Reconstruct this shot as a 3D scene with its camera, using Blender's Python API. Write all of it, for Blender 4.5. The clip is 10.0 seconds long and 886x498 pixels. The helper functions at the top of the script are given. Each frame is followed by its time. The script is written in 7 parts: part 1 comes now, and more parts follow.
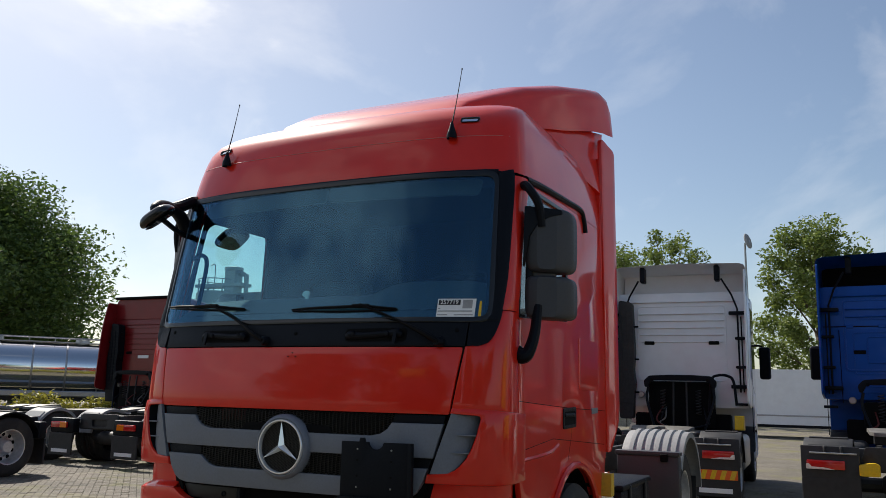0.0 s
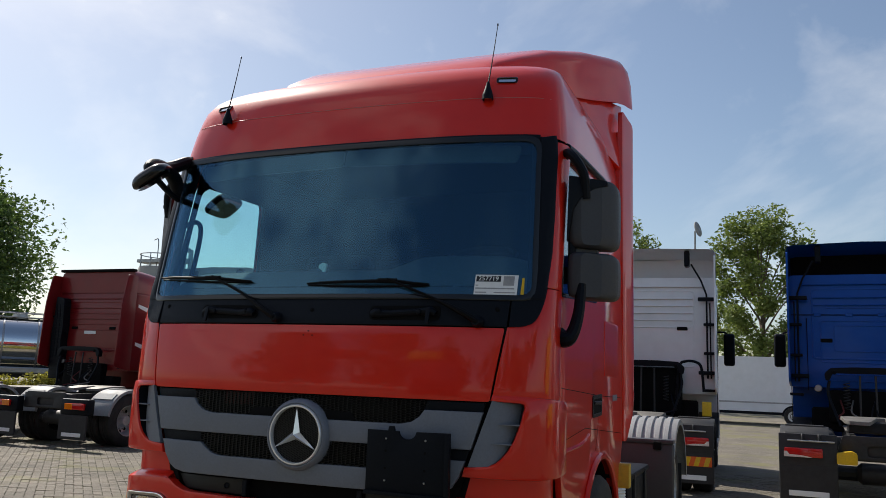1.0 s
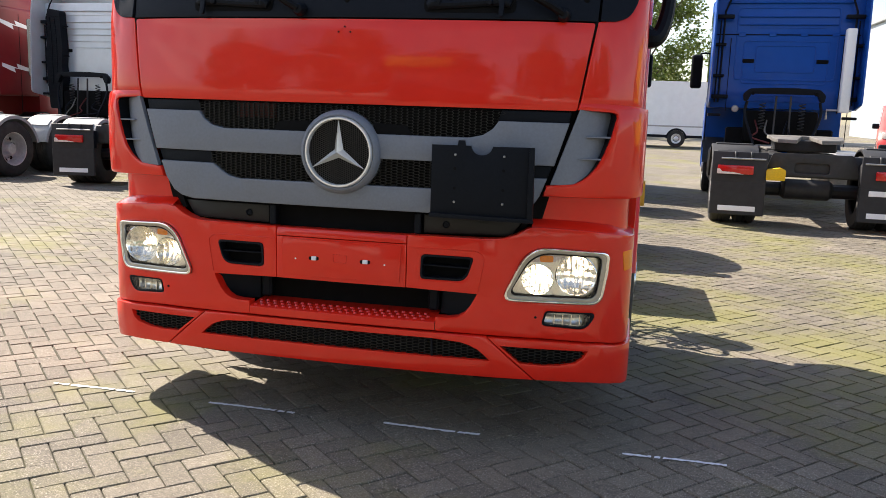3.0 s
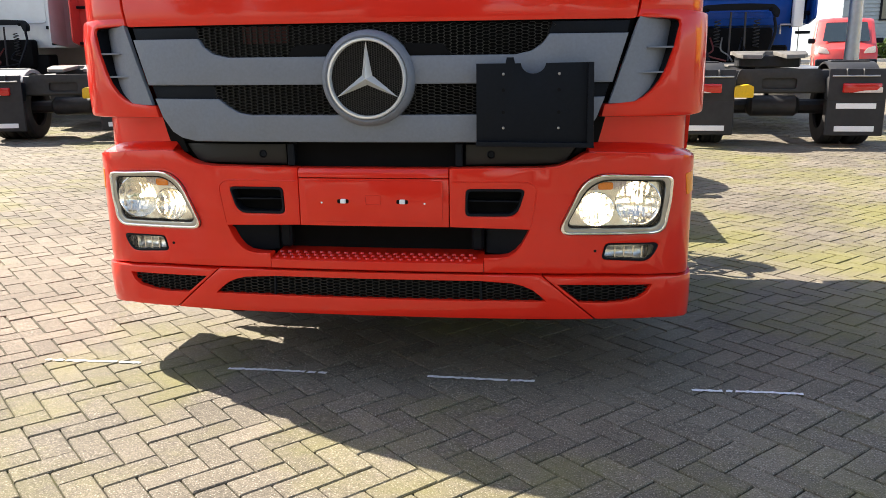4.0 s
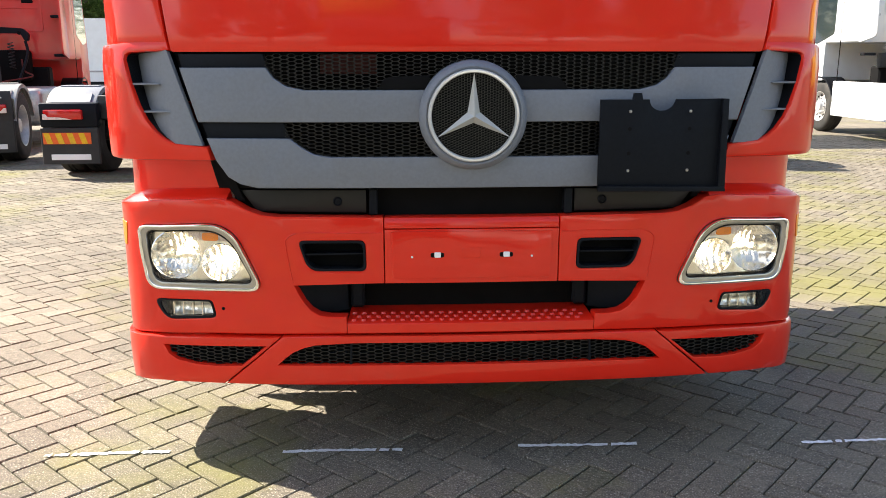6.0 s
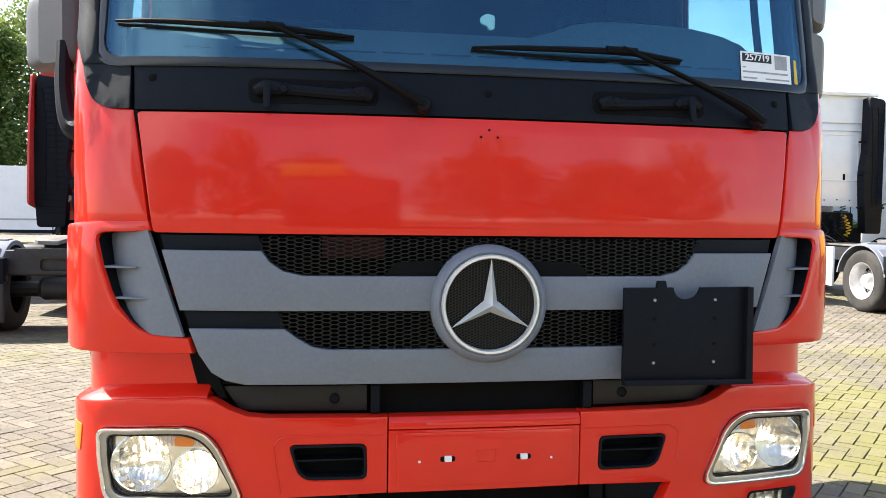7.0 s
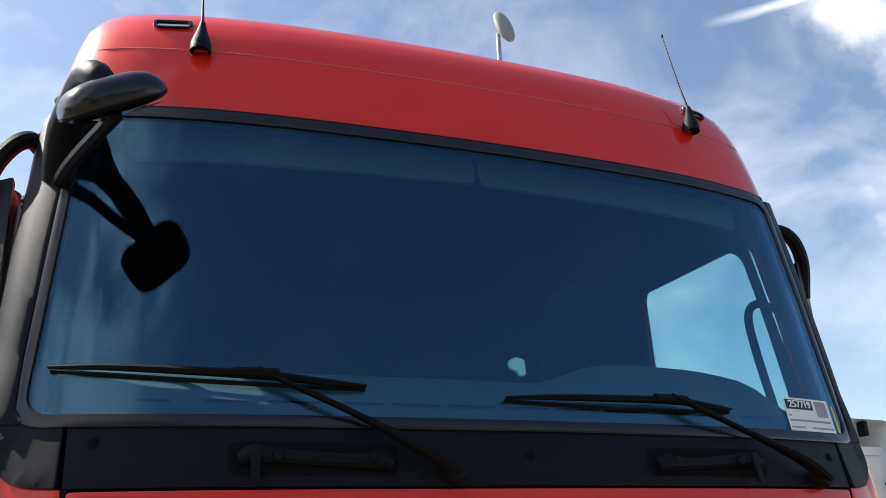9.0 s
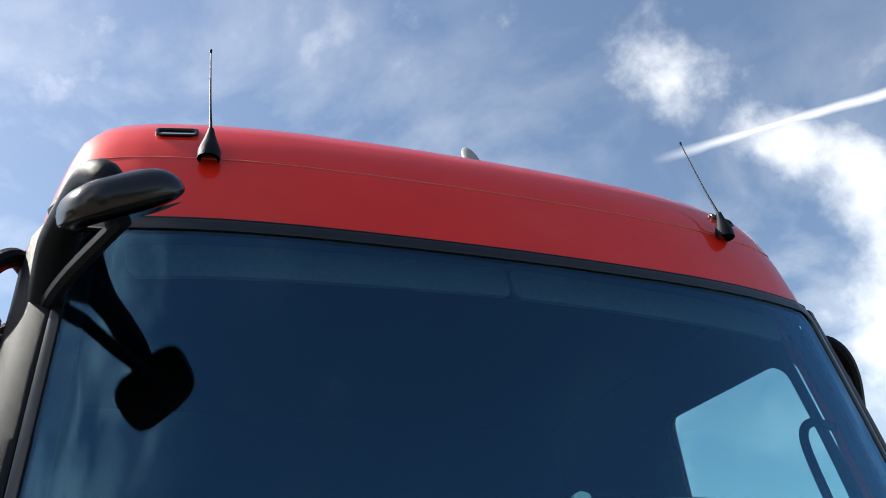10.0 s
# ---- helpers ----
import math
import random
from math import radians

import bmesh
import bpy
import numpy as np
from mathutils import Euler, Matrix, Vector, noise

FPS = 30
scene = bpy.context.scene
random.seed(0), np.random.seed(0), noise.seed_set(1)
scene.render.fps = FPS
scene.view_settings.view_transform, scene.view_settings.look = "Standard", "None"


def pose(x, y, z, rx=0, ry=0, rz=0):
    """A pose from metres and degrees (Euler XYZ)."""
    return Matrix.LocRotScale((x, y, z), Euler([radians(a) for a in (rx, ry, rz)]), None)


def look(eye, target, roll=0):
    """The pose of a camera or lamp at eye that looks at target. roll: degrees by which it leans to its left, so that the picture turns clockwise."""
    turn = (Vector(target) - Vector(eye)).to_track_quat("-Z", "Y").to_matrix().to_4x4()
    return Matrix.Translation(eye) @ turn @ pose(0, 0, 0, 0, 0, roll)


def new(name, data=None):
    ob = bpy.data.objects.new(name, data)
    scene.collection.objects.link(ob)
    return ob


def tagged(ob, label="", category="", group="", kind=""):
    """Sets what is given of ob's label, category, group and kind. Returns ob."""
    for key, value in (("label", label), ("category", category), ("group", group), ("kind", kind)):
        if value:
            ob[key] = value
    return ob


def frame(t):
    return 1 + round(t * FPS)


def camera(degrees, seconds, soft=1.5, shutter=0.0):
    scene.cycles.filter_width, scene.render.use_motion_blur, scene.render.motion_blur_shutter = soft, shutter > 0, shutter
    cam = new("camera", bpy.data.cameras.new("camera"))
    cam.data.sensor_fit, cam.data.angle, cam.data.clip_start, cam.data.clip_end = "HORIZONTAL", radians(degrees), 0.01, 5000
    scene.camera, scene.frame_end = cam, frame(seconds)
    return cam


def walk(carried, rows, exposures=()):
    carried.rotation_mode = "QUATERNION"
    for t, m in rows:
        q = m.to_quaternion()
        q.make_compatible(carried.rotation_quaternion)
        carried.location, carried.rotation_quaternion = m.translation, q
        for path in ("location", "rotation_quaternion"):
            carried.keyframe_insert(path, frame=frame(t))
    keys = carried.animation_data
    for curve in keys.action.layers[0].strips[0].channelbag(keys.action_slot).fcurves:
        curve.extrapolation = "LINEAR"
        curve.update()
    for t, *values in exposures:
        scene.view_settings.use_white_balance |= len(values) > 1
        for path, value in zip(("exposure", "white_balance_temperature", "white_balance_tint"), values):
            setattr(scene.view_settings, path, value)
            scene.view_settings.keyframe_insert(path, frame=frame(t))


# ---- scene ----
cam = camera(56.8, 10.0, 0.7)
EXPOSURES = [(0, 0.8, 6950, 10), (1, 0.78, 6950, 10), (2, 1.38, 7050, 10), (2.5, 1.72, 7150, 13), (3, 1.98, 7300, 13), (4.3, 2.22, 7450, 11), (5.2, 2.26, 7450, 11), (6.3, 2.42, 7400, 10), (7, 2.5, 7100, 10), (7.5, 2.25, 7050, 10), (8.5, 1.82, 7050, 10), (9, 1.58, 7000, 10), (10, 1.45, 6950, 8)]
PATH = [
    (0, (2.83, -3.879, 1.534), (1.975, -2.106, 1.889), 1.4),
    (0.5, (2.546, -3.739, 1.55), (1.716, -1.955, 1.911), 2.4),
    (1, (2.22, -3.684, 1.539), (1.486, -1.85, 1.854), 2.2),
    (1.5, (1.942, -3.627, 1.518), (1.253, -1.758, 1.693), 2.1),
    (2, (1.714, -3.465, 1.49), (1.059, -1.576, 1.507), 2.4),
    (2.5, (1.475, -3.399, 1.451), (0.922, -1.482, 1.307), 2.2),
    (3, (1.201, -3.346, 1.426), (0.775, -1.42, 1.094), 1.9),
    (3.2, (1.103, -3.284, 1.403), (0.698, -1.361, 1.034), 1.4),
    (4.3, (0.538, -3.05, 1.345), (0.345, -1.122, 0.851), -1.0),
    (4.5, (0.42, -3.033, 1.345), (0.278, -1.101, 0.85), -0.9),
    (5, (0.18, -2.913, 1.322), (0.084, -0.977, 0.829), -0.8),
    (5.2, (0.098, -2.849, 1.321), (0.02, -0.911, 0.833), -0.7),
    (6.3, (-0.36, -2.655, 1.434), (-0.176, -0.701, 1.049), 0.3),
    (6.5, (-0.439, -2.588, 1.407), (-0.199, -0.623, 1.125), 0.5),
    (7, (-0.542, -2.413, 1.513), (-0.215, -0.442, 1.423), 0.8),
    (7.5, (-0.662, -2.276, 1.536), (-0.199, -0.334, 1.657), 0.1),
    (8, (-0.79, -2.153, 1.574), (-0.208, -0.254, 1.81), -0.9),
    (8.5, (-0.831, -1.975, 1.598), (-0.197, -0.128, 2.029), -1.2),
    (9, (-0.891, -1.807, 1.655), (-0.247, -0.046, 2.352), -1.7),
    (9.5, (-0.989, -1.634, 1.694), (-0.289, 0.024, 2.566), -3.2),
    (10, (-0.983, -1.51, 1.712), (-0.294, 0.084, 2.703), -4.8),
]
walk(cam, [(t, look(eye, target, roll)) for t, eye, target, roll in PATH], EXPOSURES)


# ---- world, sun, exposure ----
SUN = Vector((-0.90, 0.50, 1.03)).normalized()
# heaps of cloud: direction, width, how dense; the last is unseen, added to brighten the windscreen's reflection
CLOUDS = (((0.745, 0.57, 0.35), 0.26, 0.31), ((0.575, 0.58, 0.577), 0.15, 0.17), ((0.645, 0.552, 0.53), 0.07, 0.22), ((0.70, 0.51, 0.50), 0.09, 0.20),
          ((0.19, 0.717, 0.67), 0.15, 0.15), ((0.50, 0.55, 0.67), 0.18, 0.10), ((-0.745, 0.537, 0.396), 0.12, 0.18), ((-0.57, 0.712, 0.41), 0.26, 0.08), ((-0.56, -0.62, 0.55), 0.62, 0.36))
world = bpy.data.worlds.new("sky")
scene.world = world
world.use_nodes = True
wn, wl = world.node_tree.nodes, world.node_tree.links
wn.clear()
w_out = wn.new("ShaderNodeOutputWorld")
w_bg = wn.new("ShaderNodeBackground")
w_sky = wn.new("ShaderNodeTexSky")
w_sky.sky_type = "NISHITA"
w_sky.sun_disc = False
w_sky.sun_elevation = math.asin(SUN.z)
w_sky.sun_rotation = math.atan2(SUN.x, SUN.y)
w_sky.air_density, w_sky.dust_density, w_sky.ozone_density = 1.0, 1.0, 2.2
w_co = wn.new("ShaderNodeTexCoord")
w_map = wn.new("ShaderNodeMapping")
w_map.inputs["Scale"].default_value = (1.0, 1.0, 1.5)
w_map.inputs["Rotation"].default_value = (0.25, 0.1, 0.9)
w_n1 = wn.new("ShaderNodeTexNoise")
w_n1.inputs["Scale"].default_value, w_n1.inputs["Detail"].default_value = 2.9, 9.0
w_n1.inputs["Roughness"].default_value, w_n1.inputs["Distortion"].default_value = 0.56, 0.35
w_ramp = wn.new("ShaderNodeValToRGB")
w_ramp.color_ramp.elements[0].position, w_ramp.color_ramp.elements[1].position = 0.49, 0.74
w_ramp.color_ramp.elements[1].color = (0.85, 0.85, 0.85, 1)
w_veil = w_ramp.color_ramp.elements.new(0.61)
w_veil.color = (0.18, 0.18, 0.18, 1)
w_mix = wn.new("ShaderNodeMixRGB")
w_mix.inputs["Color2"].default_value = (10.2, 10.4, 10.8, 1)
wl.new(w_co.outputs["Generated"], w_map.inputs["Vector"])
wl.new(w_map.outputs["Vector"], w_n1.inputs["Vector"])
wl.new(w_n1.outputs["Fac"], w_ramp.inputs["Fac"])
# thin cloud fades towards the zenith and the north-east; heaped cloud stands in the south, with a vapour trail, and one
# added heap in the north-west
w_sep = wn.new("ShaderNodeSeparateXYZ")
wl.new(w_co.outputs["Generated"], w_sep.inputs["Vector"])
w_high = wn.new("ShaderNodeMapRange")
w_high.inputs["From Min"].default_value, w_high.inputs["From Max"].default_value = 0.48, 0.75
w_high.inputs["To Min"].default_value, w_high.inputs["To Max"].default_value = 1.0, 0.12
w_lean = wn.new("ShaderNodeMath")
w_lean.operation = "MULTIPLY_ADD"
w_lean.inputs[1].default_value = -0.12
wl.new(w_sep.outputs["Y"], w_lean.inputs[0])
wl.new(w_sep.outputs["Z"], w_lean.inputs[2])
w_east = wn.new("ShaderNodeMath")
w_east.operation = "MULTIPLY_ADD"
w_east.inputs[1].default_value = 0.22
wl.new(w_sep.outputs["X"], w_east.inputs[0])
wl.new(w_lean.outputs["Value"], w_east.inputs[2])
wl.new(w_east.outputs["Value"], w_high.inputs["Value"])
w_thin = wn.new("ShaderNodeMath")
w_thin.operation = "MULTIPLY"
wl.new(w_ramp.outputs["Color"], w_thin.inputs[0])
wl.new(w_high.outputs["Result"], w_thin.inputs[1])
w_n2 = wn.new("ShaderNodeTexNoise")
w_n2.inputs["Scale"].default_value, w_n2.inputs["Detail"].default_value, w_n2.inputs["Roughness"].default_value = 4.2, 10.0, 0.58
wl.new(w_co.outputs["Generated"], w_n2.inputs["Vector"])
w_heap = w_n2.outputs["Fac"]
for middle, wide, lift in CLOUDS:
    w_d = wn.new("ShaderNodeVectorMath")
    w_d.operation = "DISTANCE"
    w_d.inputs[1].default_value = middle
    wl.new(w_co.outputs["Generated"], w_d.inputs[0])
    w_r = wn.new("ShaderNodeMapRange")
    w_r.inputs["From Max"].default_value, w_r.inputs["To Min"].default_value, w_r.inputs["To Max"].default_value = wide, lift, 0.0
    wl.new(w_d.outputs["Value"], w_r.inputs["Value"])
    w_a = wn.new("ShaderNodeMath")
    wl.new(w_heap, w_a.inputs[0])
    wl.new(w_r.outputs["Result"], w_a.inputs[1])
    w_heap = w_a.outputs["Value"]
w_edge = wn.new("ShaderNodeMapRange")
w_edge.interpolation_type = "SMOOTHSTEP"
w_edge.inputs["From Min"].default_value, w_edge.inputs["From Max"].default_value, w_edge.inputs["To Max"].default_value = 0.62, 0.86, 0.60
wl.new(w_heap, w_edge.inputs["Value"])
w_line = wn.new("ShaderNodeVectorMath")
w_line.operation = "DOT_PRODUCT"
w_line.inputs[1].default_value = (0.3825, 0.3963, -0.8340)
wl.new(w_co.outputs["Generated"], w_line.inputs[0])
w_off = wn.new("ShaderNodeMath")
w_off.operation = "MULTIPLY_ADD"
w_off.inputs[1].default_value, w_off.inputs[2].default_value = 0.018, -0.009
wl.new(w_n2.outputs["Fac"], w_off.inputs[0])
w_bent = wn.new("ShaderNodeMath")
wl.new(w_line.outputs["Value"], w_bent.inputs[0])
wl.new(w_off.outputs["Value"], w_bent.inputs[1])
w_abs = wn.new("ShaderNodeMath")
w_abs.operation = "ABSOLUTE"
wl.new(w_bent.outputs["Value"], w_abs.inputs[0])
w_trail = wn.new("ShaderNodeMapRange")
w_trail.inputs["From Min"].default_value, w_trail.inputs["From Max"].default_value = 0.001, 0.007
w_trail.inputs["To Min"].default_value, w_trail.inputs["To Max"].default_value = 0.55, 0.0
wl.new(w_abs.outputs["Value"], w_trail.inputs["Value"])
w_near = wn.new("ShaderNodeVectorMath")
w_near.operation = "DISTANCE"
w_near.inputs[1].default_value = (0.70, 0.46, 0.545)
wl.new(w_co.outputs["Generated"], w_near.inputs[0])
w_len = wn.new("ShaderNodeMapRange")
w_len.inputs["From Min"].default_value, w_len.inputs["From Max"].default_value = 0.13, 0.23
w_len.inputs["To Min"].default_value, w_len.inputs["To Max"].default_value = 1.0, 0.0
wl.new(w_near.outputs["Value"], w_len.inputs["Value"])
w_tr = wn.new("ShaderNodeMath")
w_tr.operation = "MULTIPLY"
wl.new(w_trail.outputs["Result"], w_tr.inputs[0])
wl.new(w_len.outputs["Result"], w_tr.inputs[1])
w_m1 = wn.new("ShaderNodeMath")
w_m1.operation = "MAXIMUM"
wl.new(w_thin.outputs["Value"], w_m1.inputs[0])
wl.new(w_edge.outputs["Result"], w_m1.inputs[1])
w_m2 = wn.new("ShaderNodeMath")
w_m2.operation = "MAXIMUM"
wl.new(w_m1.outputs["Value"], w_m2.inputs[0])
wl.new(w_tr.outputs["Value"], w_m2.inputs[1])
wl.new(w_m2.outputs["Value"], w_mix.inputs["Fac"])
w_hue = wn.new("ShaderNodeHueSaturation")
w_hue.inputs["Saturation"].default_value = 1.0
wl.new(w_sky.outputs["Color"], w_hue.inputs["Color"])
wl.new(w_hue.outputs["Color"], w_mix.inputs["Color1"])
wl.new(w_mix.outputs["Color"], w_bg.inputs["Color"])
w_bg.inputs["Strength"].default_value = 0.068
wl.new(w_bg.outputs["Background"], w_out.inputs["Surface"])
sun_data = bpy.data.lights.new("sun", "SUN")
sun_data.energy, sun_data.angle, sun_data.color = 3.1, radians(0.5), (1.0, 0.975, 0.93)
sun = new("sun", sun_data)
sun.matrix_world = look((0, 0, 0), -SUN)


# ---- materials ----
def material(name, colour, rough=0.5, metal=0.0, coat=0.0, vary=0.15, grain=40.0, bump=0.0, bump_scale=200.0, dirt=0.0,
             dirt_colour=(0.25, 0.22, 0.18), per_object=0.0, spec=0.5, dirt_scale=3.0, coat_rough=0.04, tint=(1, 1, 1)):
    """A procedural surface: base colour with fine grain, broad soiling, and fine relief."""
    m = bpy.data.materials.new(name)
    m.use_nodes = True
    n, l = m.node_tree.nodes, m.node_tree.links
    b = n["Principled BSDF"]
    b.inputs["Roughness"].default_value, b.inputs["Metallic"].default_value = rough, metal
    b.inputs["Coat Weight"].default_value, b.inputs["Coat Roughness"].default_value = coat, coat_rough
    b.inputs["Specular IOR Level"].default_value = spec
    b.inputs["Specular Tint"].default_value = (*tint, 1)
    co = n.new("ShaderNodeTexCoord")
    fine = n.new("ShaderNodeTexNoise")
    fine.inputs["Scale"].default_value, fine.inputs["Detail"].default_value = grain, 6.0
    l.new(co.outputs["Object"], fine.inputs["Vector"])
    ramp = n.new("ShaderNodeMapRange")
    ramp.inputs["From Min"].default_value, ramp.inputs["From Max"].default_value = 0.3, 0.7
    ramp.inputs["To Min"].default_value, ramp.inputs["To Max"].default_value = 1.0 - vary, 1.0 + vary
    l.new(fine.outputs["Fac"], ramp.inputs["Value"])
    tone = n.new("ShaderNodeVectorMath")
    tone.operation = "SCALE"
    tone.inputs[0].default_value = colour
    l.new(ramp.outputs["Result"], tone.inputs["Scale"])
    last = tone.outputs["Vector"]
    if per_object:
        info = n.new("ShaderNodeObjectInfo")
        r2 = n.new("ShaderNodeMapRange")
        r2.inputs["To Min"].default_value, r2.inputs["To Max"].default_value = 1 - per_object, 1 + per_object
        l.new(info.outputs["Random"], r2.inputs["Value"])
        t2 = n.new("ShaderNodeVectorMath")
        t2.operation = "SCALE"
        l.new(last, t2.inputs[0])
        l.new(r2.outputs["Result"], t2.inputs["Scale"])
        last = t2.outputs["Vector"]
    if dirt:
        broad = n.new("ShaderNodeTexNoise")
        broad.inputs["Scale"].default_value, broad.inputs["Detail"].default_value = dirt_scale, 9.0
        broad.inputs["Roughness"].default_value = 0.65
        l.new(co.outputs["Object"], broad.inputs["Vector"])
        r3 = n.new("ShaderNodeMapRange")
        r3.inputs["From Min"].default_value, r3.inputs["From Max"].default_value = 0.45, 0.75
        r3.inputs["To Max"].default_value = dirt
        l.new(broad.outputs["Fac"], r3.inputs["Value"])
        mix = n.new("ShaderNodeMixRGB")
        mix.inputs["Color2"].default_value = (*dirt_colour, 1)
        l.new(r3.outputs["Result"], mix.inputs["Fac"])
        l.new(last, mix.inputs["Color1"])
        last = mix.outputs["Color"]
        r4 = n.new("ShaderNodeMapRange")
        r4.inputs["To Min"].default_value, r4.inputs["To Max"].default_value = rough, min(1.0, rough + 0.25)
        l.new(r3.outputs["Result"], r4.inputs["Value"])
        l.new(r4.outputs["Result"], b.inputs["Roughness"])
    l.new(last, b.inputs["Base Color"])
    if bump:
        bn = n.new("ShaderNodeTexNoise")
        bn.inputs["Scale"].default_value, bn.inputs["Detail"].default_value = bump_scale, 3.0
        l.new(co.outputs["Object"], bn.inputs["Vector"])
        bp = n.new("ShaderNodeBump")
        bp.inputs["Strength"].default_value, bp.inputs["Distance"].default_value = bump, 0.002
        l.new(bn.outputs["Fac"], bp.inputs["Height"])
        l.new(bp.outputs["Normal"], b.inputs["Normal"])
    return m


def glass(name, tint, rough=0.0, base=0.04, sheen=(1, 1, 1)):
    m = bpy.data.materials.new(name)
    m.use_nodes = True
    n, l = m.node_tree.nodes, m.node_tree.links
    n.remove(n["Principled BSDF"])
    t, g, mix, lw, po, ma = (n.new("ShaderNodeBsdfTransparent"), n.new("ShaderNodeBsdfGlossy"), n.new("ShaderNodeMixShader"),
                             n.new("ShaderNodeLayerWeight"), n.new("ShaderNodeMath"), n.new("ShaderNodeMath"))
    t.inputs["Color"].default_value = (*tint, 1)
    g.inputs["Roughness"].default_value = rough
    g.inputs["Color"].default_value = (*sheen, 1)
    lw.inputs["Blend"].default_value = 0.5
    po.operation, ma.operation = "POWER", "MULTIPLY_ADD"
    po.inputs[1].default_value = 5.0
    ma.inputs[1].default_value, ma.inputs[2].default_value = 1.0 - base, base
    l.new(lw.outputs["Facing"], po.inputs[0])
    l.new(po.outputs["Value"], ma.inputs[0])
    l.new(ma.outputs["Value"], mix.inputs["Fac"])
    l.new(t.outputs[0], mix.inputs[1])
    l.new(g.outputs[0], mix.inputs[2])
    l.new(mix.outputs[0], n["Material Output"].inputs["Surface"])
    return m


def facet_material(name, colour, scale, depth, rough=0.10):
    """Bright pressed metal with many small facets."""
    m = material(name, colour, rough, metal=0.95, vary=0.04, grain=60)
    n, l = m.node_tree.nodes, m.node_tree.links
    co = n.new("ShaderNodeTexCoord")
    cells = n.new("ShaderNodeTexVoronoi")
    cells.inputs["Scale"].default_value = scale
    l.new(co.outputs["Object"], cells.inputs["Vector"])
    bp = n.new("ShaderNodeBump")
    bp.inputs["Strength"].default_value, bp.inputs["Distance"].default_value = 1.0, depth
    l.new(cells.outputs["Distance"], bp.inputs["Height"])
    l.new(bp.outputs["Normal"], n["Principled BSDF"].inputs["Normal"])
    return m


def lamp_material(name, colour, strength):
    m = bpy.data.materials.new(name)
    m.use_nodes = True
    b = m.node_tree.nodes["Principled BSDF"]
    b.inputs["Base Color"].default_value = (*colour, 1)
    b.inputs["Emission Color"].default_value = (*colour, 1)
    b.inputs["Emission Strength"].default_value = strength
    return m


RED = material("red_paint", (0.76, 0.021, 0.009), 0.40, coat=0.75, coat_rough=0.06, vary=0.04, grain=6, bump=0.02, bump_scale=300, dirt=0.03, dirt_colour=(0.42, 0.22, 0.12), spec=0.15)
RED_FAR = material("faded_red_paint", (0.62, 0.035, 0.030), 0.40, coat=0.5, vary=0.06, grain=4, dirt=0.15)
DARK_RED = material("dark_red_paint", (0.20, 0.006, 0.009), 0.40, coat=0.3, spec=0.3, vary=0.07, grain=4, dirt=0.03)
WHITE = material("white_paint", (0.76, 0.79, 0.83), 0.38, coat=0.4, vary=0.03, grain=4, dirt=0.10, dirt_colour=(0.42, 0.42, 0.42))
SILVER = material("silver_paint", (0.62, 0.65, 0.69), 0.35, metal=0.2, coat=0.4, vary=0.04, grain=4, dirt=0.15)
BLUE = material("blue_paint", (0.0005, 0.066, 0.34), 0.45, spec=0.15, coat=0.25, vary=0.06, grain=4, dirt=0.02, dirt_colour=(0.1, 0.12, 0.2))
GREY = material("grey_plastic", (0.168, 0.187, 0.226), 0.55, vary=0.06, grain=90, bump=0.25, bump_scale=900, dirt=0.10, dirt_colour=(0.26, 0.25, 0.24))
LIGHT_GREY = material("pale_grey_plastic", (0.27, 0.28, 0.29), 0.6, vary=0.08, grain=30, bump=0.2, bump_scale=600, dirt=0.45, dirt_colour=(0.30, 0.28, 0.25))
BLACK = material("black_plastic", (0.0062, 0.0070, 0.0098), 0.45, spec=0.15, vary=0.15, grain=80, bump=0.35, bump_scale=1100, dirt=0.02, dirt_colour=(0.05, 0.05, 0.05), tint=(0.72, 0.84, 1.0))
GLOSS_BLACK = material("gloss_black", (0.008, 0.008, 0.009), 0.22, vary=0.1, spec=0.5)
WIPER = material("wiper_black", (0.005, 0.005, 0.006), 0.6, vary=0.1, spec=0.12)
LAMP_LINING = facet_material("lamp_lining", (0.95, 0.92, 0.86), 30.0, 0.0035, 0.28)
EMBLEM_MESH = material("emblem_mesh", (0.010, 0.0105, 0.012), 0.4, vary=0.1)
MESH = material("grille_mesh", (0.009, 0.009, 0.0095), 0.45, vary=0.1, dirt=0.12, dirt_colour=(0.05, 0.045, 0.04), spec=0.4)
# near-black for small black parts and for painting shade in gaps, holes, recesses
VOID = material("shade_and_black_parts", (0.004, 0.004, 0.0045), 0.85, vary=0.2, grain=20, spec=0.15)
RUBBER = material("tyre_rubber", (0.016, 0.0155, 0.0155), 0.8, vary=0.2, grain=60, bump=0.5, dirt=0.35, dirt_colour=(0.13, 0.115, 0.10))
STUD = material("worn_dark_red", (0.10, 0.010, 0.008), 0.6, vary=0.2)
STEEL = material("steel", (0.42, 0.42, 0.43), 0.42, metal=0.85, vary=0.12, grain=30, dirt=0.35, dirt_colour=(0.16, 0.14, 0.12))
RIM = material("wheel_rim", (0.62, 0.62, 0.63), 0.38, metal=0.6, vary=0.1, grain=25, dirt=0.4, dirt_colour=(0.18, 0.15, 0.12))
STAR = material("emblem_metal", (0.95, 0.96, 0.97), 0.14, metal=0.5, vary=0.02)
ALLOY = material("bright_wheel", (0.74, 0.75, 0.76), 0.25, metal=0.9, vary=0.05, dirt=0.15)
CHROME = material("chrome", (0.86, 0.87, 0.88), 0.07, metal=1.0, vary=0.02)
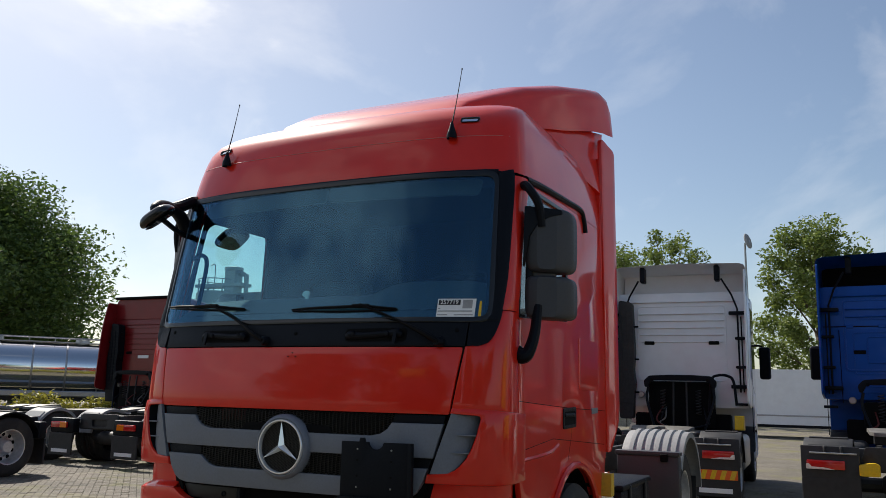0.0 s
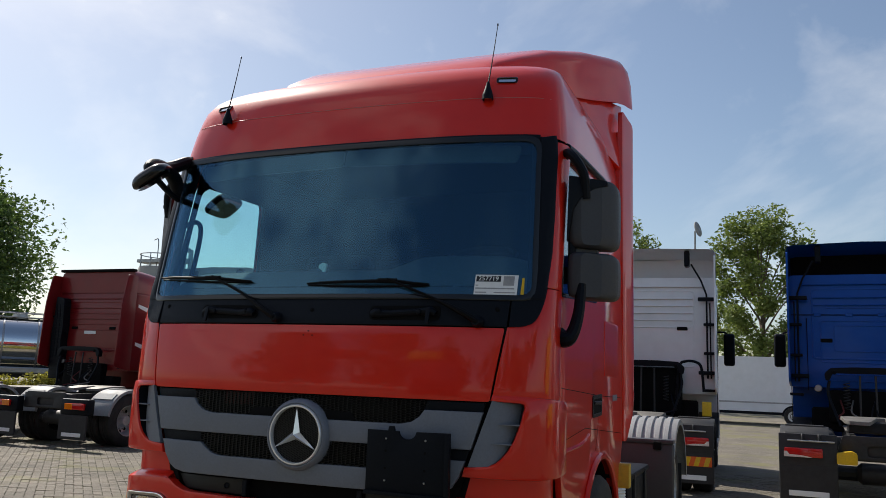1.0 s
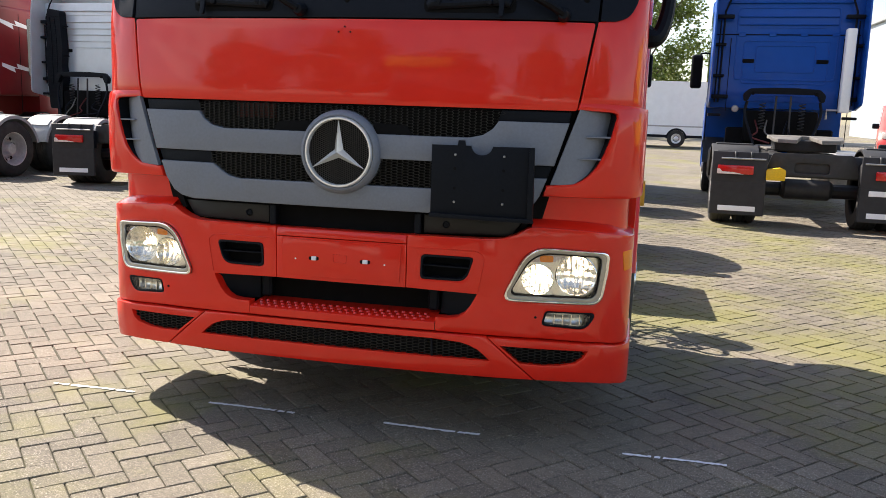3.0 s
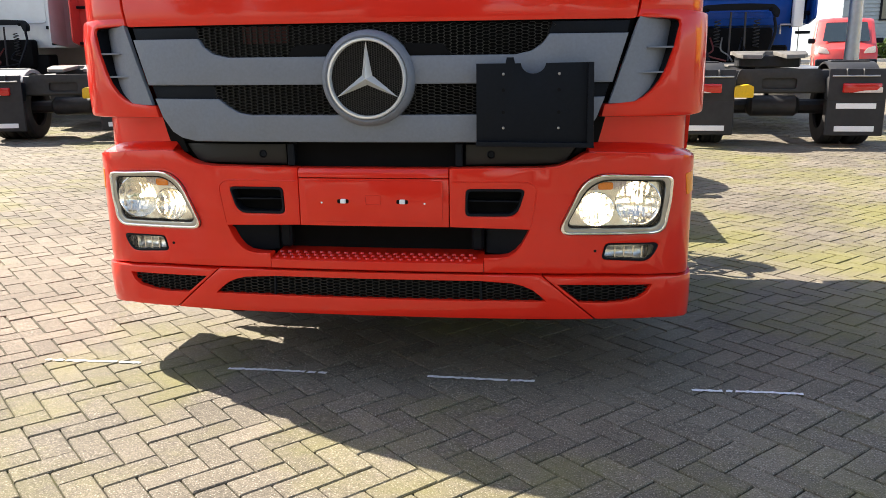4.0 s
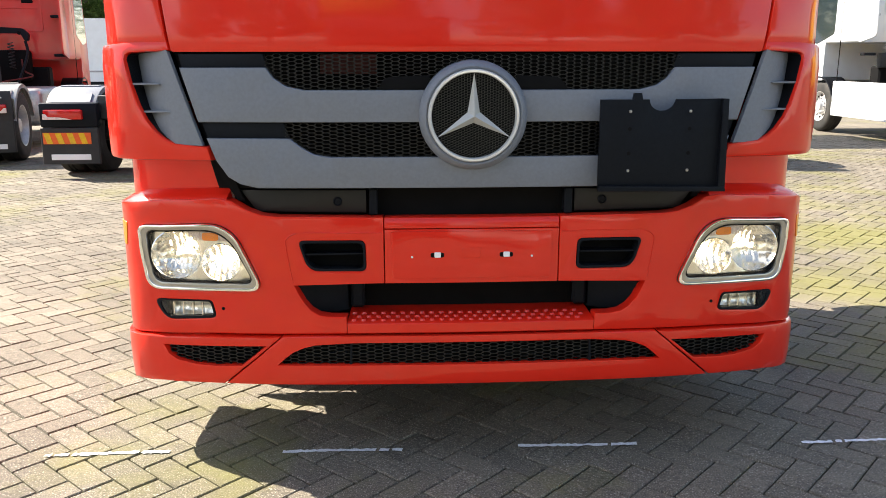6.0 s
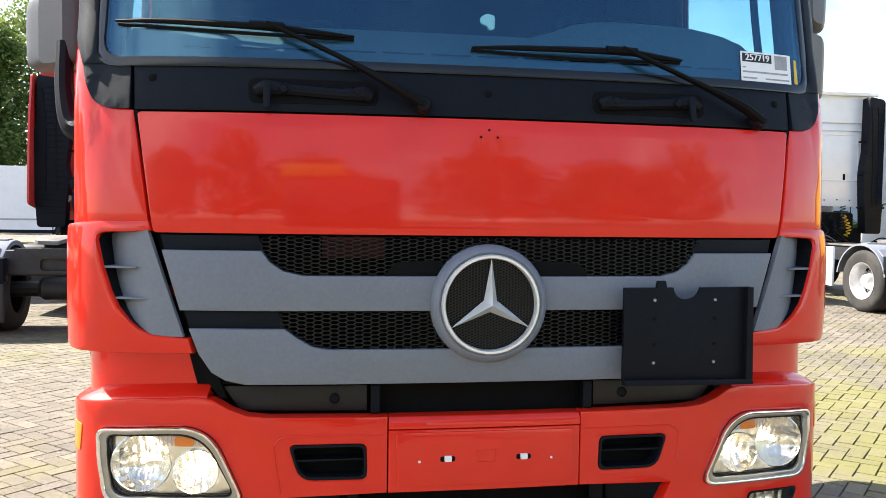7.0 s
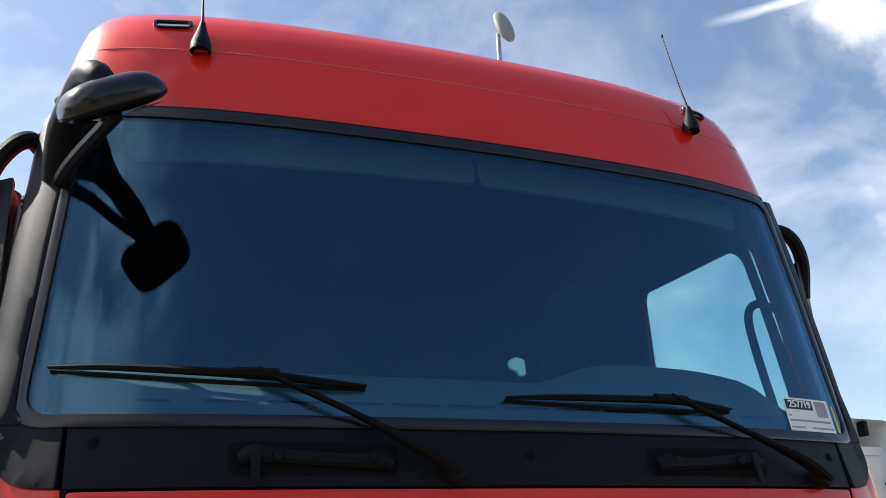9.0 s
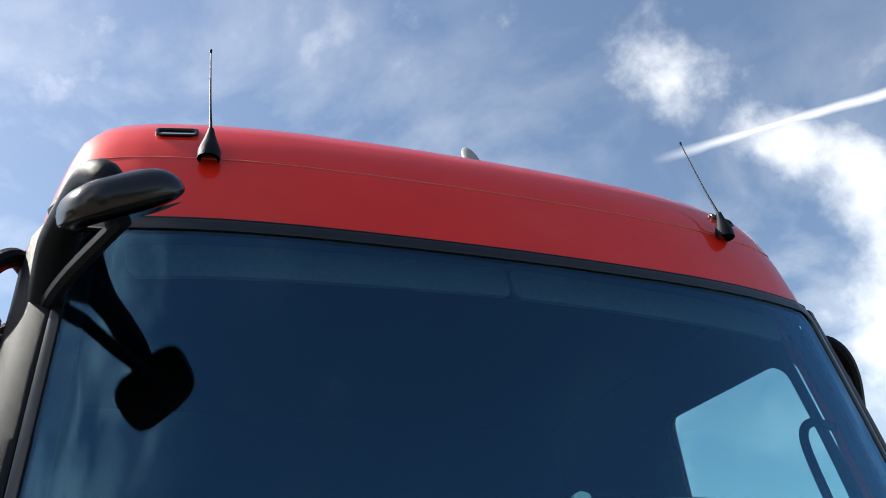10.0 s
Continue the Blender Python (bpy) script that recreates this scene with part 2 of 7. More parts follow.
SATIN = material("satin_metal", (0.40, 0.39, 0.37), 0.30, metal=0.9, vary=0.06, bump=0.1, bump_scale=500)
MUDFLAP = material("black_mudflap", (0.016, 0.016, 0.019), 0.6, vary=0.2, grain=15, bump=0.3, dirt=0.25, dirt_colour=(0.06, 0.055, 0.05))
FRAME = material("chassis_paint", (0.016, 0.017, 0.020), 0.55, vary=0.25, grain=20, bump=0.3, dirt=0.25, dirt_colour=(0.09, 0.08, 0.07))
GREASE = material("greased_steel", (0.20, 0.19, 0.175), 0.5, metal=0.4, vary=0.3, grain=12, dirt=0.5, dirt_colour=(0.06, 0.05, 0.045))
ORANGE = material("orange_film", (0.80, 0.12, 0.015), 0.5, vary=0.06)
YELLOW = material("yellow_plastic", (0.76, 0.46, 0.010), 0.5, vary=0.1, dirt=0.3)
AMBER = material("amber_lens", (0.90, 0.22, 0.005), 0.2, coat=0.3, vary=0.05)
RED_LENS = material("red_lens", (0.55, 0.012, 0.012), 0.15, coat=0.6, vary=0.05)
PALE_LENS = material("pale_lens", (0.75, 0.62, 0.58), 0.15, coat=0.6)
PAPER = material("white_paper", (0.88, 0.88, 0.88), 0.7, vary=0.02)
PRINT_BLACK = material("print_black", (0.02, 0.02, 0.028), 0.6)
PRINT_GREY = material("print_grey", (0.35, 0.35, 0.36), 0.7)
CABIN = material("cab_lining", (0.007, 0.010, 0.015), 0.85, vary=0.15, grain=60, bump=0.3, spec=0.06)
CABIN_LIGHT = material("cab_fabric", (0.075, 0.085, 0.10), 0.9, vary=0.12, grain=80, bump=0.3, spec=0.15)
WINDSCREEN = glass("windscreen_glass", (0.74, 0.93, 0.94), 0.0, 0.068, (0.36, 0.68, 1.0))
SIDE_GLASS = glass("side_glass", (0.86, 0.95, 0.95), 0.0, 0.09)
LENS = glass("clear_lens", (0.97, 0.97, 0.96), 0.02, 0.03)
PALE_GLASS = material("pale_window", (0.30, 0.38, 0.42), 0.05, coat=0.8, vary=0.1, grain=2)
DARK_GLASS = material("dark_window", (0.02, 0.03, 0.035), 0.05, coat=0.8, vary=0.05)
MIRROR_SHELL = material("grey_mirror_plastic", (0.040, 0.042, 0.050), 0.5, vary=0.08, grain=90, bump=0.3, bump_scale=1000)
MIRROR = material("mirror_glass", (0.85, 0.86, 0.87), 0.02, metal=1.0, vary=0.0)
REFLECTOR = facet_material("lamp_reflector", (0.96, 0.92, 0.84), 42.0, 0.0024, 0.20)
BULB = lamp_material("dim_bulb", (1.0, 0.86, 0.66), 2.5)
BULB_BRIGHT = lamp_material("lit_bulb", (1.0, 0.86, 0.64), 6.0)
# the sky-lit edge of the roof seam, painted as a paler red
SEAM = material("seam_highlight", (0.60, 0.16, 0.14), 0.5, vary=0.1)
CHALK = material("chalk", (0.72, 0.73, 0.75), 0.95, vary=0.25, grain=300)
GREY_STEEL = material("galvanised_steel", (0.36, 0.38, 0.39), 0.5, metal=0.6, vary=0.1, grain=8)
TANK = material("polished_tank", (0.72, 0.73, 0.74), 0.10, metal=1.0, vary=0.03)
CONCRETE = material("concrete", (0.42, 0.41, 0.39), 0.85, vary=0.12, grain=3, bump=0.3, bump_scale=40, dirt=0.4)
CLADDING = material("blue_grey_cladding", (0.30, 0.35, 0.40), 0.5, metal=0.1, vary=0.05, grain=5)
BARK = material("bark", (0.13, 0.10, 0.075), 0.9, vary=0.35, grain=25, bump=0.6, bump_scale=60)


def leaf_material(name, low, high):
    m = bpy.data.materials.new(name)
    m.use_nodes = True
    n, l = m.node_tree.nodes, m.node_tree.links
    b = n["Principled BSDF"]
    b.inputs["Roughness"].default_value = 0.55
    geo = n.new("ShaderNodeNewGeometry")
    r = n.new("ShaderNodeValToRGB")
    r.color_ramp.elements[0].color, r.color_ramp.elements[1].color = (*low, 1), (*high, 1)
    l.new(geo.outputs["Random Per Island"], r.inputs["Fac"])
    l.new(r.outputs["Color"], b.inputs["Base Color"])
    tr = n.new("ShaderNodeBsdfTranslucent")
    l.new(r.outputs["Color"], tr.inputs["Color"])
    mx = n.new("ShaderNodeMixShader")
    mx.inputs["Fac"].default_value = 0.35
    l.new(b.outputs[0], mx.inputs[1])
    l.new(tr.outputs[0], mx.inputs[2])
    l.new(mx.outputs[0], n["Material Output"].inputs["Surface"])
    return m


LEAF = leaf_material("leaf", (0.045, 0.09, 0.018), (0.14, 0.21, 0.045))
LEAF_SPRING = leaf_material("spring_leaf", (0.10, 0.15, 0.03), (0.24, 0.30, 0.07))
LEAF_YELLOW = leaf_material("yellow_leaf", (0.20, 0.19, 0.03), (0.42, 0.38, 0.06))


# ---- building helpers ----
def part(name, bm, mat, parent=None, label="", angle=35):
    """One mesh object out of a bmesh, under its thing or part."""
    me = bpy.data.meshes.new(name)
    bmesh.ops.recalc_face_normals(bm, faces=bm.faces)
    bm.to_mesh(me)
    bm.free()
    me.materials.append(mat)
    me.shade_smooth()
    me.set_sharp_from_angle(angle=radians(angle))
    ob = new(name, me)
    ob.parent = parent
    if label:
        ob["label"] = label
    return ob


def thing(name, label, category, at=(0, 0, 0), turn=0, group="", kind=""):
    ob = new(name)
    ob.empty_display_size = 0.1
    ob.matrix_world = pose(*at, 0, 0, turn)
    return tagged(ob, label, category, group, kind)


def box(bm, x0, x1, y0, y1, z0, z1, bevel=0.0, seg=1, m=None):
    made = bmesh.ops.create_cube(bm, size=1.0)
    vs = made["verts"]
    for v in vs:
        v.co = Vector(((x0 + x1) / 2 + v.co.x * (x1 - x0), (y0 + y1) / 2 + v.co.y * (y1 - y0), (z0 + z1) / 2 + v.co.z * (z1 - z0)))
    if bevel:
        es = list({e for v in vs for e in v.link_edges})
        r = bmesh.ops.bevel(bm, geom=es, offset=bevel, segments=seg, affect="EDGES", profile=0.5)
        vs = list({v for f in r["faces"] for v in f.verts} | {v for v in vs if v.is_valid})
    if m is not None:
        bmesh.ops.transform(bm, matrix=m, verts=vs)
    return bm


def cube(x0, x1, y0, y1, z0, z1, bevel=0.0, seg=1):
    return box(bmesh.new(), x0, x1, y0, y1, z0, z1, bevel, seg)


def lathe(profile, axis="x", steps=32, at=(0, 0, 0), bm=None, arc=(0.0, 360.0)):
    """Turns a profile of (radius, along) about an axis."""
    bm = bm or bmesh.new()
    closed = arc[1] - arc[0] >= 359.9
    n = steps if closed else steps + 1
    rings = []
    for i in range(n):
        a = radians(arc[0] + (arc[1] - arc[0]) * i / steps)
        c, s = math.cos(a), math.sin(a)
        ring = []
        for r, h in profile:
            p = {"x": (h, r * c, r * s), "y": (r * c, h, r * s), "z": (r * c, r * s, h)}[axis]
            ring.append(bm.verts.new(Vector(p) + Vector(at)))
        rings.append(ring)
    for i in range(steps):
        a, b = rings[i], rings[(i + 1) % n]
        for k in range(len(profile) - 1):
            bm.faces.new((a[k], a[k + 1], b[k + 1], b[k]))
    bmesh.ops.remove_doubles(bm, verts=bm.verts, dist=1e-6)
    return bm


def smooth_path(points, per=6):
    """A curve through the points (Catmull-Rom)."""
    p = [Vector(q) for q in points]
    p = [p[0] * 2 - p[1]] + p + [p[-1] * 2 - p[-2]]
    out = []
    for i in range(1, len(p) - 2):
        for k in range(per):
            t = k / per
            out.append(0.5 * ((2 * p[i]) + (p[i + 1] - p[i - 1]) * t + (2 * p[i - 1] - 5 * p[i] + 4 * p[i + 1] - p[i + 2]) * t * t
                              + (3 * p[i] - p[i - 1] - 3 * p[i + 1] + p[i + 2]) * t ** 3))
    out.append(p[-2])
    return out


def tube(points, radius, sides=8, bm=None, curve=True, per=6, flat=1.0):
    """A round bar along points; radius may be one number or one a point."""
    bm = bm or bmesh.new()
    n0 = len(points)
    pts = smooth_path(points, per) if curve and n0 > 2 else [Vector(q) for q in points]
    rad = radius if isinstance(radius, (list, tuple)) else [radius] * n0
    radii = [float(np.interp(i / (len(pts) - 1) * (n0 - 1), range(n0), rad)) for i in range(len(pts))]
    up = Vector((0.13, 0.21, 1)).normalized()
    rings = []
    for i, q in enumerate(pts):
        d = (pts[min(i + 1, len(pts) - 1)] - pts[max(i - 1, 0)]).normalized()
        side = d.cross(up)
        side = (side if side.length > 1e-3 else d.cross(Vector((1, 0, 0)))).normalized()
        nor = side.cross(d).normalized()
        up = nor
        rings.append([bm.verts.new(q + (side * math.cos(2 * math.pi * k / sides) + nor * flat * math.sin(2 * math.pi * k / sides)) * radii[i])
                      for k in range(sides)])
    for a, b in zip(rings, rings[1:]):
        for k in range(sides):
            bm.faces.new((a[k], a[(k + 1) % sides], b[(k + 1) % sides], b[k]))
    bm.faces.new(rings[0][::-1])
    bm.faces.new(rings[-1])
    return bm


def rounded(points, radius=0.02, seg=4):
    """An outline with its corners rounded; a point may carry its own radius as a third number."""
    out = []
    n = len(points)
    for i in range(n):
        p, a, b = Vector(points[i][:2]), Vector(points[i - 1][:2]), Vector(points[(i + 1) % n][:2])
        r = points[i][2] if len(points[i]) > 2 else radius
        da, db = (a - p), (b - p)
        r = min(r, da.length * 0.45, db.length * 0.45)
        if r < 1e-4:
            out.append((p.x, p.y))
            continue
        s, e = p + da.normalized() * r, p + db.normalized() * r
        for k in range(seg + 1):
            t = k / seg
            q = s * (1 - t) ** 2 + p * 2 * t * (1 - t) + e * t * t
            out.append((q.x, q.y))
    return out


def mirrored(points):
    """The other half of an outline given for x < 0, and both joined."""
    return list(points) + [(-p[0], *p[1:]) for p in reversed(points)]


def inside(x, z, poly):
    hit = False
    for i in range(len(poly)):
        (x0, z0), (x1, z1) = poly[i - 1][:2], poly[i][:2]
        if (z0 > z) != (z1 > z) and x < (x1 - x0) * (z - z0) / (z1 - z0) + x0:
            hit = not hit
    return hit


def sheet(outline, holes, mapper, depth=0.03, bevel=0.0, cuts_a=(), cuts_z=(), bm=None):
    """A panel: an outline (a, z) with holes, given thickness, cut so that it can bend, and laid on a surface by mapper(a, d, z)."""
    flat = bmesh.new()
    edges = []
    for loop in (outline, *holes):
        vs = [flat.verts.new((p[0], 0, p[1])) for p in loop]
        edges += [flat.edges.new((vs[i - 1], vs[i])) for i in range(len(vs))]
    bmesh.ops.triangle_fill(flat, edges=edges, use_beauty=True, use_dissolve=False, normal=(0, -1, 0))
    front = list(flat.faces)
    if depth:
        first = list(flat.verts)
        bmesh.ops.extrude_face_region(flat, geom=front)
        for v in first:
            if v.is_valid:
                v.co.y = depth
        if bevel:
            rim = [e for e in flat.edges if all(abs(v.co.y) < 1e-7 for v in e.verts) and any(any(v.co.y > 1e-6 for v in f.verts) for f in e.link_faces)]
            bmesh.ops.bevel(flat, geom=rim, offset=bevel, segments=2, affect="EDGES", profile=0.6, clamp_overlap=True)
    for a in cuts_a:
        bmesh.ops.bisect_plane(flat, geom=list(flat.verts) + list(flat.edges) + list(flat.faces), plane_co=(a, 0, 0), plane_no=(1, 0, 0), dist=1e-5)
    for z in cuts_z:
        bmesh.ops.bisect_plane(flat, geom=list(flat.verts) + list(flat.edges) + list(flat.faces), plane_co=(0, 0, z), plane_no=(0, 0, 1), dist=1e-5)
    for v in flat.verts:
        v.co = Vector(mapper(v.co.x, v.co.y, v.co.z))
    if bm is None:
        return flat
    me = bpy.data.meshes.new("scratch")
    flat.to_mesh(me)
    flat.free()
    bm.from_mesh(me)
    bpy.data.meshes.remove(me)
    return bm


def lettering(text, size, depth=0.001):
    """Letters as a bmesh, in the x-z plane facing -y, centred."""
    cu = bpy.data.curves.new("letters", "FONT")
    cu.body, cu.size, cu.extrude, cu.align_x, cu.align_y = text, size, depth, "CENTER", "CENTER"
    ob = bpy.data.objects.new("letters", cu)
    scene.collection.objects.link(ob)
    me = bpy.data.meshes.new_from_object(ob.evaluated_get(bpy.context.evaluated_depsgraph_get()))
    bm = bmesh.new()
    bm.from_mesh(me)
    bpy.data.objects.remove(ob)
    bpy.data.curves.remove(cu)
    bpy.data.meshes.remove(me)
    bmesh.ops.transform(bm, matrix=pose(0, 0, 0, 90), verts=bm.verts)
    return bm


def grid_skin(rows, bm=None, close=False):
    """A skin over rows of points."""
    bm = bm or bmesh.new()
    vs = [[bm.verts.new(p) for p in row] for row in rows]
    for a, b in zip(vs, vs[1:]):
        n = len(a)
        for k in range(n if close else n - 1):
            q = (a[k], a[(k + 1) % n], b[(k + 1) % n], b[k])
            if len({tuple(round(c, 6) for c in v.co) for v in q}) > 2:
                bm.faces.new(q)
    bmesh.ops.remove_doubles(bm, verts=bm.verts, dist=1e-5)
    return bm


# ---- the red tractor unit: surfaces of its cab front ----
PLAN_E = (0, 0.2, 0.4, 0.6, 0.76, 0.92, 1.06, 1.14, 1.19, 1.225, 1.245, 1.25, 1.30)
PLAN_Y = (0, 0.002, 0.007, 0.017, 0.030, 0.055, 0.087, 0.118, 0.150, 0.192, 0.245, 0.300, 0.350)
CUTS = [s * e for e in (0.15, 0.3, 0.45, 0.6, 0.7, 0.8, 0.88, 0.95, 1.01, 1.06, 1.10, 1.14, 1.165, 1.19, 1.208, 1.225, 1.237, 1.245, 1.25, 1.3) for s in (-1, 1)] + [0]


def plan(e):
    """Place and outward direction on the cab's plan curve. e: x across the front; past 1.25 it runs back along the side."""
    a, s = abs(e), math.copysign(1, e)
    h = 0.012
    def at(q):
        return min(q, 1.25), (float(np.interp(q, PLAN_E, PLAN_Y)) if q < 1.25 else 0.30 + q - 1.25)
    (x0, y0), (x1, y1), (x, y) = at(max(0, a - h)), at(a + h), at(a)
    d = Vector((x1 - x0, y1 - y0)).normalized()
    return Vector((x * s, y)), Vector((d.y * s, -d.x))


def front(profile=((0, 0), (1, 0)), out=0.0, wide=1.0):
    """A mapper onto the cab's front, set back by profile (z, y) and proud by out."""
    zs, ys = [p[0] for p in profile], [p[1] for p in profile]
    def mapper(e, d, z):
        p, n = plan(e)
        q = p + n * (out - d)
        return q.x * wide, q.y + float(np.interp(z, zs, ys)), z
    return mapper


BUMPER = ((0.25, 0.022), (0.32, 0.008), (0.40, 0.0), (0.48, 0.004), (0.50, 0.0), (0.95, 0.0))
GRILLE = ((0.99, 0.012), (1.10, 0.002), (1.44, 0.004))
HOOD = ((1.43, 0.0), (1.50, -0.002), (1.65, 0.012), (1.80, 0.034))
SCREEN = ((1.78, 0.034), (1.93, 0.070), (2.0, 0.085), (2.4, 0.160), (2.8, 0.240), (2.85, 0.250))
SCREEN_CUTS = (2.1, 2.25, 2.4, 2.55, 2.7)


def side(s, out=0.0):
    """A mapper onto the cab's side: a is y."""
    def mapper(a, d, z):
        w = float(np.interp(z, (1.0, 2.0, 2.82, 3.0), (1.25, 1.25, 1.228, 1.215)))
        return s * (w + out - d), a, z
    return mapper


def hexmesh(region, mapper, cell=0.032, tall=0.0122, out=0.0, thick=0.13, deep=0.014):
    """An open mesh of flattened hexagons within a region."""
    bm = bmesh.new()
    xs, zs = [p[0] for p in region], [p[1] for p in region]
    row, z = 0, min(zs)
    shape = [(-0.5, 0), (-0.25, 0.5), (0.25, 0.5), (0.5, 0), (0.25, -0.5), (-0.25, -0.5)]
    while z < max(zs) + tall:
        x = min(xs) + (0.75 * cell if row % 2 else 0)
        while x < max(xs) + cell:
            if inside(x, z, region):
                lo = [(x + a * cell, z + b * tall * 1.0) for a, b in shape]
                li = [(x + a * cell * (1 - thick), z + b * tall * (1 - thick * 1.35)) for a, b in shape]
                o = [bm.verts.new(mapper(p[0], -out, p[1])) for p in lo]
                i = [bm.verts.new(mapper(p[0], -out, p[1])) for p in li]
                k = [bm.verts.new(mapper(p[0], -out + deep, p[1])) for p in li]
                for j in range(6):
                    bm.faces.new((o[j], o[(j + 1) % 6], i[(j + 1) % 6], i[j]))
                    bm.faces.new((i[j], i[(j + 1) % 6], k[(j + 1) % 6], k[j]))
            x += 1.5 * cell
        z += tall / 2
        row += 1
    return bm


truck = thing("tractor_unit", "bright red long-haul tractor unit with high roof, parked on brick paving", "truck")

# hood and the corner panels beside it
part("hood", sheet(rounded(mirrored([(-1.036, 1.795), (-0.984, 1.443)])[::-1], 0.012), [], front(HOOD), 0.03, 0.005, CUTS, (1.47, 1.5, 1.55, 1.6, 1.65, 1.7, 1.75)), RED, truck)
for x, z in ((-0.026, 1.741), (0.026, 1.741), (0.0, 1.763)):
    part("hood_hole", lathe([(0.0, -0.002), (0.0035, -0.002), (0.0035, 0.004)], "y", 10, (x, front(HOOD)(x, 0, z)[1] - 0.002, z)), VOID, truck)


EDGE = HOOD + SCREEN[1:]


def corner_map(e, d, z):
    """The hood's and pillar's surface, running out flush into the cab's side."""
    p, n = plan(e)
    q = p - n * d
    lean = float(np.interp(z, [h[0] for h in EDGE], [h[1] for h in EDGE]))
    last = float(np.interp(z, (1.8, 2.1, 2.5, 2.8), (0.0, 0.75, 0.88, 1.0)))
    return q.x, q.y + lean * float(np.interp(abs(e), (1.15, 1.25), (1.0, last))), z


def pillar_map(out):
    return lambda e, d, z: corner_map(e, d - out, z)



for s in (-1, 1):
    o = [(s * 1.046, 1.80), (s * 1.046, 1.790), (s * 0.996, 1.46), (s * 1.25, 1.45), (s * 1.335, 1.45), (s * 1.335, 1.955), (s * 1.285, 1.965), (s * 1.285, 2.0), (s * 1.215, 2.0), (s * 1.195, 1.92), (s * 1.175, 1.86), (s * 1.14, 1.815)]
    part("corner_panel", sheet(o, [], corner_map, 0.03, 0.004, CUTS, (1.5, 1.6, 1.7, 1.8, 1.9)), RED, truck)
    part("pillar_edge", sheet([(s * 1.205, 2.004), (s * 1.275, 2.004), (s * 1.262, 2.80), (s * 1.195, 2.80)], [], corner_map, 0.03, 0.003, CUTS, SCREEN_CUTS), RED, truck)

# grille blades
m1 = [(-0.686, 1.436), (-0.673, 1.393), (-0.649, 1.360), (-0.610, 1.334), (-0.552, 1.321)]
m2 = [(-0.629, 1.213), (-0.604, 1.164), (-0.569, 1.137), (-0.525, 1.112), (-0.476, 1.103)]
b1 = mirrored([(-0.905, 1.217), (-0.957, 1.393), *m1[1:]])
b2 = mirrored([(-0.717, 0.998), (-0.775, 1.011), (-0.815, 1.035), (-0.852, 1.091), (-0.880, 1.165), *m2[1:]])
part("grille_blade", sheet(b1, [], front(GRILLE, 0.012), 0.05, 0.006, CUTS), GREY, truck, "broad matt grey grille blade")
part("grille_blade", sheet(b2, [], front(GRILLE, 0.012), 0.05, 0.006, CUTS), GREY, truck, "broad matt grey grille blade")
for s in (-1, 1):
    part("grille_strip", sheet([(s * 0.965, 1.437), (s * 0.684, 1.437), (s * 0.668, 1.392), (s * 0.955, 1.392)], [], front(GRILLE, -0.004), 0.03, 0.002, CUTS), BLACK, truck)
    part("grille_strip", sheet([(s * 0.898, 1.216), (s * 0.626, 1.216), (s * 0.602, 1.162), (s * 0.880, 1.162)], [], front(GRILLE, -0.004), 0.03, 0.002, CUTS), BLACK, truck)
    # dark scoops beside the emblem
    o = rounded([(s * 0.15, 1.322), (s * 0.315, 1.322), (s * 0.285, 1.362, 0.015), (s * 0.14, 1.368)], 0.004)
    part("grille_scoop", sheet(o, [], front(GRILLE, 0.004), 0.03, 0.003, CUTS), VOID, truck)
part("upper_mesh", hexmesh(mirrored(m1), front(GRILLE, 0.0)), MESH, truck, "black honeycomb mesh")
part("lower_mesh", hexmesh(mirrored(m2), front(GRILLE, 0.0)), MESH, truck, "black honeycomb mesh")
part("red_cover", sheet([(-0.50, 1.372), (-0.315, 1.372), (-0.315, 1.434), (-0.50, 1.434)], [], front(GRILLE, -0.022), 0.01, 0, CUTS), STUD, truck, "dull red cover behind the mesh")
# near-black sheet that paints the shade behind the grille
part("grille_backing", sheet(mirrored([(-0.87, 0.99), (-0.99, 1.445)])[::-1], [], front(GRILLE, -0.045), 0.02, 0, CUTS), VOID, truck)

# emblem: bezel, ring, three tapered arms over a fine mesh
bez = lathe([(0.150, -0.020), (0.152, -0.034), (0.158, -0.040), (0.168, -0.034), (0.178, -0.012), (0.180, 0.03)], "y", 64, (0, 0, 1.239))
part("emblem_bezel", bez, GREY, truck, "round matt grey bezel")
part("emblem_ring", lathe([(0.151, -0.026), (0.150, -0.040), (0.146, -0.046), (0.140, -0.046), (0.137, -0.040), (0.137, -0.020)], "y", 64, (0, 0, 1.239)), STAR, truck, "chrome ring")
circ = [(0.137 * math.cos(2 * math.pi * k / 40), 1.239 + 0.137 * math.sin(2 * math.pi * k / 40)) for k in range(40)]
part("emblem_mesh", hexmesh(circ, lambda x, d, z: (x, -0.0225 + d, z), 0.0125, 0.0085, 0.0, 0.24, 0.006), EMBLEM_MESH, truck)
part("emblem_backing", sheet(circ, [], lambda x, d, z: (x, -0.0160 + d, z), 0.005), VOID, truck)
bm = bmesh.new()
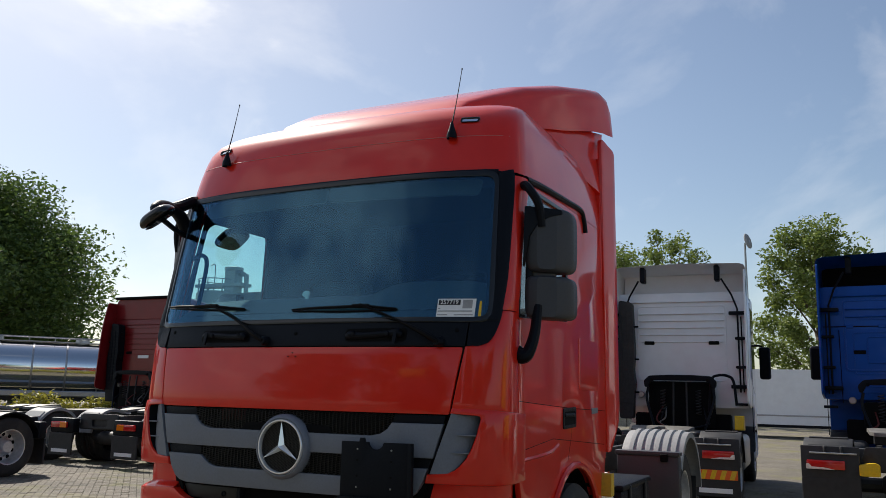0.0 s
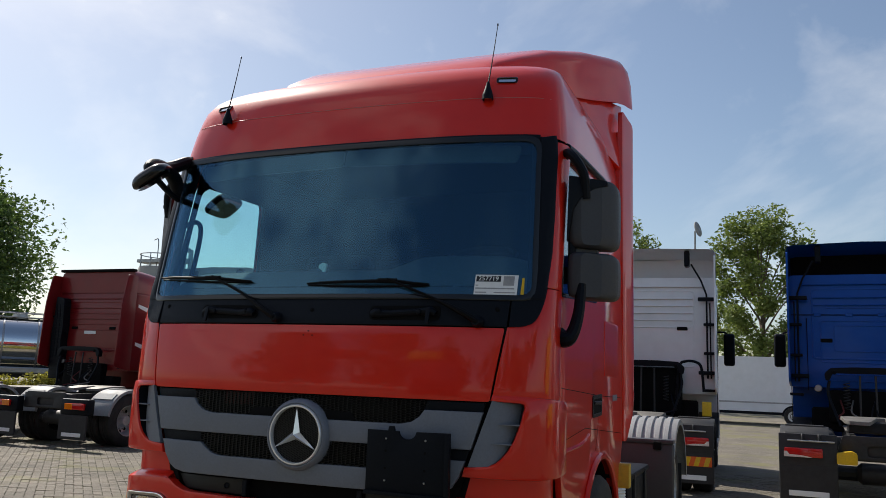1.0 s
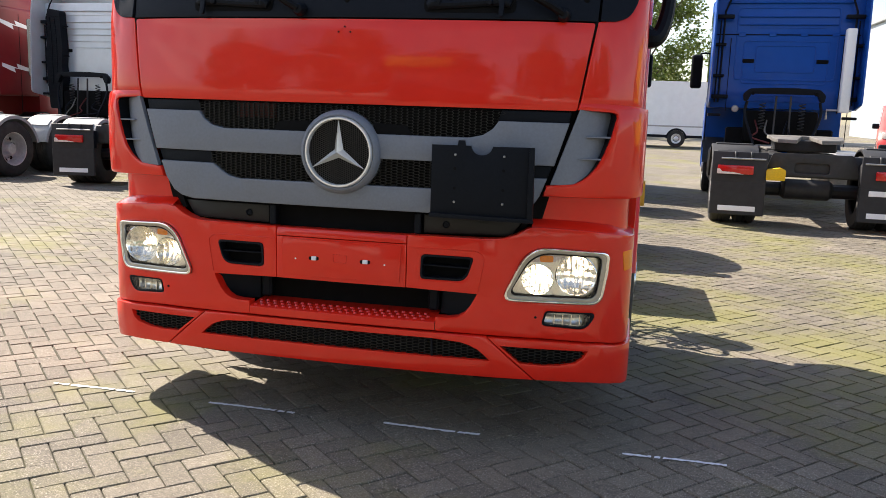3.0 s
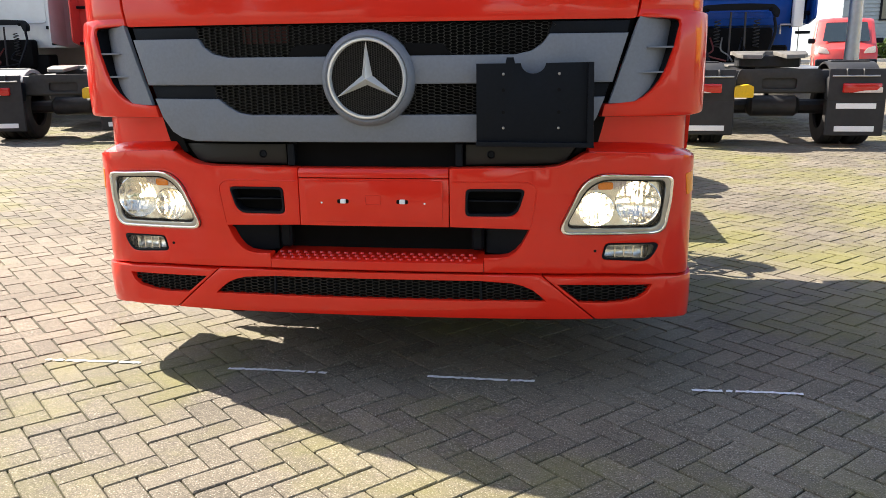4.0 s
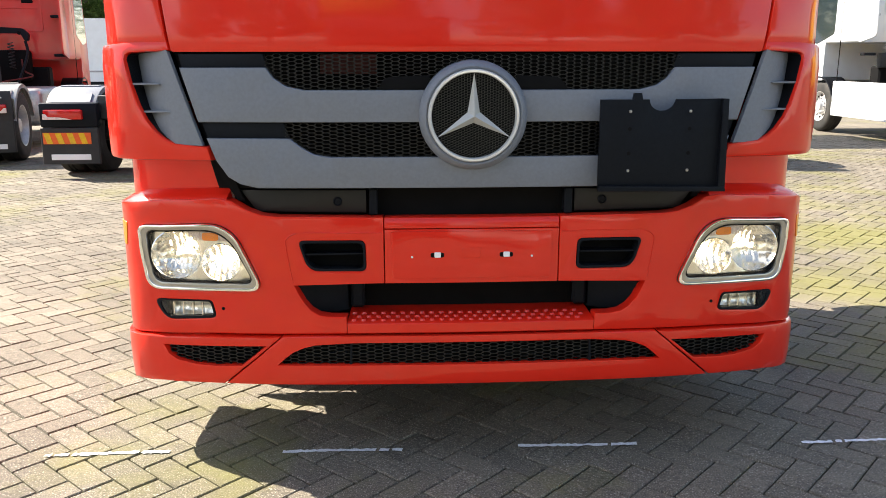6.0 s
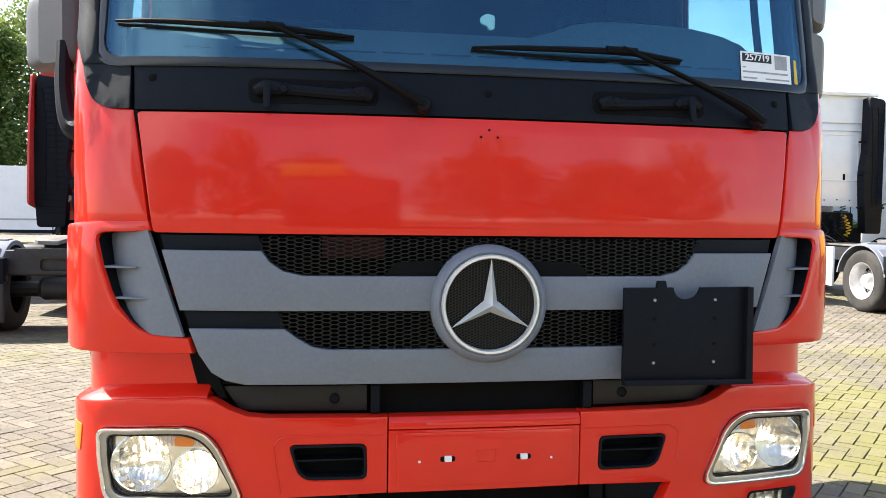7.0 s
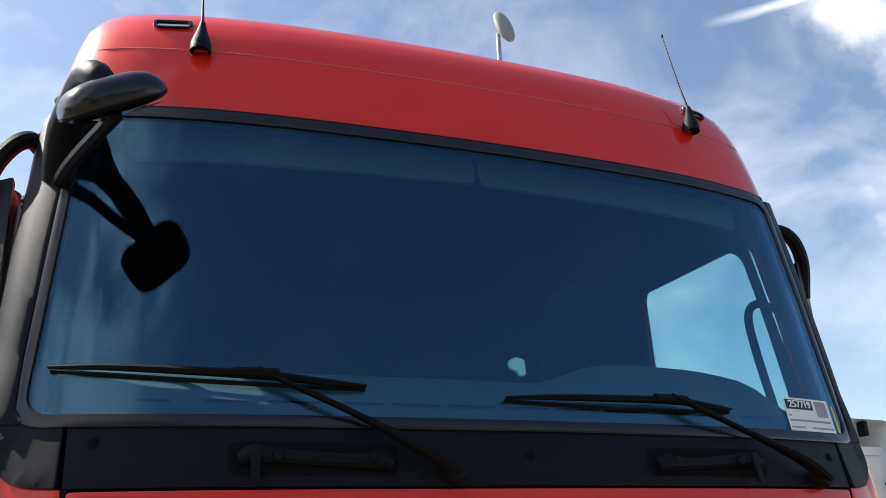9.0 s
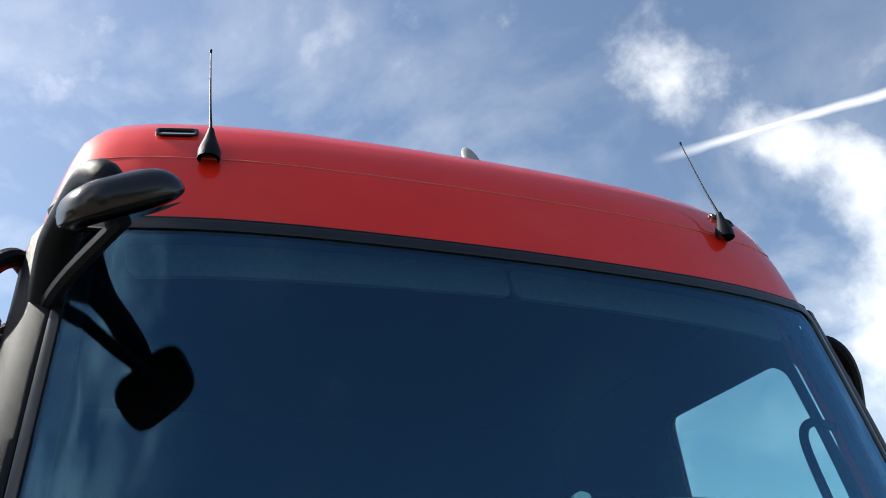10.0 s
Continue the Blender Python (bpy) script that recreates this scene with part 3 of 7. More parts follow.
for k in range(3):
    a = radians(90 + 120 * k)
    u, v = Vector((math.cos(a), 0, math.sin(a))), Vector((-math.sin(a), 0, math.cos(a)))
    c = Vector((0, 0, 1.239))
    tip = bm.verts.new(c + u * 0.139 + Vector((0, -0.036, 0)))
    l0, r0 = bm.verts.new(c + u * 0.012 + v * 0.020 + Vector((0, -0.026, 0))), bm.verts.new(c + u * 0.012 - v * 0.020 + Vector((0, -0.026, 0)))
    top = bm.verts.new(c + Vector((0, -0.058, 0)))
    hip_l, hip_r = bm.verts.new(c + u * 0.0 + v * 0.026 - u * 0.015 + Vector((0, -0.026, 0))), bm.verts.new(c - v * 0.026 - u * 0.015 + Vector((0, -0.026, 0)))
    bm.faces.new((tip, l0, top))
    bm.faces.new((tip, top, r0))
    bm.faces.new((l0, hip_l, top))
    bm.faces.new((r0, top, hip_r))
part("emblem_star", bm, STAR, truck, "chrome three-armed emblem", 5)

# black plate holder on the grille
o = [(0.412, 0.998), (0.412, 1.290), (0.518, 1.290), (0.522, 1.311), (0.547, 1.311), (0.552, 1.290), (0.573, 1.290)]
o += [(0.618 + 0.044 * math.cos(a), 1.289 + 0.036 * math.sin(a)) for a in [math.pi + math.pi * k / 12 for k in range(1, 12)]]
o += [(0.664, 1.290), (0.832, 1.292), (0.838, 0.994)]
flat_holder = lambda x, d, z: (x, -0.046 + d + (x - 0.62) * 0.03, z)
holder = part("plate_holder", sheet(o, [], flat_holder, 0.014, 0.002), BLACK, truck, "black plastic plate holder with screws")
part("holder_lip", sheet([(0.410, 0.992), (0.842, 0.987), (0.838, 1.004), (0.412, 1.010)], [], lambda x, d, z: flat_holder(x, d - 0.020, z), 0.024, 0.002), BLACK, holder)
part("holder_lip", sheet([(0.816, 0.998), (0.840, 0.996), (0.834, 1.292), (0.814, 1.292)], [], lambda x, d, z: flat_holder(x, d - 0.018, z), 0.020, 0.002), BLACK, holder)
for x in (0.511, 0.712):
    for z in (1.252, 1.058):
        part("screw", lathe([(0, -0.004), (0.004, -0.004), (0.0055, -0.001), (0.0055, 0.002)], "y", 12, (x, flat_holder(x, 0, z)[1], z)), STEEL, holder)
    for z in (1.195, 1.115):
        part("screw_hole", lathe([(0, -0.0012), (0.0065, -0.0012), (0.0065, 0.001)], "y", 12, (x, flat_holder(x, 0, z)[1], z)), VOID, holder)

# air ears beside the grille
EAR = ((1.05, 0.012), (1.20, 0.0), (1.40, 0.002), (1.48, 0.02))
for s in (-1, 1):
    o = [(0.992, 1.478), (1.12, 1.476), (1.20, 1.470), (1.25, 1.462), (1.40, 1.450), (1.40, 1.10), (1.25, 1.092), (1.20, 1.087), (0.864, 1.091), (0.876, 1.138),
         (0.986, 1.148), (1.020, 1.164), (1.046, 1.186), (1.075, 1.224), (1.098, 1.270), (1.124, 1.346), (1.140, 1.420), (1.136, 1.434), (1.122, 1.440), (0.984, 1.447)]
    o = [(s * a, z) for a, z in o]
    part("air_ear", sheet(o, [], front(EAR, 0.022), 0.07, 0.012, CUTS, (1.2, 1.3, 1.4)), RED, truck, "red wrap-around air deflector")
    curve = [(0.880, 1.1395), (0.986, 1.1495), (1.019, 1.1655), (1.0445, 1.1875), (1.0735, 1.2255), (1.0965, 1.271), (1.1225, 1.3465), (1.1385, 1.4195), (1.1345, 1.4325), (1.1215, 1.4385), (0.986, 1.4455)]
    part("ear_liner", grid_skin([[front(EAR, 0.010 - d)(s * a, 0, z) for a, z in curve] for d in (0.0, 0.03, 0.08)]), BLACK, truck)
    o = [(0.893, 1.140), (0.986, 1.143), (1.05, 1.17), (1.11, 1.25), (1.15, 1.36), (1.155, 1.45), (0.997, 1.45)]
    def fin_map(e, d, z, s=s):
        p, n = plan(e)
        q = p - n * (d - 0.012 + max(0.0, abs(e) - 0.98) ** 1.2 * 0.55)
        return q.x, q.y, z
    part("ear_inset", sheet([(s * a, z) for a, z in o], [], fin_map, 0.02, 0, CUTS), GREY, truck, "matt grey inset")
    for z in (1.338, 1.248):
        o = [(1.03 if z > 1.3 else 0.995, z), (1.03 if z > 1.3 else 0.995, z + 0.004), (1.14, z + 0.006), (1.14, z - 0.002)]
        part("ear_fin", sheet([(s * a, q) for a, q in o], [], front(EAR, 0.010), 0.06, 0.001, CUTS), GREY, truck)

# bumper: two sides with lamp openings, centre flap, step, lip
lamp_o = [(1.150, 0.862, 0.03), (0.820, 0.880, 0.095), (0.714, 0.643, 0.05), (1.128, 0.638, 0.05), (1.143, 0.768, 0.02)]
lamp_i = [(1.122, 0.845, 0.03), (0.838, 0.858, 0.085), (0.744, 0.668, 0.035), (1.103, 0.664, 0.04), (1.117, 0.768, 0.02)]
lamp_m = [(1.140, 0.854, 0.03), (0.827, 0.871, 0.09), (0.727, 0.653, 0.042), (1.118, 0.648, 0.045), (1.133, 0.768, 0.02)]
fog_o = [(1.116, 0.600, 0.03), (0.902, 0.604, 0.015), (0.887, 0.541, 0.02), (1.075, 0.527, 0.04)]
slot_o = [(0.592, 0.818, 0.02), (0.365, 0.819, 0.02), (0.362, 0.713, 0.02), (0.560, 0.713, 0.04)]
for s in (-1, 1):
    o = [(0.301, 0.899), (0.658, 0.902), (0.715, 0.908), (0.765, 0.926), (0.815, 0.955), (0.86, 0.961), (1.06, 0.952), (1.19, 0.938), (1.25, 0.925), (1.64, 0.92), (1.66, 0.46),
         (1.25, 0.456), (1.14, 0.470), (0.90, 0.482), (0.433, 0.486), (0.434, 0.549), (0.490, 0.549), (0.528, 0.555), (0.556, 0.572), (0.578, 0.598), (0.598, 0.634), (0.610, 0.660), (0.301, 0.668)]
    holes = [rounded(lamp_o, 0.02, 8), rounded(fog_o), rounded(slot_o)]
    part("bumper_side", sheet([(s * a, z) for a, z in o], [[(s * a, z) for a, z in h] for h in holes], front(BUMPER), 0.05, 0.006, CUTS, (0.7, 0.8, 0.9)), RED, truck)
    # rounded ledge on the bumper and the recessed body above it
    rows = []
    for e in [0.83, 0.86, 0.95, 1.01, 1.06, 1.10, 1.14, 1.17, 1.19, 1.21, 1.225, 1.237, 1.245, 1.25, 1.35, 1.64]:
        p, n = plan(e)
        zt = float(np.interp(e, (0.79, 0.84, 1.06, 1.19, 1.25, 1.64), (0.945, 0.962, 0.952, 0.938, 0.925, 0.92))) - 0.006
        rows.append([((p.x - n.x * d) * s, p.y - n.y * d, zt + h) for d, h in ((0.002, 0.0), (0.010, 0.010), (0.03, 0.022), (0.07, 0.04), (0.105, 0.052), (0.12, 0.058))])
    part("bumper_ledge", grid_skin(rows), RED, truck)
    o = [(0.835, 0.94), (0.895, 1.13), (1.64, 1.13), (1.64, 0.94)]
    part("body_recess", sheet([(s * a, z) for a, z in o], [], lambda e, d, z: (plan(e)[0].x * 0.975, plan(e)[0].y + 0.060 + d, z), 0.03, 0, CUTS), RED, truck)
    # air slot with two vanes
    slot = part("air_slot", sheet([(s * a, z) for a, z in rounded([(0.61, 0.835), (0.35, 0.835), (0.35, 0.70), (0.60, 0.70)])], [], front(BUMPER, -0.06), 0.02, 0, CUTS), VOID, truck)
    rim_i = [(0.583, 0.810, 0.02), (0.373, 0.811, 0.02), (0.370, 0.722, 0.02), (0.555, 0.722, 0.035)]
    part("slot_rim", sheet([(s * a, z) for a, z in rounded(slot_o)], [[(s * a, z) for a, z in rounded(rim_i)]], front(BUMPER, 0.003), 0.05, 0.002, CUTS), BLACK, slot)
    part("slot_vane", sheet([(s * 0.585, 0.766), (s * 0.37, 0.770), (s * 0.37, 0.774), (s * 0.585, 0.772)], [], front(BUMPER, -0.008), 0.05, 0, CUTS), BLACK, slot)
    # raised line round the slot panel
    path = [(0.615, 0.672), (0.634, 0.80), (0.628, 0.828), (0.605, 0.842), (0.56, 0.846), (0.31, 0.846)]
    part("panel_groove", tube([front(BUMPER, 0.0008)(s * a, 0, z) for a, z in path], 0.0022, 6, None, True, 5), RED, truck)
    part("sensor_cap", lathe([(0, -0.003), (0.005, -0.003), (0.006, 0.001)], "y", 12, front(BUMPER, 0.0)(s * 0.862, 0, 0.575)), VOID, truck)
    # headlamp
    lamp = part("headlamp", sheet([(s * a, z) for a, z in rounded(lamp_o, 0.02, 8)], [[(s * a, z) for a, z in rounded(lamp_i, 0.02, 8)]], front(BUMPER, 0.010), 0.05, 0.005, CUTS), SATIN, truck, "headlamp in a bright metal frame, lit")
    part("chrome_edge", sheet([(s * a, z) for a, z in rounded(lamp_o, 0.02, 8)], [[(s * a, z) for a, z in rounded(lamp_m, 0.02, 8)]], front(BUMPER, 0.015), 0.02, 0.004, CUTS), CHROME, lamp, "chrome outer edge")
    li2 = [(a + (0.006 if a < 0.9 else -0.006), z + (0.006 if z < 0.75 else -0.006 if z > 0.8 else 0), q) for a, z, q in lamp_i]
    part("lamp_gasket", sheet([(s * a, z) for a, z in rounded(lamp_i, 0.02, 8)], [[(s * a, z) for a, z in rounded(li2, 0.02, 8)]], front(BUMPER, 0.002), 0.02, 0, CUTS), VOID, lamp)
    wells = [[(s * (cx + rr * math.cos(2 * math.pi * k / 40)), cz + rr * math.sin(2 * math.pi * k / 40)) for k in range(40)] for cx, cz, rr in ((1.020, 0.760, 0.084), (0.862, 0.738, 0.065))]
    part("lamp_lining", sheet([(s * a, z) for a, z in rounded(lamp_i, 0.02, 8)], wells, front(BUMPER, -0.014), 0.006, 0.002, CUTS), LAMP_LINING, lamp)
    rim = rounded(lamp_i, 0.02, 8)
    rows = [[front(BUMPER, -d)(s * a, 0, z) for a, z in rim] for d in (0.002, 0.075)]
    part("lamp_wall", grid_skin(rows, None, True), REFLECTOR, lamp)
    for cx, cz, rr in ((1.020, 0.760, 0.083), (0.862, 0.738, 0.064)):
        c = front(BUMPER, 0)(s * cx, 0, cz)
        bowl = lathe([(rr * q, 0.062 - 0.052 * q * q) for q in [0.12 + 0.88 * k / 10 for k in range(11)]] + [(rr * 1.04, 0.010), (rr * 1.06, 0.02)], "y", 80, c)
        for v in bowl.verts:  # pressed facets of the reflector
            v.co.y += 0.0013 * math.sin(v.co.x * 300) + (0.0012 * math.sin(v.co.z * 190) if cx > 1 else 0.0)
        part("reflector", bowl, REFLECTOR, lamp)
        part("reflector_rim", lathe([(rr * 1.0, 0.012), (rr * 1.02, 0.006), (rr * 1.05, 0.008), (rr * 1.06, 0.02)], "y", 48, c), CHROME, lamp)
        part("bulb", lathe([(0, 0.026), (0.006, 0.028), (0.0085, 0.036), (0.0085, 0.06)], "y", 16, c), BULB if cx > 1 else BULB_BRIGHT, lamp, "lit bulb")
    o = rounded([(0.985, 0.844), (0.880, 0.846), (0.826, 0.832), (0.816, 0.812), (0.92, 0.812)], 0.01)
    part("indicator", sheet([(s * a, z) for a, z in o], [], front(BUMPER, -0.010), 0.02, 0.003, CUTS), PALE_LENS, lamp, "pale indicator lens")
    for k in range(14):
        x = 0.818 + 0.0115 * k
        part("indicator_rib", tube([front(BUMPER, -0.009)(s * x, 0, 0.814), front(BUMPER, -0.009)(s * (x + 0.004), 0, 0.842)], 0.0022, 5, None, False), PALE_LENS, lamp)
    part("indicator_bulb", sheet([(s * a, z) for a, z in rounded([(0.925, 0.842), (0.868, 0.842), (0.868, 0.814), (0.925, 0.814)], 0.010)], [], front(BUMPER, -0.006), 0.01, 0.003, CUTS), AMBER, lamp)
    part("lamp_lens", sheet([(s * a, z) for a, z in rounded(lamp_i, 0.02, 8)], [], front(BUMPER, 0.004), 0.003, 0, CUTS), LENS, lamp)
    # fog lamp
    fog_i = [(1.100, 0.594, 0.03), (0.908, 0.598, 0.012), (0.897, 0.549, 0.015), (1.070, 0.536, 0.035)]
    fog = part("fog_lamp", sheet([(s * a, z) for a, z in rounded(fog_o)], [[(s * a, z) for a, z in rounded(fog_i)]], front(BUMPER, 0.001), 0.04, 0.003, CUTS), BLACK, truck, "clear fog lamp in a black rim")
    rows = [[front(BUMPER, 0)(s * x, 0.008 + 0.030 * max(0.0, 1 - ((z - 0.568) / 0.036) ** 2), z) for z in [0.532 + 0.009 * k for k in range(9)]] for x in [0.89 + 0.0225 * k for k in range(11)]]
    part("fog_reflector", grid_skin(rows), LAMP_LINING, fog)
    for x in (0.94, 0.975, 1.01, 1.045):
        part("fog_rib", sheet([(s * x, 0.545), (s * (x + 0.004), 0.545), (s * (x + 0.004), 0.59), (s * x, 0.59)], [], front(BUMPER, -0.010), 0.012, 0), REFLECTOR, fog)
    part("fog_end", sheet([(s * a, z) for a, z in ((1.108, 0.596), (1.075, 0.596), (1.062, 0.536), (1.09, 0.536))], [], front(BUMPER, -0.006), 0.02, 0, CUTS), BLACK, fog)
    part("fog_lens", sheet([(s * a, z) for a, z in rounded(fog_i)], [], front(BUMPER, -0.002), 0.003, 0, CUTS), LENS, fog)
    part("side_repeater", sheet([(s * a, z) for a, z in rounded([(1.205, 0.862), (1.240, 0.868), (1.246, 0.785), (1.214, 0.778)], 0.006)], [], front(BUMPER, 0.0025), 0.02, 0.003, CUTS), AMBER, truck, "amber side repeater")
    # lower lip
    lo = [(0.664, 0.476), (0.90, 0.474), (1.14, 0.463), (1.25, 0.449), (1.64, 0.45), (1.60, 0.275), (1.30, 0.262), (1.25, 0.262), (1.20, 0.280), (1.10, 0.292), (0.872, 0.297)]
    vl = [(1.083, 0.434), (0.719, 0.442), (0.806, 0.370), (0.899, 0.366), (0.97, 0.369), (1.039, 0.383), (1.068, 0.405)]
    part("lip_corner", sheet([(s * a, z) for a, z in lo], [[(s * a, z) for a, z in vl]], front(BUMPER, 0.012), 0.05, 0.006, CUTS, (0.32, 0.4)), RED, truck)
    part("lip_mesh", hexmesh([(s * a, z) for a, z in vl], front(BUMPER, -0.006), 0.036, 0.0130), MESH, truck)
    # near-black sheet paints the shade behind the lip mesh
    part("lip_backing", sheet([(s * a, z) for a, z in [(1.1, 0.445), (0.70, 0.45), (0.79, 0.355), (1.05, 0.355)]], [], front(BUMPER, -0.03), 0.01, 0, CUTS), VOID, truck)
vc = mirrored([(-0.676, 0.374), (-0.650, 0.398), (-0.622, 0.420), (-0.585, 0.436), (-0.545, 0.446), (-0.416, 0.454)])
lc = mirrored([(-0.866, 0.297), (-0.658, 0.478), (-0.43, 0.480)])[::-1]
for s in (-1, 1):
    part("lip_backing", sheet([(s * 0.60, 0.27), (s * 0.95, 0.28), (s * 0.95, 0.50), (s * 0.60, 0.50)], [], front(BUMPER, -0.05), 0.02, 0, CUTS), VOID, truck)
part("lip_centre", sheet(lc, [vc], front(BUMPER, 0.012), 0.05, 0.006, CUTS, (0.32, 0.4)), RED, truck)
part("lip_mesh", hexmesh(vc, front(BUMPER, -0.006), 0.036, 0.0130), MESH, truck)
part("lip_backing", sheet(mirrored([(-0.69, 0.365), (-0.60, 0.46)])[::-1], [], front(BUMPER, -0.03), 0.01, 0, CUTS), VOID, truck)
for s in (-1, 1):
    part("mesh_bar", sheet([(s * 0.420, 0.37), (s * 0.428, 0.37), (s * 0.424, 0.46), (s * 0.416, 0.46)], [], front(BUMPER, 0.002), 0.02, 0), BLACK, truck)
flap = part("bumper_flap", sheet(mirrored([(-0.298, 0.668), (-0.298, 0.857)])[::-1], [], front(BUMPER), 0.05, 0.004, CUTS, (0.69,)), RED, truck)
part("flap_ledge", sheet(mirrored([(-0.298, 0.861), (-0.298, 0.897)])[::-1], [], front(((0.86, -0.004), (0.885, 0.0), (0.90, 0.012))), 0.05, 0.003, CUTS, (0.875, 0.885)), RED, flap)
part("plate_field", sheet(rounded(mirrored([(-0.272, 0.688), (-0.277, 0.850)])[::-1], 0.01), [], front(BUMPER, 0.006), 0.01, 0.003, CUTS), RED, flap)
part("flap_badge", sheet(rounded(mirrored([(-0.030, 0.752), (-0.034, 0.792)])[::-1], 0.006), [rounded([(-0.026, 0.757), (0.026, 0.757), (0.029, 0.788), (-0.029, 0.788)], 0.004)], front(BUMPER, 0.0085), 0.004, 0, ()), RED, flap)
for x in (-0.118, 0.118):
    part("clip_slot", sheet(rounded([(x - 0.024, 0.760), (x + 0.022, 0.760), (x + 0.022, 0.776), (x - 0.024, 0.776)], 0.006), [], front(BUMPER, 0.0068), 0.003, 0), VOID, flap)
    part("plate_clip", cube(x - 0.011, x + 0.011, -0.012, 0.004, 0.760, 0.778, 0.002), PAPER, flap, "small pale plate clip")
for x in (-0.205, 0.205):
    part("rivet", lathe([(0, -0.003), (0.004, -0.002), (0.004, 0.002)], "y", 8, front(BUMPER, 0.006)(x, 0, 0.762)), PAPER, flap)
# foot step in the bumper
rows = [[front(BUMPER, 0)(x, d, z) for d, z in ((0.004, 0.486), (0.0, 0.49), (0.0, 0.522), (0.008, 0.529), (0.10, 0.540), (0.16, 0.543))] for x in [-0.432 + 0.864 * k / 12 for k in range(13)]]
step = part("bumper_step", grid_skin(rows), RED, truck)
bm = bmesh.new()
for r in range(3):
    for k in range(24):
        x = -0.41 + 0.82 * (k + 0.5 * (r % 2)) / 24
        t = 0.12 + 0.34 * r
        y, z = front(BUMPER)(x, 0.010 + 0.088 * t, 0.5)[1], 0.5297 + 0.0110 * t
        lathe([(0, 0.006), (0.008, 0.005), (0.012, -0.002)], "z", 8, (x, y, z), bm)
part("tread", bm, RED, step, "raised anti-slip studs")
# shade behind the foot step, painted as a near-black sheet
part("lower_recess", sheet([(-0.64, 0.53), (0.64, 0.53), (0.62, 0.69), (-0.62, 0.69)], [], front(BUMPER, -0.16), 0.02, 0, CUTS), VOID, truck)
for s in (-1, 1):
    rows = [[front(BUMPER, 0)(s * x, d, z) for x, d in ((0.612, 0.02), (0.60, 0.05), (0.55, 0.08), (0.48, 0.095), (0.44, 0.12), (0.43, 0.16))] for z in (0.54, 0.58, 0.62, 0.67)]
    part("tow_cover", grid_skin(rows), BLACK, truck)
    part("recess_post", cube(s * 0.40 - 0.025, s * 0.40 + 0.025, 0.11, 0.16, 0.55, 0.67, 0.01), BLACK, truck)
# near-black sheet painting the shade in the opening between bumper and grille
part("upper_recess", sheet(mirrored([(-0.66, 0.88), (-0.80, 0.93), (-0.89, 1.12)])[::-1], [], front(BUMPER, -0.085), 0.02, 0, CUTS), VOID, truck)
for s in (-1, 1):
    part("recess_panel", sheet([(s * 0.36, 0.905), (s * 0.74, 0.91), (s * 0.80, 0.985), (s * 0.36, 0.985)], [], front(BUMPER, -0.055), 0.03, 0.006, CUTS), MESH, truck)
    part("recess_bolt", lathe([(0.016, -0.004), (0.013, -0.006), (0.011, -0.002), (0.0, -0.002)], "y", 16, front(BUMPER, -0.055)(s * 0.46, 0, 0.945)), BLACK, truck)
    part("recess_post", cube(s * 0.335 - 0.014, s * 0.335 + 0.014, 0.04, 0.09, 0.90, 0.99, 0.004), BLACK, truck)
    # near-black strip painting the shade in the gap behind the hood seam, running down to the bumper
    part("gap_shade", sheet([(s * 1.04, 1.80), (s * 1.06, 1.80), (s * 0.99, 1.44), (s * 0.85, 1.02), (s * 0.80, 0.95), (s * 0.78, 0.95), (s * 0.84, 1.10), (s * 0.96, 1.44)], [], front(GRILLE, -0.03), 0.01, 0, CUTS), VOID, truck)

# windscreen, cowl and pillars
go = mirrored([(-1.122, 2.795, 0.06), (-1.150, 1.953, 0.06)])
screen = part("windscreen", sheet(rounded(go, 0.05, 5), [], front(SCREEN, 0.004), 0.006, 0, CUTS, SCREEN_CUTS), WINDSCREEN, truck, "large tinted laminated windscreen")
so = mirrored([(-1.138, 2.822, 0.07), (-1.168, 1.932, 0.07)])
si = mirrored([(-1.115, 2.787, 0.06), (-1.143, 1.962, 0.06)])
part("screen_seal", sheet(rounded(so, 0.05, 5), [rounded(si, 0.05, 5)], front(SCREEN, 0.010), 0.03, 0.005, CUTS, SCREEN_CUTS), GLOSS_BLACK, truck, "black rubber screen seal")
part("cowl", sheet(mirrored([(-1.044, 1.801), (-1.051, 1.945)])[::-1], [], front(SCREEN, 0.004), 0.03, 0.004, CUTS, (1.85, 1.9)), BLACK, truck, "black wiper panel below the windscreen")
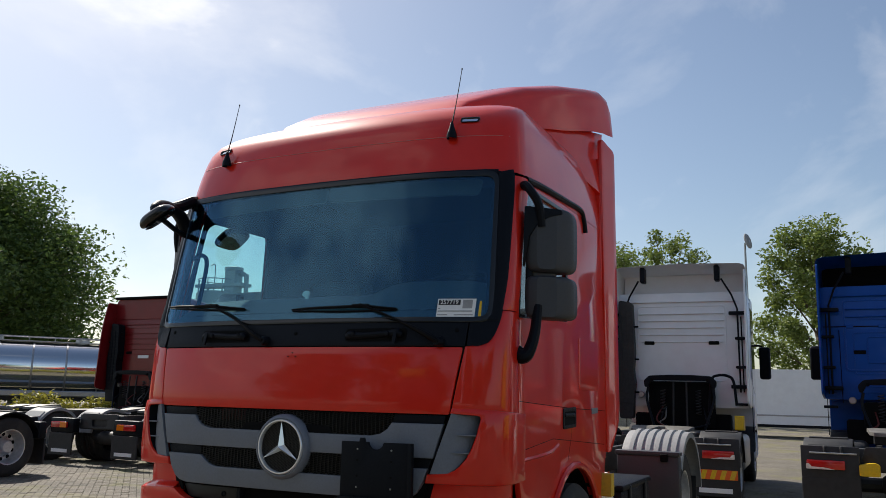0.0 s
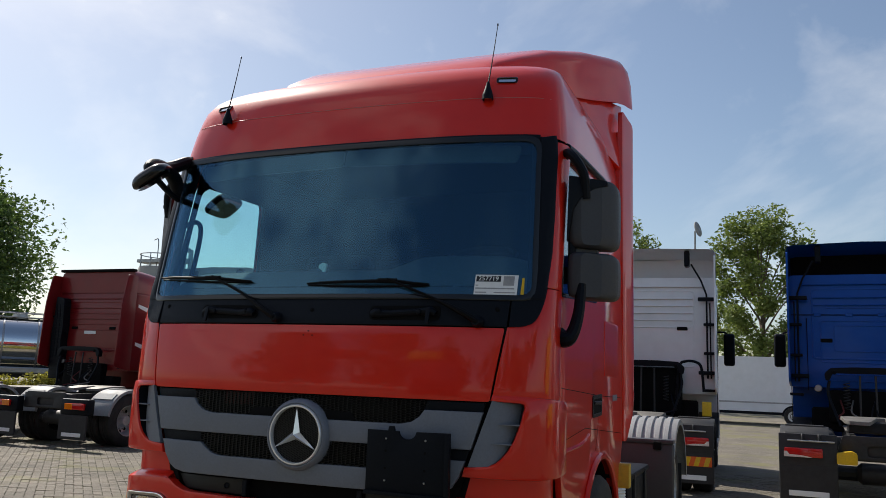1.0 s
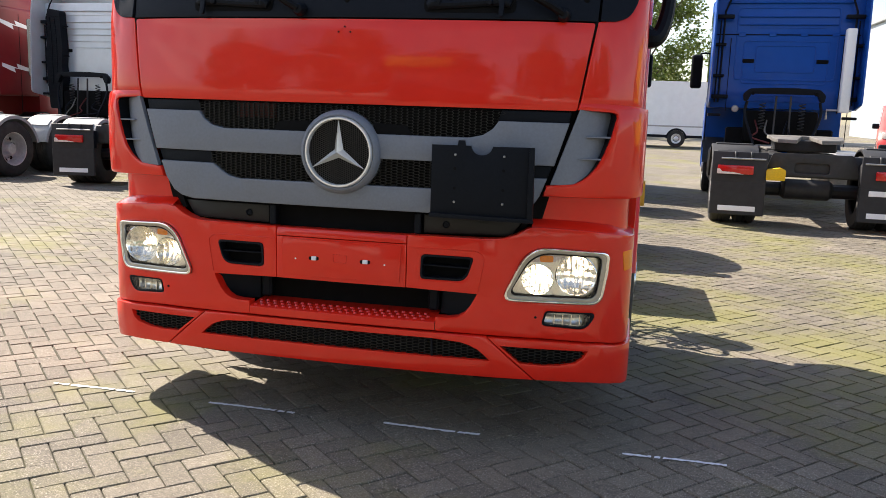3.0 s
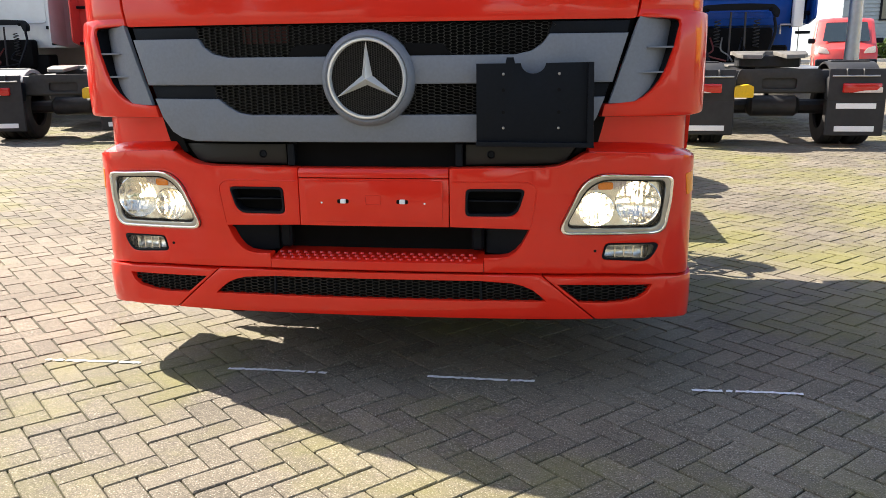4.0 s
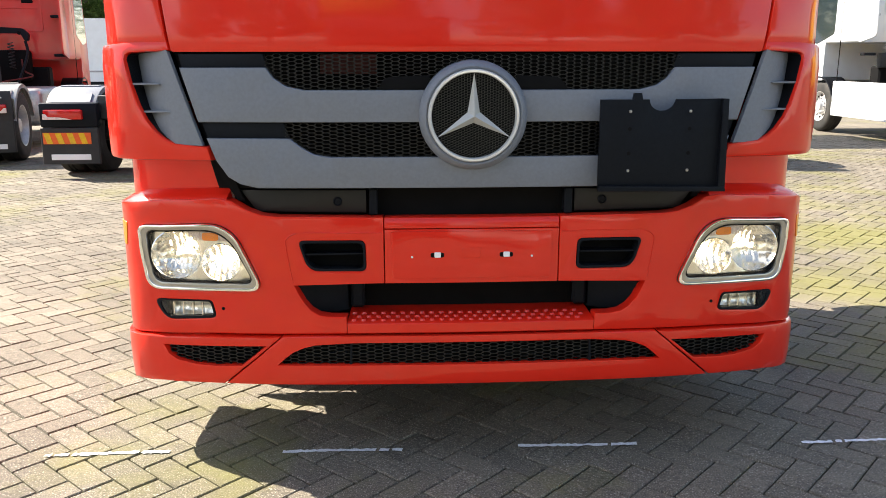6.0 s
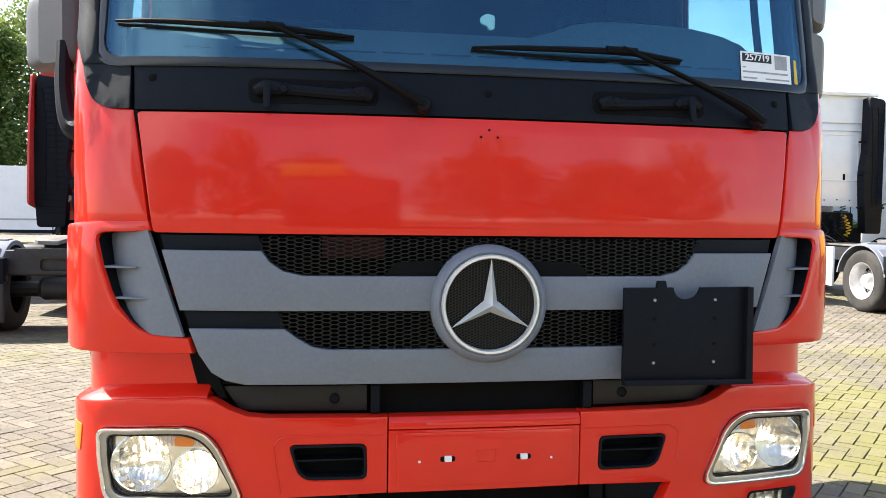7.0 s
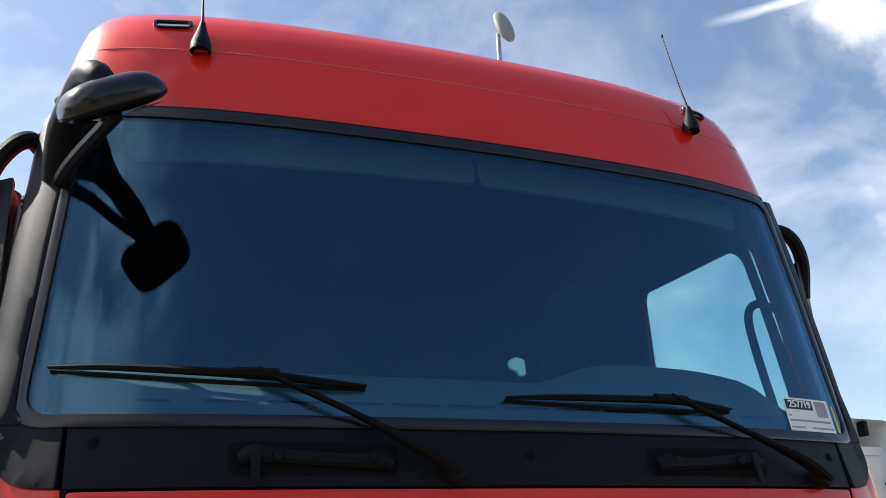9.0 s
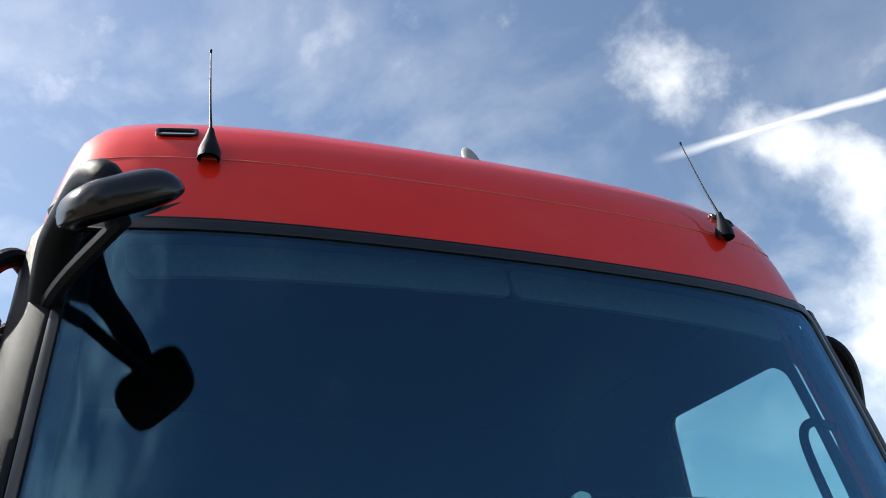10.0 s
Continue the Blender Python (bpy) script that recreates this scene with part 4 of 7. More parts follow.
for s in (-1, 1):
    o = rounded([(s * 1.057, 1.930), (s * 1.055, 1.803), (s * 1.12, 1.804, 0.03), (s * 1.166, 1.826, 0.05), (s * 1.190, 1.873, 0.06), (s * 1.205, 1.94, 0.06), (s * 1.212, 2.01), (s * 1.15, 2.01), (s * 1.12, 1.95)], 0.006)
    part("cowl_corner", sheet(o, [], pillar_map(0.006), 0.03, 0.005, CUTS, (1.85, 1.9)), BLACK, truck)
    o = [(1.12, 1.94), (1.160, 1.98), (1.162, 2.1), (1.140, 2.74), (1.128, 2.812), (1.20, 2.835), (1.208, 2.80), (1.212, 2.70), (1.220, 2.40), (1.217, 2.19), (1.212, 2.03), (1.205, 1.94)]
    o = [(a + (0.022 if s < 0 and a > 1.205 else 0.0), z) for a, z in o]
    part("pillar_trim", sheet([(s * a, z) for a, z in o], [], pillar_map(0.010), 0.05, 0.008, CUTS, SCREEN_CUTS), BLACK, truck, "black plastic pillar trim")
    # grab handle on the cowl with its strap bracket
    # the handle recess has no depth: its shade is a flat near-black sheet
    part("handle_pocket_shade", sheet(rounded([(s * 0.335, 1.826), (s * 0.715, 1.826), (s * 0.715, 1.902), (s * 0.335, 1.898)], 0.025), [], front(SCREEN, 0.0065), 0.01, 0.002, CUTS), VOID, truck)
    h = part("grab_handle", tube([front(SCREEN, 0.012)(s * x, 0, z) for x, z in ((0.695, 1.858), (0.66, 1.872), (0.60, 1.868), (0.45, 1.858), (0.38, 1.860), (0.352, 1.85))], [0.016, 0.026, 0.018, 0.018, 0.026, 0.018], 10), BLACK, truck)
    for x in (0.61, 0.40):
        part("handle_bolt", lathe([(0, -0.012), (0.010, -0.010), (0.014, -0.002), (0.014, 0.01)], "y", 16, front(SCREEN, 0.028)(s * x, 0, 1.866)), BLACK, h)
    part("handle_bracket", sheet(rounded([(s * 0.658 - 0.009, 1.810), (s * 0.658 + 0.009, 1.810), (s * 0.658 + 0.012, 1.89), (s * 0.658 - 0.012, 1.89)], 0.008), [], front(SCREEN, 0.038), 0.012, 0.003), BLACK, h)
for x, z in ((-0.99, 1.895), (0.0, 1.872), (0.99, 1.885)):
    part("cowl_screw", lathe([(0, -0.002), (0.006, -0.001), (0.012, 0.003), (0.014, 0.003)], "y", 14, front(SCREEN, 0.007)(x, 0, z)), VOID, truck)
# wipers
for base, hub, tips in (((-0.203, 1.832), (-0.66, 2.062), ((-1.10, 2.068), (-0.406, 2.033))), ((0.905, 1.822), (0.425, 2.035), ((-0.050, 2.016), (0.640, 2.010)))):
    on = lambda p, h: front(SCREEN, h)(p[0], 0, p[1])
    w = part("wiper_arm", tube([on(base, 0.035), on((base[0] - 0.08, base[1] + 0.045), 0.048), on(((base[0] + hub[0]) / 2, (base[1] + hub[1]) / 2 + 0.012), 0.040), on(hub, 0.050)], [0.022, 0.020, 0.010, 0.009], 8, None, True, 6, 0.75), WIPER, truck, "black windscreen wiper")
    part("wiper_pivot", lathe([(0, -0.03), (0.018, -0.028), (0.026, -0.012), (0.030, 0.02)], "y", 18, on(base, 0.02)), BLACK, w)
    mid = ((tips[0][0] + tips[1][0]) / 2, (tips[0][1] + tips[1][1]) / 2 + 0.008)
    part("wiper_hub", tube([on((hub[0] - 0.05, hub[1] - 0.008), 0.042), on((hub[0] + 0.05, hub[1] - 0.010), 0.042)], 0.013, 8, None, False), WIPER, w)
    bm = tube([on(tips[0], 0.022), on(((tips[0][0] * 2 + hub[0]) / 3, (tips[0][1] * 2 + hub[1]) / 3 - 0.002), 0.03), on((hub[0], hub[1] - 0.012), 0.036), on(((tips[1][0] * 2 + hub[0]) / 3, (tips[1][1] * 2 + hub[1]) / 3 - 0.006), 0.03), on(tips[1], 0.022)], [0.005, 0.010, 0.013, 0.010, 0.005], 6, None, True, 6, 0.8)
    part("wiper_blade", bm, WIPER, w)
    part("wiper_rubber", tube([on((tips[0][0], tips[0][1] - 0.006), 0.009), on((mid[0], mid[1] - 0.022), 0.010), on((tips[1][0], tips[1][1] - 0.006), 0.009)], 0.006, 4), WIPER, w)
# reflection of the sunlit ground at the glass edge, painted as a yellow strip
part("corner_reflection", sheet(rounded([(1.092, 1.965), (1.108, 1.965), (1.106, 2.05), (1.096, 2.05)], 0.004), [], front(SCREEN, 0.0065), 0.001, 0, CUTS), YELLOW, truck, "yellow strip painting a reflection at the edge of the glass")
# stock label on the screen
lab = thing("paper_label", "white paper stock label with a printed number, stuck on the windscreen", "label", (0, 0, 0))
def lm(x, d, z):
    q = front(SCREEN, 0.0065)(x, d, z)
    return q
part("sheet", sheet([(0.868, 1.952), (1.075, 1.952), (1.078, 2.062), (0.871, 2.062)], [], lm, 0.001, 0, CUTS), PAPER, lab)
part("number_field", sheet([(0.876, 2.027), (0.995, 2.027), (0.996, 2.056), (0.877, 2.056)], [], front(SCREEN, 0.0075), 0.001, 0, CUTS), PRINT_BLACK, lab)
for k, h in ((-0.0004, 0.009), (0.0004, 0.0094)):
    bm = lettering("257719", 0.031)
    for v in bm.verts:
        v.co = Vector(front(SCREEN, h)(0.936 + k + v.co.x * 1.06, v.co.y, 2.0415 + v.co.z))
    part("number", bm, PAPER, lab, "bold white printed digits")
for z, x0, x1, t in ((2.006, 0.875, 0.888, 0.004), (1.990, 0.875, 1.062, 0.006), (1.970, 0.875, 0.93, 0.005), (1.970, 0.965, 1.066, 0.005)):
    part("print_line", sheet([(x0, z), (x1, z), (x1, z + t), (x0, z + t)], [], front(SCREEN, 0.0075), 0.0005, 0, CUTS), PRINT_GREY, lab)
part("print_square", sheet([(1.008, 2.008), (1.060, 2.008), (1.061, 2.056), (1.009, 2.056)], [], front(SCREEN, 0.0075), 0.0005, 0, CUTS), PRINT_GREY, lab)
part("screen_clip", sheet(rounded([(-0.014, 2.102), (0.008, 2.094), (0.012, 2.082), (0.030, 2.084), (0.032, 2.128), (0.006, 2.134), (-0.014, 2.122)], 0.008), [], front(SCREEN, -0.008), 0.012, 0.003), PAPER, truck, "small pale plastic clip on the glass")

# roof: high front, dome and rear
ring = [(2.822, 0.246, 1.232), (2.90, 0.262, 1.226), (3.00, 0.284, 1.214), (3.054, 0.2985, 1.206), (3.11, 0.316, 1.198), (3.18, 0.345, 1.186), (3.245, 0.395, 1.168), (3.30, 0.470, 1.145),
        (3.345, 0.57, 1.11), (3.385, 0.70, 1.06), (3.42, 0.90, 0.98), (3.445, 1.15, 0.86), (3.462, 1.45, 0.66), (3.47, 1.75, 0.36)]
es = [0, 0.2, 0.4, 0.6, 0.72, 0.84, 0.92, 0.98, 1.03, 1.07, 1.11, 1.14, 1.165, 1.19, 1.21, 1.225, 1.237, 1.245, 1.25]
rows = []
for z, g, w in ring:
    half = []
    for e in es:
        p, _ = plan(e)
        half.append((p.x * w / 1.25, p.y + g))
    y0 = half[-1][1]
    for k in range(1, 7):
        half.append((half[len(es) - 1][0], y0 + (2.25 - y0) * k / 6))
    rows.append([(-x, y, z) for x, y in reversed(half)] + [(x, y, z) for x, y in half[1:]])
part("roof", grid_skin(rows), RED, truck, "", 50)
seamline = []
for e in [-1.2 + 2.4 * k / 40 for k in range(41)]:
    p, _ = plan(e)
    seamline.append((p.x * 1.206 / 1.25, p.y + 0.2985, 3.054))
part("roof_seam", tube(seamline, 0.0022, 6, None, False), SEAM, truck, "roof seam with its lit edge painted pale")
for s in (-1, 1):
    # roof marker lamps and aerials
    c = Vector((s * 0.925, 0, 3.165))
    mk = [(c.x - 0.056, 3.150), (c.x + 0.056, 3.150), (c.x + 0.056, 3.188), (c.x - 0.056, 3.188)]
    lm2 = lambda x, d, z: (x, plan(x * 1.05)[0].y + float(np.interp(z, (3.11, 3.18, 3.245), (0.316, 0.345, 0.395))) - 0.010 + d, z)
    k = part("marker_lamp", sheet(rounded(mk, 0.014), [rounded([(c.x - 0.046, 3.157), (c.x + 0.046, 3.157), (c.x + 0.046, 3.181), (c.x - 0.046, 3.181)], 0.008)], lm2, 0.03, 0.004), GLOSS_BLACK, truck, "clear roof marker lamp in a dark rim")
    part("marker_lens", sheet(rounded(mk, 0.012), [], lambda x, d, z: lm2(x, d + 0.006, z), 0.01, 0), CHROME, k)
    a = Vector((s * 0.842, 0.335, 3.066))
    an = part("aerial", lathe([(0.0, 0.075), (0.008, 0.07), (0.014, 0.045), (0.024, 0.015), (0.030, -0.005), (0.030, -0.03)], "z", 16, (a.x, a.y - 0.012, a.z)), BLACK, truck, "black rubber aerial base with a whip")
    part("whip", tube([(a.x, a.y - 0.012, a.z + 0.06), (a.x + s * 0.005, a.y + 0.03, a.z + 0.2), (a.x + s * 0.012, a.y + 0.09, a.z + 0.44)], [0.005, 0.0032, 0.0022], 6), BLACK, an)
    part("whip_tip", lathe([(0, 0.012), (0.004, 0.008), (0.004, -0.004), (0, -0.006)], "z", 8, (a.x + s * 0.012, a.y + 0.09, a.z + 0.44)), BLACK, an)
# gutter line under the roof
part("screen_header", sheet(mirrored([(-1.13, 2.800), (-1.13, 2.830)])[::-1], [], front(SCREEN, 0.006), 0.03, 0.003, CUTS), BLACK, truck)

# roof spoiler
rows = []
for y, w, top, low in ((0.74, 0.72, 3.40, 3.34), (0.80, 0.75, 3.46, 3.36), (1.0, 0.83, 3.57, 3.38), (1.3, 0.97, 3.72, 3.40), (1.7, 1.12, 3.86, 3.48), (2.05, 1.225, 3.95, 3.57), (2.20, 1.265, 3.985, 3.595), (2.29, 1.285, 3.965, 3.60), (2.335, 1.295, 3.88, 3.605), (2.37, 1.30, 3.68, 3.61)):
    arc = []
    for k in range(25):
        a = math.pi * k / 24
        arc.append((-w * math.copysign(abs(math.cos(a)) ** 0.18, math.cos(a)), y, low + (top - low) * abs(math.sin(a)) ** 0.2))
    rows.append(arc)
sp = part("roof_spoiler", grid_skin(rows), RED, truck, "red roof spoiler", 50)
part("spoiler_brace", cube(-1.0, 1.0, 1.9, 1.96, 3.42, 3.60, 0.01), BLACK, sp)
for s in (-1, 1):
    part("spoiler_side", sheet([(1.30, 3.30), (2.28, 3.10), (2.31, 3.50), (2.33, 3.63), (1.7, 3.53), (1.3, 3.45)], [], lambda a, d, z, s=s: (s * (float(np.interp(a, (0.8, 1.3, 1.7, 2.0, 2.33), (0.7, 0.95, 1.09, 1.16, 1.225))) + 0.10 * (3.5 - z) * (1 if z < 3.4 else 0) - d), a, z), 0.05, 0.006, (1.0, 1.3, 1.7, 2.0), (3.3, 3.4)), RED, sp)

# cab sides, doors, fairings
arch = [(1.45 + 0.60 * math.cos(a), 0.52 + 0.60 * math.sin(a)) for a in [radians(168 - 12 * k) for k in range(13)]]
win = [(0.395, 1.995, 0.02), (0.460, 2.40, 0.1), (0.522, 2.70, 0.05), (0.60, 2.75, 0.06), (1.29, 2.76, 0.06), (1.29, 2.06, 0.06)]
for s in (-1, 1):
    o = [(0.392, 1.10), (0.42, 1.085), (0.47, 0.925), (0.75, 0.925), (0.77, 0.80), *arch[1:-1], (2.07, 0.75), (2.20, 1.05), (2.25, 1.15), (2.25, 2.83), (0.545, 2.83), (0.530, 2.78), (0.438, 2.40), (0.350, 2.004), (0.392, 1.96)]
    flank = part("cab_side", sheet(o, [rounded(win)], side(s), 0.04, 0.004, (0.5, 0.8, 1.1), (2.0, 2.4, 2.82)), RED, truck)
    for path in ([(1.36, 2.78), (1.37, 1.30), (1.30, 1.16)], [(0.40, 1.52), (1.37, 1.48), (2.22, 1.46)], [(0.40, 1.25), (1.0, 1.30), (2.2, 1.22)]):
        part("door_gap", tube([side(s, -0.001)(a, 0, z) for a, z in path], 0.0024, 6, None, False), VOID, flank)
    part("belt_crease", tube([side(s, -0.004)(a, 0, z) for a, z in ((0.40, 1.20), (0.9, 1.22), (1.1, 1.26))], 0.012, 6), RED, flank)
    part("locker_lid", sheet(rounded([(1.55, 1.60), (2.05, 1.60), (2.05, 1.95), (1.55, 1.95)], 0.03), [], side(s, 0.004), 0.01, 0.004), RED, flank)
    part("arch_lip", tube([(s * 1.255, a, z) for a, z in arch], 0.022, 8, None, False), RED, flank)
    part("window_rubber", sheet(rounded([(0.379, 1.975, 0.02), (0.444, 2.40, 0.1), (0.507, 2.715, 0.05), (0.59, 2.775, 0.06), (1.32, 2.785, 0.06), (1.32, 2.035, 0.06)]), [rounded(win)], side(s, 0.004), 0.03, 0.003, (), (2.4,)), GLOSS_BLACK, flank)
    part("side_window", sheet(rounded(win), [], side(s, -0.012), 0.005, 0, (), (2.4,)), SIDE_GLASS, truck, "tinted door window")
    part("rain_strip", tube([side(s, 0.006)(a, 0, z) for a, z in ((0.52, 2.80), (0.8, 2.825), (1.3, 2.85), (1.66, 2.862), (1.74, 2.80), (1.77, 2.72))], 0.022, 8), BLACK, flank)
    hd = part("door_handle", sheet(rounded([(1.19, 1.35), (1.47, 1.36), (1.47, 1.49), (1.19, 1.48)], 0.02), [rounded([(1.215, 1.372), (1.445, 1.38), (1.445, 1.465), (1.215, 1.458)], 0.012)], side(s, 0.006), 0.03, 0.003), BLACK, truck, "black recessed door handle")
    # shade of the handle's cup, painted as a flat sheet over the red
    part("handle_cup_shade", sheet(rounded([(1.215, 1.372), (1.445, 1.38), (1.445, 1.465), (1.215, 1.458)], 0.012), [], side(s, 0.003), 0.006, 0), VOID, hd)
    part("handle_pull", cube(min(s * 1.245, s * 1.262), max(s * 1.245, s * 1.262), 1.22, 1.44, 1.425, 1.448, 0.006), BLACK, hd)
    part("locker_catch", sheet(rounded([(1.86, 1.44), (2.02, 1.445), (2.02, 1.485), (1.86, 1.48)], 0.006), [], side(s, 0.003), 0.01, 0.002), GREY, truck)
    # entry steps below the door
    part("step_box", sheet([(0.30, 0.44), (0.72, 0.44), (0.76, 0.72), (0.70, 0.915), (0.36, 0.915)], [rounded([(0.40, 0.80), (0.66, 0.80), (0.66, 0.88), (0.40, 0.88)], 0.02), rounded([(0.38, 0.56), (0.66, 0.56), (0.66, 0.70), (0.38, 0.70)], 0.02)], side(s, -0.006), 0.04, 0.004), RED, truck)
    # near-black block painting the shade inside the step openings
    part("step_shade", cube(min(s * 1.05, s * 1.20), max(s * 1.05, s * 1.20), 0.32, 0.70, 0.46, 0.97), VOID, truck)
    # rear side fairing
    fr = rounded([(2.255, 1.16, 0.02), (2.32, 1.16, 0.05), (2.50, 1.42, 0.10), (2.44, 3.50, 0.04), (2.20, 3.56, 0.04)], 0.02)
    part("side_fairing", sheet(fr, [], lambda a, d, z, s=s: (s * (1.25 + 0.045 * min(1, max(0, (a - 2.2) / 0.25)) - d), a, z), 0.03, 0.008, (2.25, 2.3, 2.35, 2.4)), RED, truck, "red side fairing behind the cab")
# cab rear and floor, lining
part("cab_rear", cube(-1.24, 1.24, 2.21, 2.25, 1.0, 3.40, 0.01), RED, truck)
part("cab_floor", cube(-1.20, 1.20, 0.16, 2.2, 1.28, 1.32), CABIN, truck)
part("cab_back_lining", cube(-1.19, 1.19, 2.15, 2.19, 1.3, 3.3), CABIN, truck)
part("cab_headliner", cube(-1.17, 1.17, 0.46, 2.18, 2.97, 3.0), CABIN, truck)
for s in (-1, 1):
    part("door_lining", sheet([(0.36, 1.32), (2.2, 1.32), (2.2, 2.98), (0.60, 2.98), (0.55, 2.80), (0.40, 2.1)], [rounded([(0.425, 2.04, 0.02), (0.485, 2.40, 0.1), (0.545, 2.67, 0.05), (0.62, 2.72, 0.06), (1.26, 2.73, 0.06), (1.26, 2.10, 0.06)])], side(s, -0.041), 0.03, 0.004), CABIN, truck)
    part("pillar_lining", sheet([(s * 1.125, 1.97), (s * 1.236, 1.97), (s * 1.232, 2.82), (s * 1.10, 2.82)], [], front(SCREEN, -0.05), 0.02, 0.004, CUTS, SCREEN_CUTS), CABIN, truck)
# dashboard, steering wheel, seats, header shelf
rows = []
for x in [-1.12 + 2.24 * k / 28 for k in range(29)]:
    hump = 0.075 * max(0.0, 1 - ((x - 0.70) / 0.42) ** 4) if abs(x - 0.70) < 0.42 else 0.0
    e = plan(x)[0].y
    rows.append([(x, e + 0.10, 1.90), (x, e + 0.115, 1.965), (x, e + 0.22, 2.03 + 0.2 * hump), (x, e + 0.36, 2.105 + hump), (x, e + 0.46, 2.14 + hump), (x, e + 0.52, 2.12 + hump), (x, e + 0.56, 1.85), (x, e + 0.56, 1.3)])
part("dashboard", grid_skin(rows), CABIN_LIGHT, truck, "grey moulded dashboard")
for k in range(12):
    x = -0.92 + 0.152 * k
    e = plan(x)[0].y
    part("dash_vent", grid_skin([[(x + q, e + 0.172, 2.008), (x + q, e + 0.184, 2.015)] for q in (0.0, 0.13)]), VOID, truck)
bm = lathe([(0.225 + 0.016 * math.cos(t), 0.016 * math.sin(t)) for t in [2 * math.pi * k / 8 for k in range(9)]], "z", 40)
box(bm, -0.21, 0.21, -0.02, 0.02, -0.02, 0.0)
box(bm, -0.06, 0.06, -0.07, 0.07, -0.03, 0.01, 0.02, 2)
bmesh.ops.transform(bm, matrix=pose(0.66, 0.76, 2.235, 28), verts=bm.verts)
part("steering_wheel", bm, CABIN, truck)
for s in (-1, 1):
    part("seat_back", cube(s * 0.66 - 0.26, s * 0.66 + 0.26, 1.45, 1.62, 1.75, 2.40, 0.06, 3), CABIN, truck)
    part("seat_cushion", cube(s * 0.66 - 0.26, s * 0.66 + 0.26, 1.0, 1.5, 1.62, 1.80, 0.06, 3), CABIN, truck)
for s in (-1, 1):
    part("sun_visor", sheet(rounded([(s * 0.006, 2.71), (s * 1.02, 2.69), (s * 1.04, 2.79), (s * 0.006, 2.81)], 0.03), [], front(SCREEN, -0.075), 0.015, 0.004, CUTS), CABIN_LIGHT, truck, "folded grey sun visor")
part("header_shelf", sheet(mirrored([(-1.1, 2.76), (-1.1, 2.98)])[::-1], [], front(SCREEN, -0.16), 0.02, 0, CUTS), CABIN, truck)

# mirrors
for s in (-1, 1):
    arm = part("mirror_arm", tube([(s * 1.20, 0.42, 1.80), (s * 1.262, 0.40, 1.765), (s * 1.30, 0.41, 1.79), (s * 1.325, 0.44, 1.90), (s * 1.33, 0.47, 2.05)], [0.05, 0.045, 0.035, 0.03, 0.028], 10), BLACK, truck, "black mirror arm")
    part("mirror_arm", tube([(s * 1.222, 0.50, 2.735), (s * 1.260, 0.44, 2.745), (s * 1.305, 0.42, 2.70), (s * 1.345, 0.44, 2.62), (s * 1.35, 0.47, 2.50)], [0.026, 0.025, 0.025, 0.025, 0.025], 10), BLACK, truck, "black curved mirror arm")
    for z0, z1, nm in ((2.24, 2.615, "main"), (1.975, 2.222, "wide")):
        rows = []
        for t in range(9):
            y = 0.41 + 0.12 * t / 8
            q = math.sin(min(1.0, (t + 0.6) / 4.2) * math.pi / 2) ** 0.6
            xm, zm = 1.379, (z0 + z1) / 2
            hx, hz = 0.116 * q, (z1 - z0) / 2 * (0.86 + 0.14 * q)
            rows.append([(s * (xm + hx * math.copysign(abs(math.cos(a)) ** 0.35, math.cos(a))), y + 0.75 * (0.095 + hx * math.copysign(abs(math.cos(a)) ** 0.35, math.cos(a))), zm + hz * math.copysign(abs(math.sin(a)) ** 0.35, math.sin(a))) for a in [2 * math.pi * k / 28 for k in range(28)]])
        shell = part("mirror_shell", grid_skin(rows, None, True), MIRROR_SHELL, truck, "dark grey plastic mirror housing", 50)
        cap = bmesh.new()
        cap.faces.new([cap.verts.new(p) for p in rows[0]])
        part("mirror_front", cap, MIRROR_SHELL, shell)
        part("mirror_glass", sheet(rounded([(s * 1.281, z0 + 0.012), (s * 1.481, z0 + 0.012), (s * 1.481, z1 - 0.012), (s * 1.281, z1 - 0.012)], 0.02), [], lambda x, d, z: (x, 0.540 + 0.75 * (abs(x) - 1.288) - d, z), 0.006), MIRROR, shell)
    part("mirror_neck", sheet(rounded([(s * 1.276, 2.19), (s * 1.405, 2.20), (s * 1.39, 2.225), (s * 1.405, 2.26), (s * 1.276, 2.27)], 0.012), [], lambda x, d, z: (x, 0.475 + 0.75 * (abs(x) - 1.288) + d, z), 0.05, 0.008), MIRROR_SHELL, truck)
    part("mirror_cap", sheet(rounded([(s * 1.269, 2.26), (s * 1.296, 2.44), (s * 1.336, 2.51), (s * 1.39, 2.555), (s * 1.452, 2.578), (s * 1.452, 2.602), (s * 1.276, 2.612)], 0.01), [], lambda x, d, z: (x, 0.404 + 0.75 * (abs(x) - 1.288) + d, z), 0.03, 0.006), BLACK, truck, "black upper edge of the mirror housing")
    # black carrier on the inner side
    part("mirror_carrier", tube([(s * 1.286, 0.48, 1.99), (s * 1.281, 0.47, 2.2), (s * 1.286, 0.48, 2.60)], [0.018, 0.018, 0.018], 10, None, True, 6, 1.5), BLACK, truck)
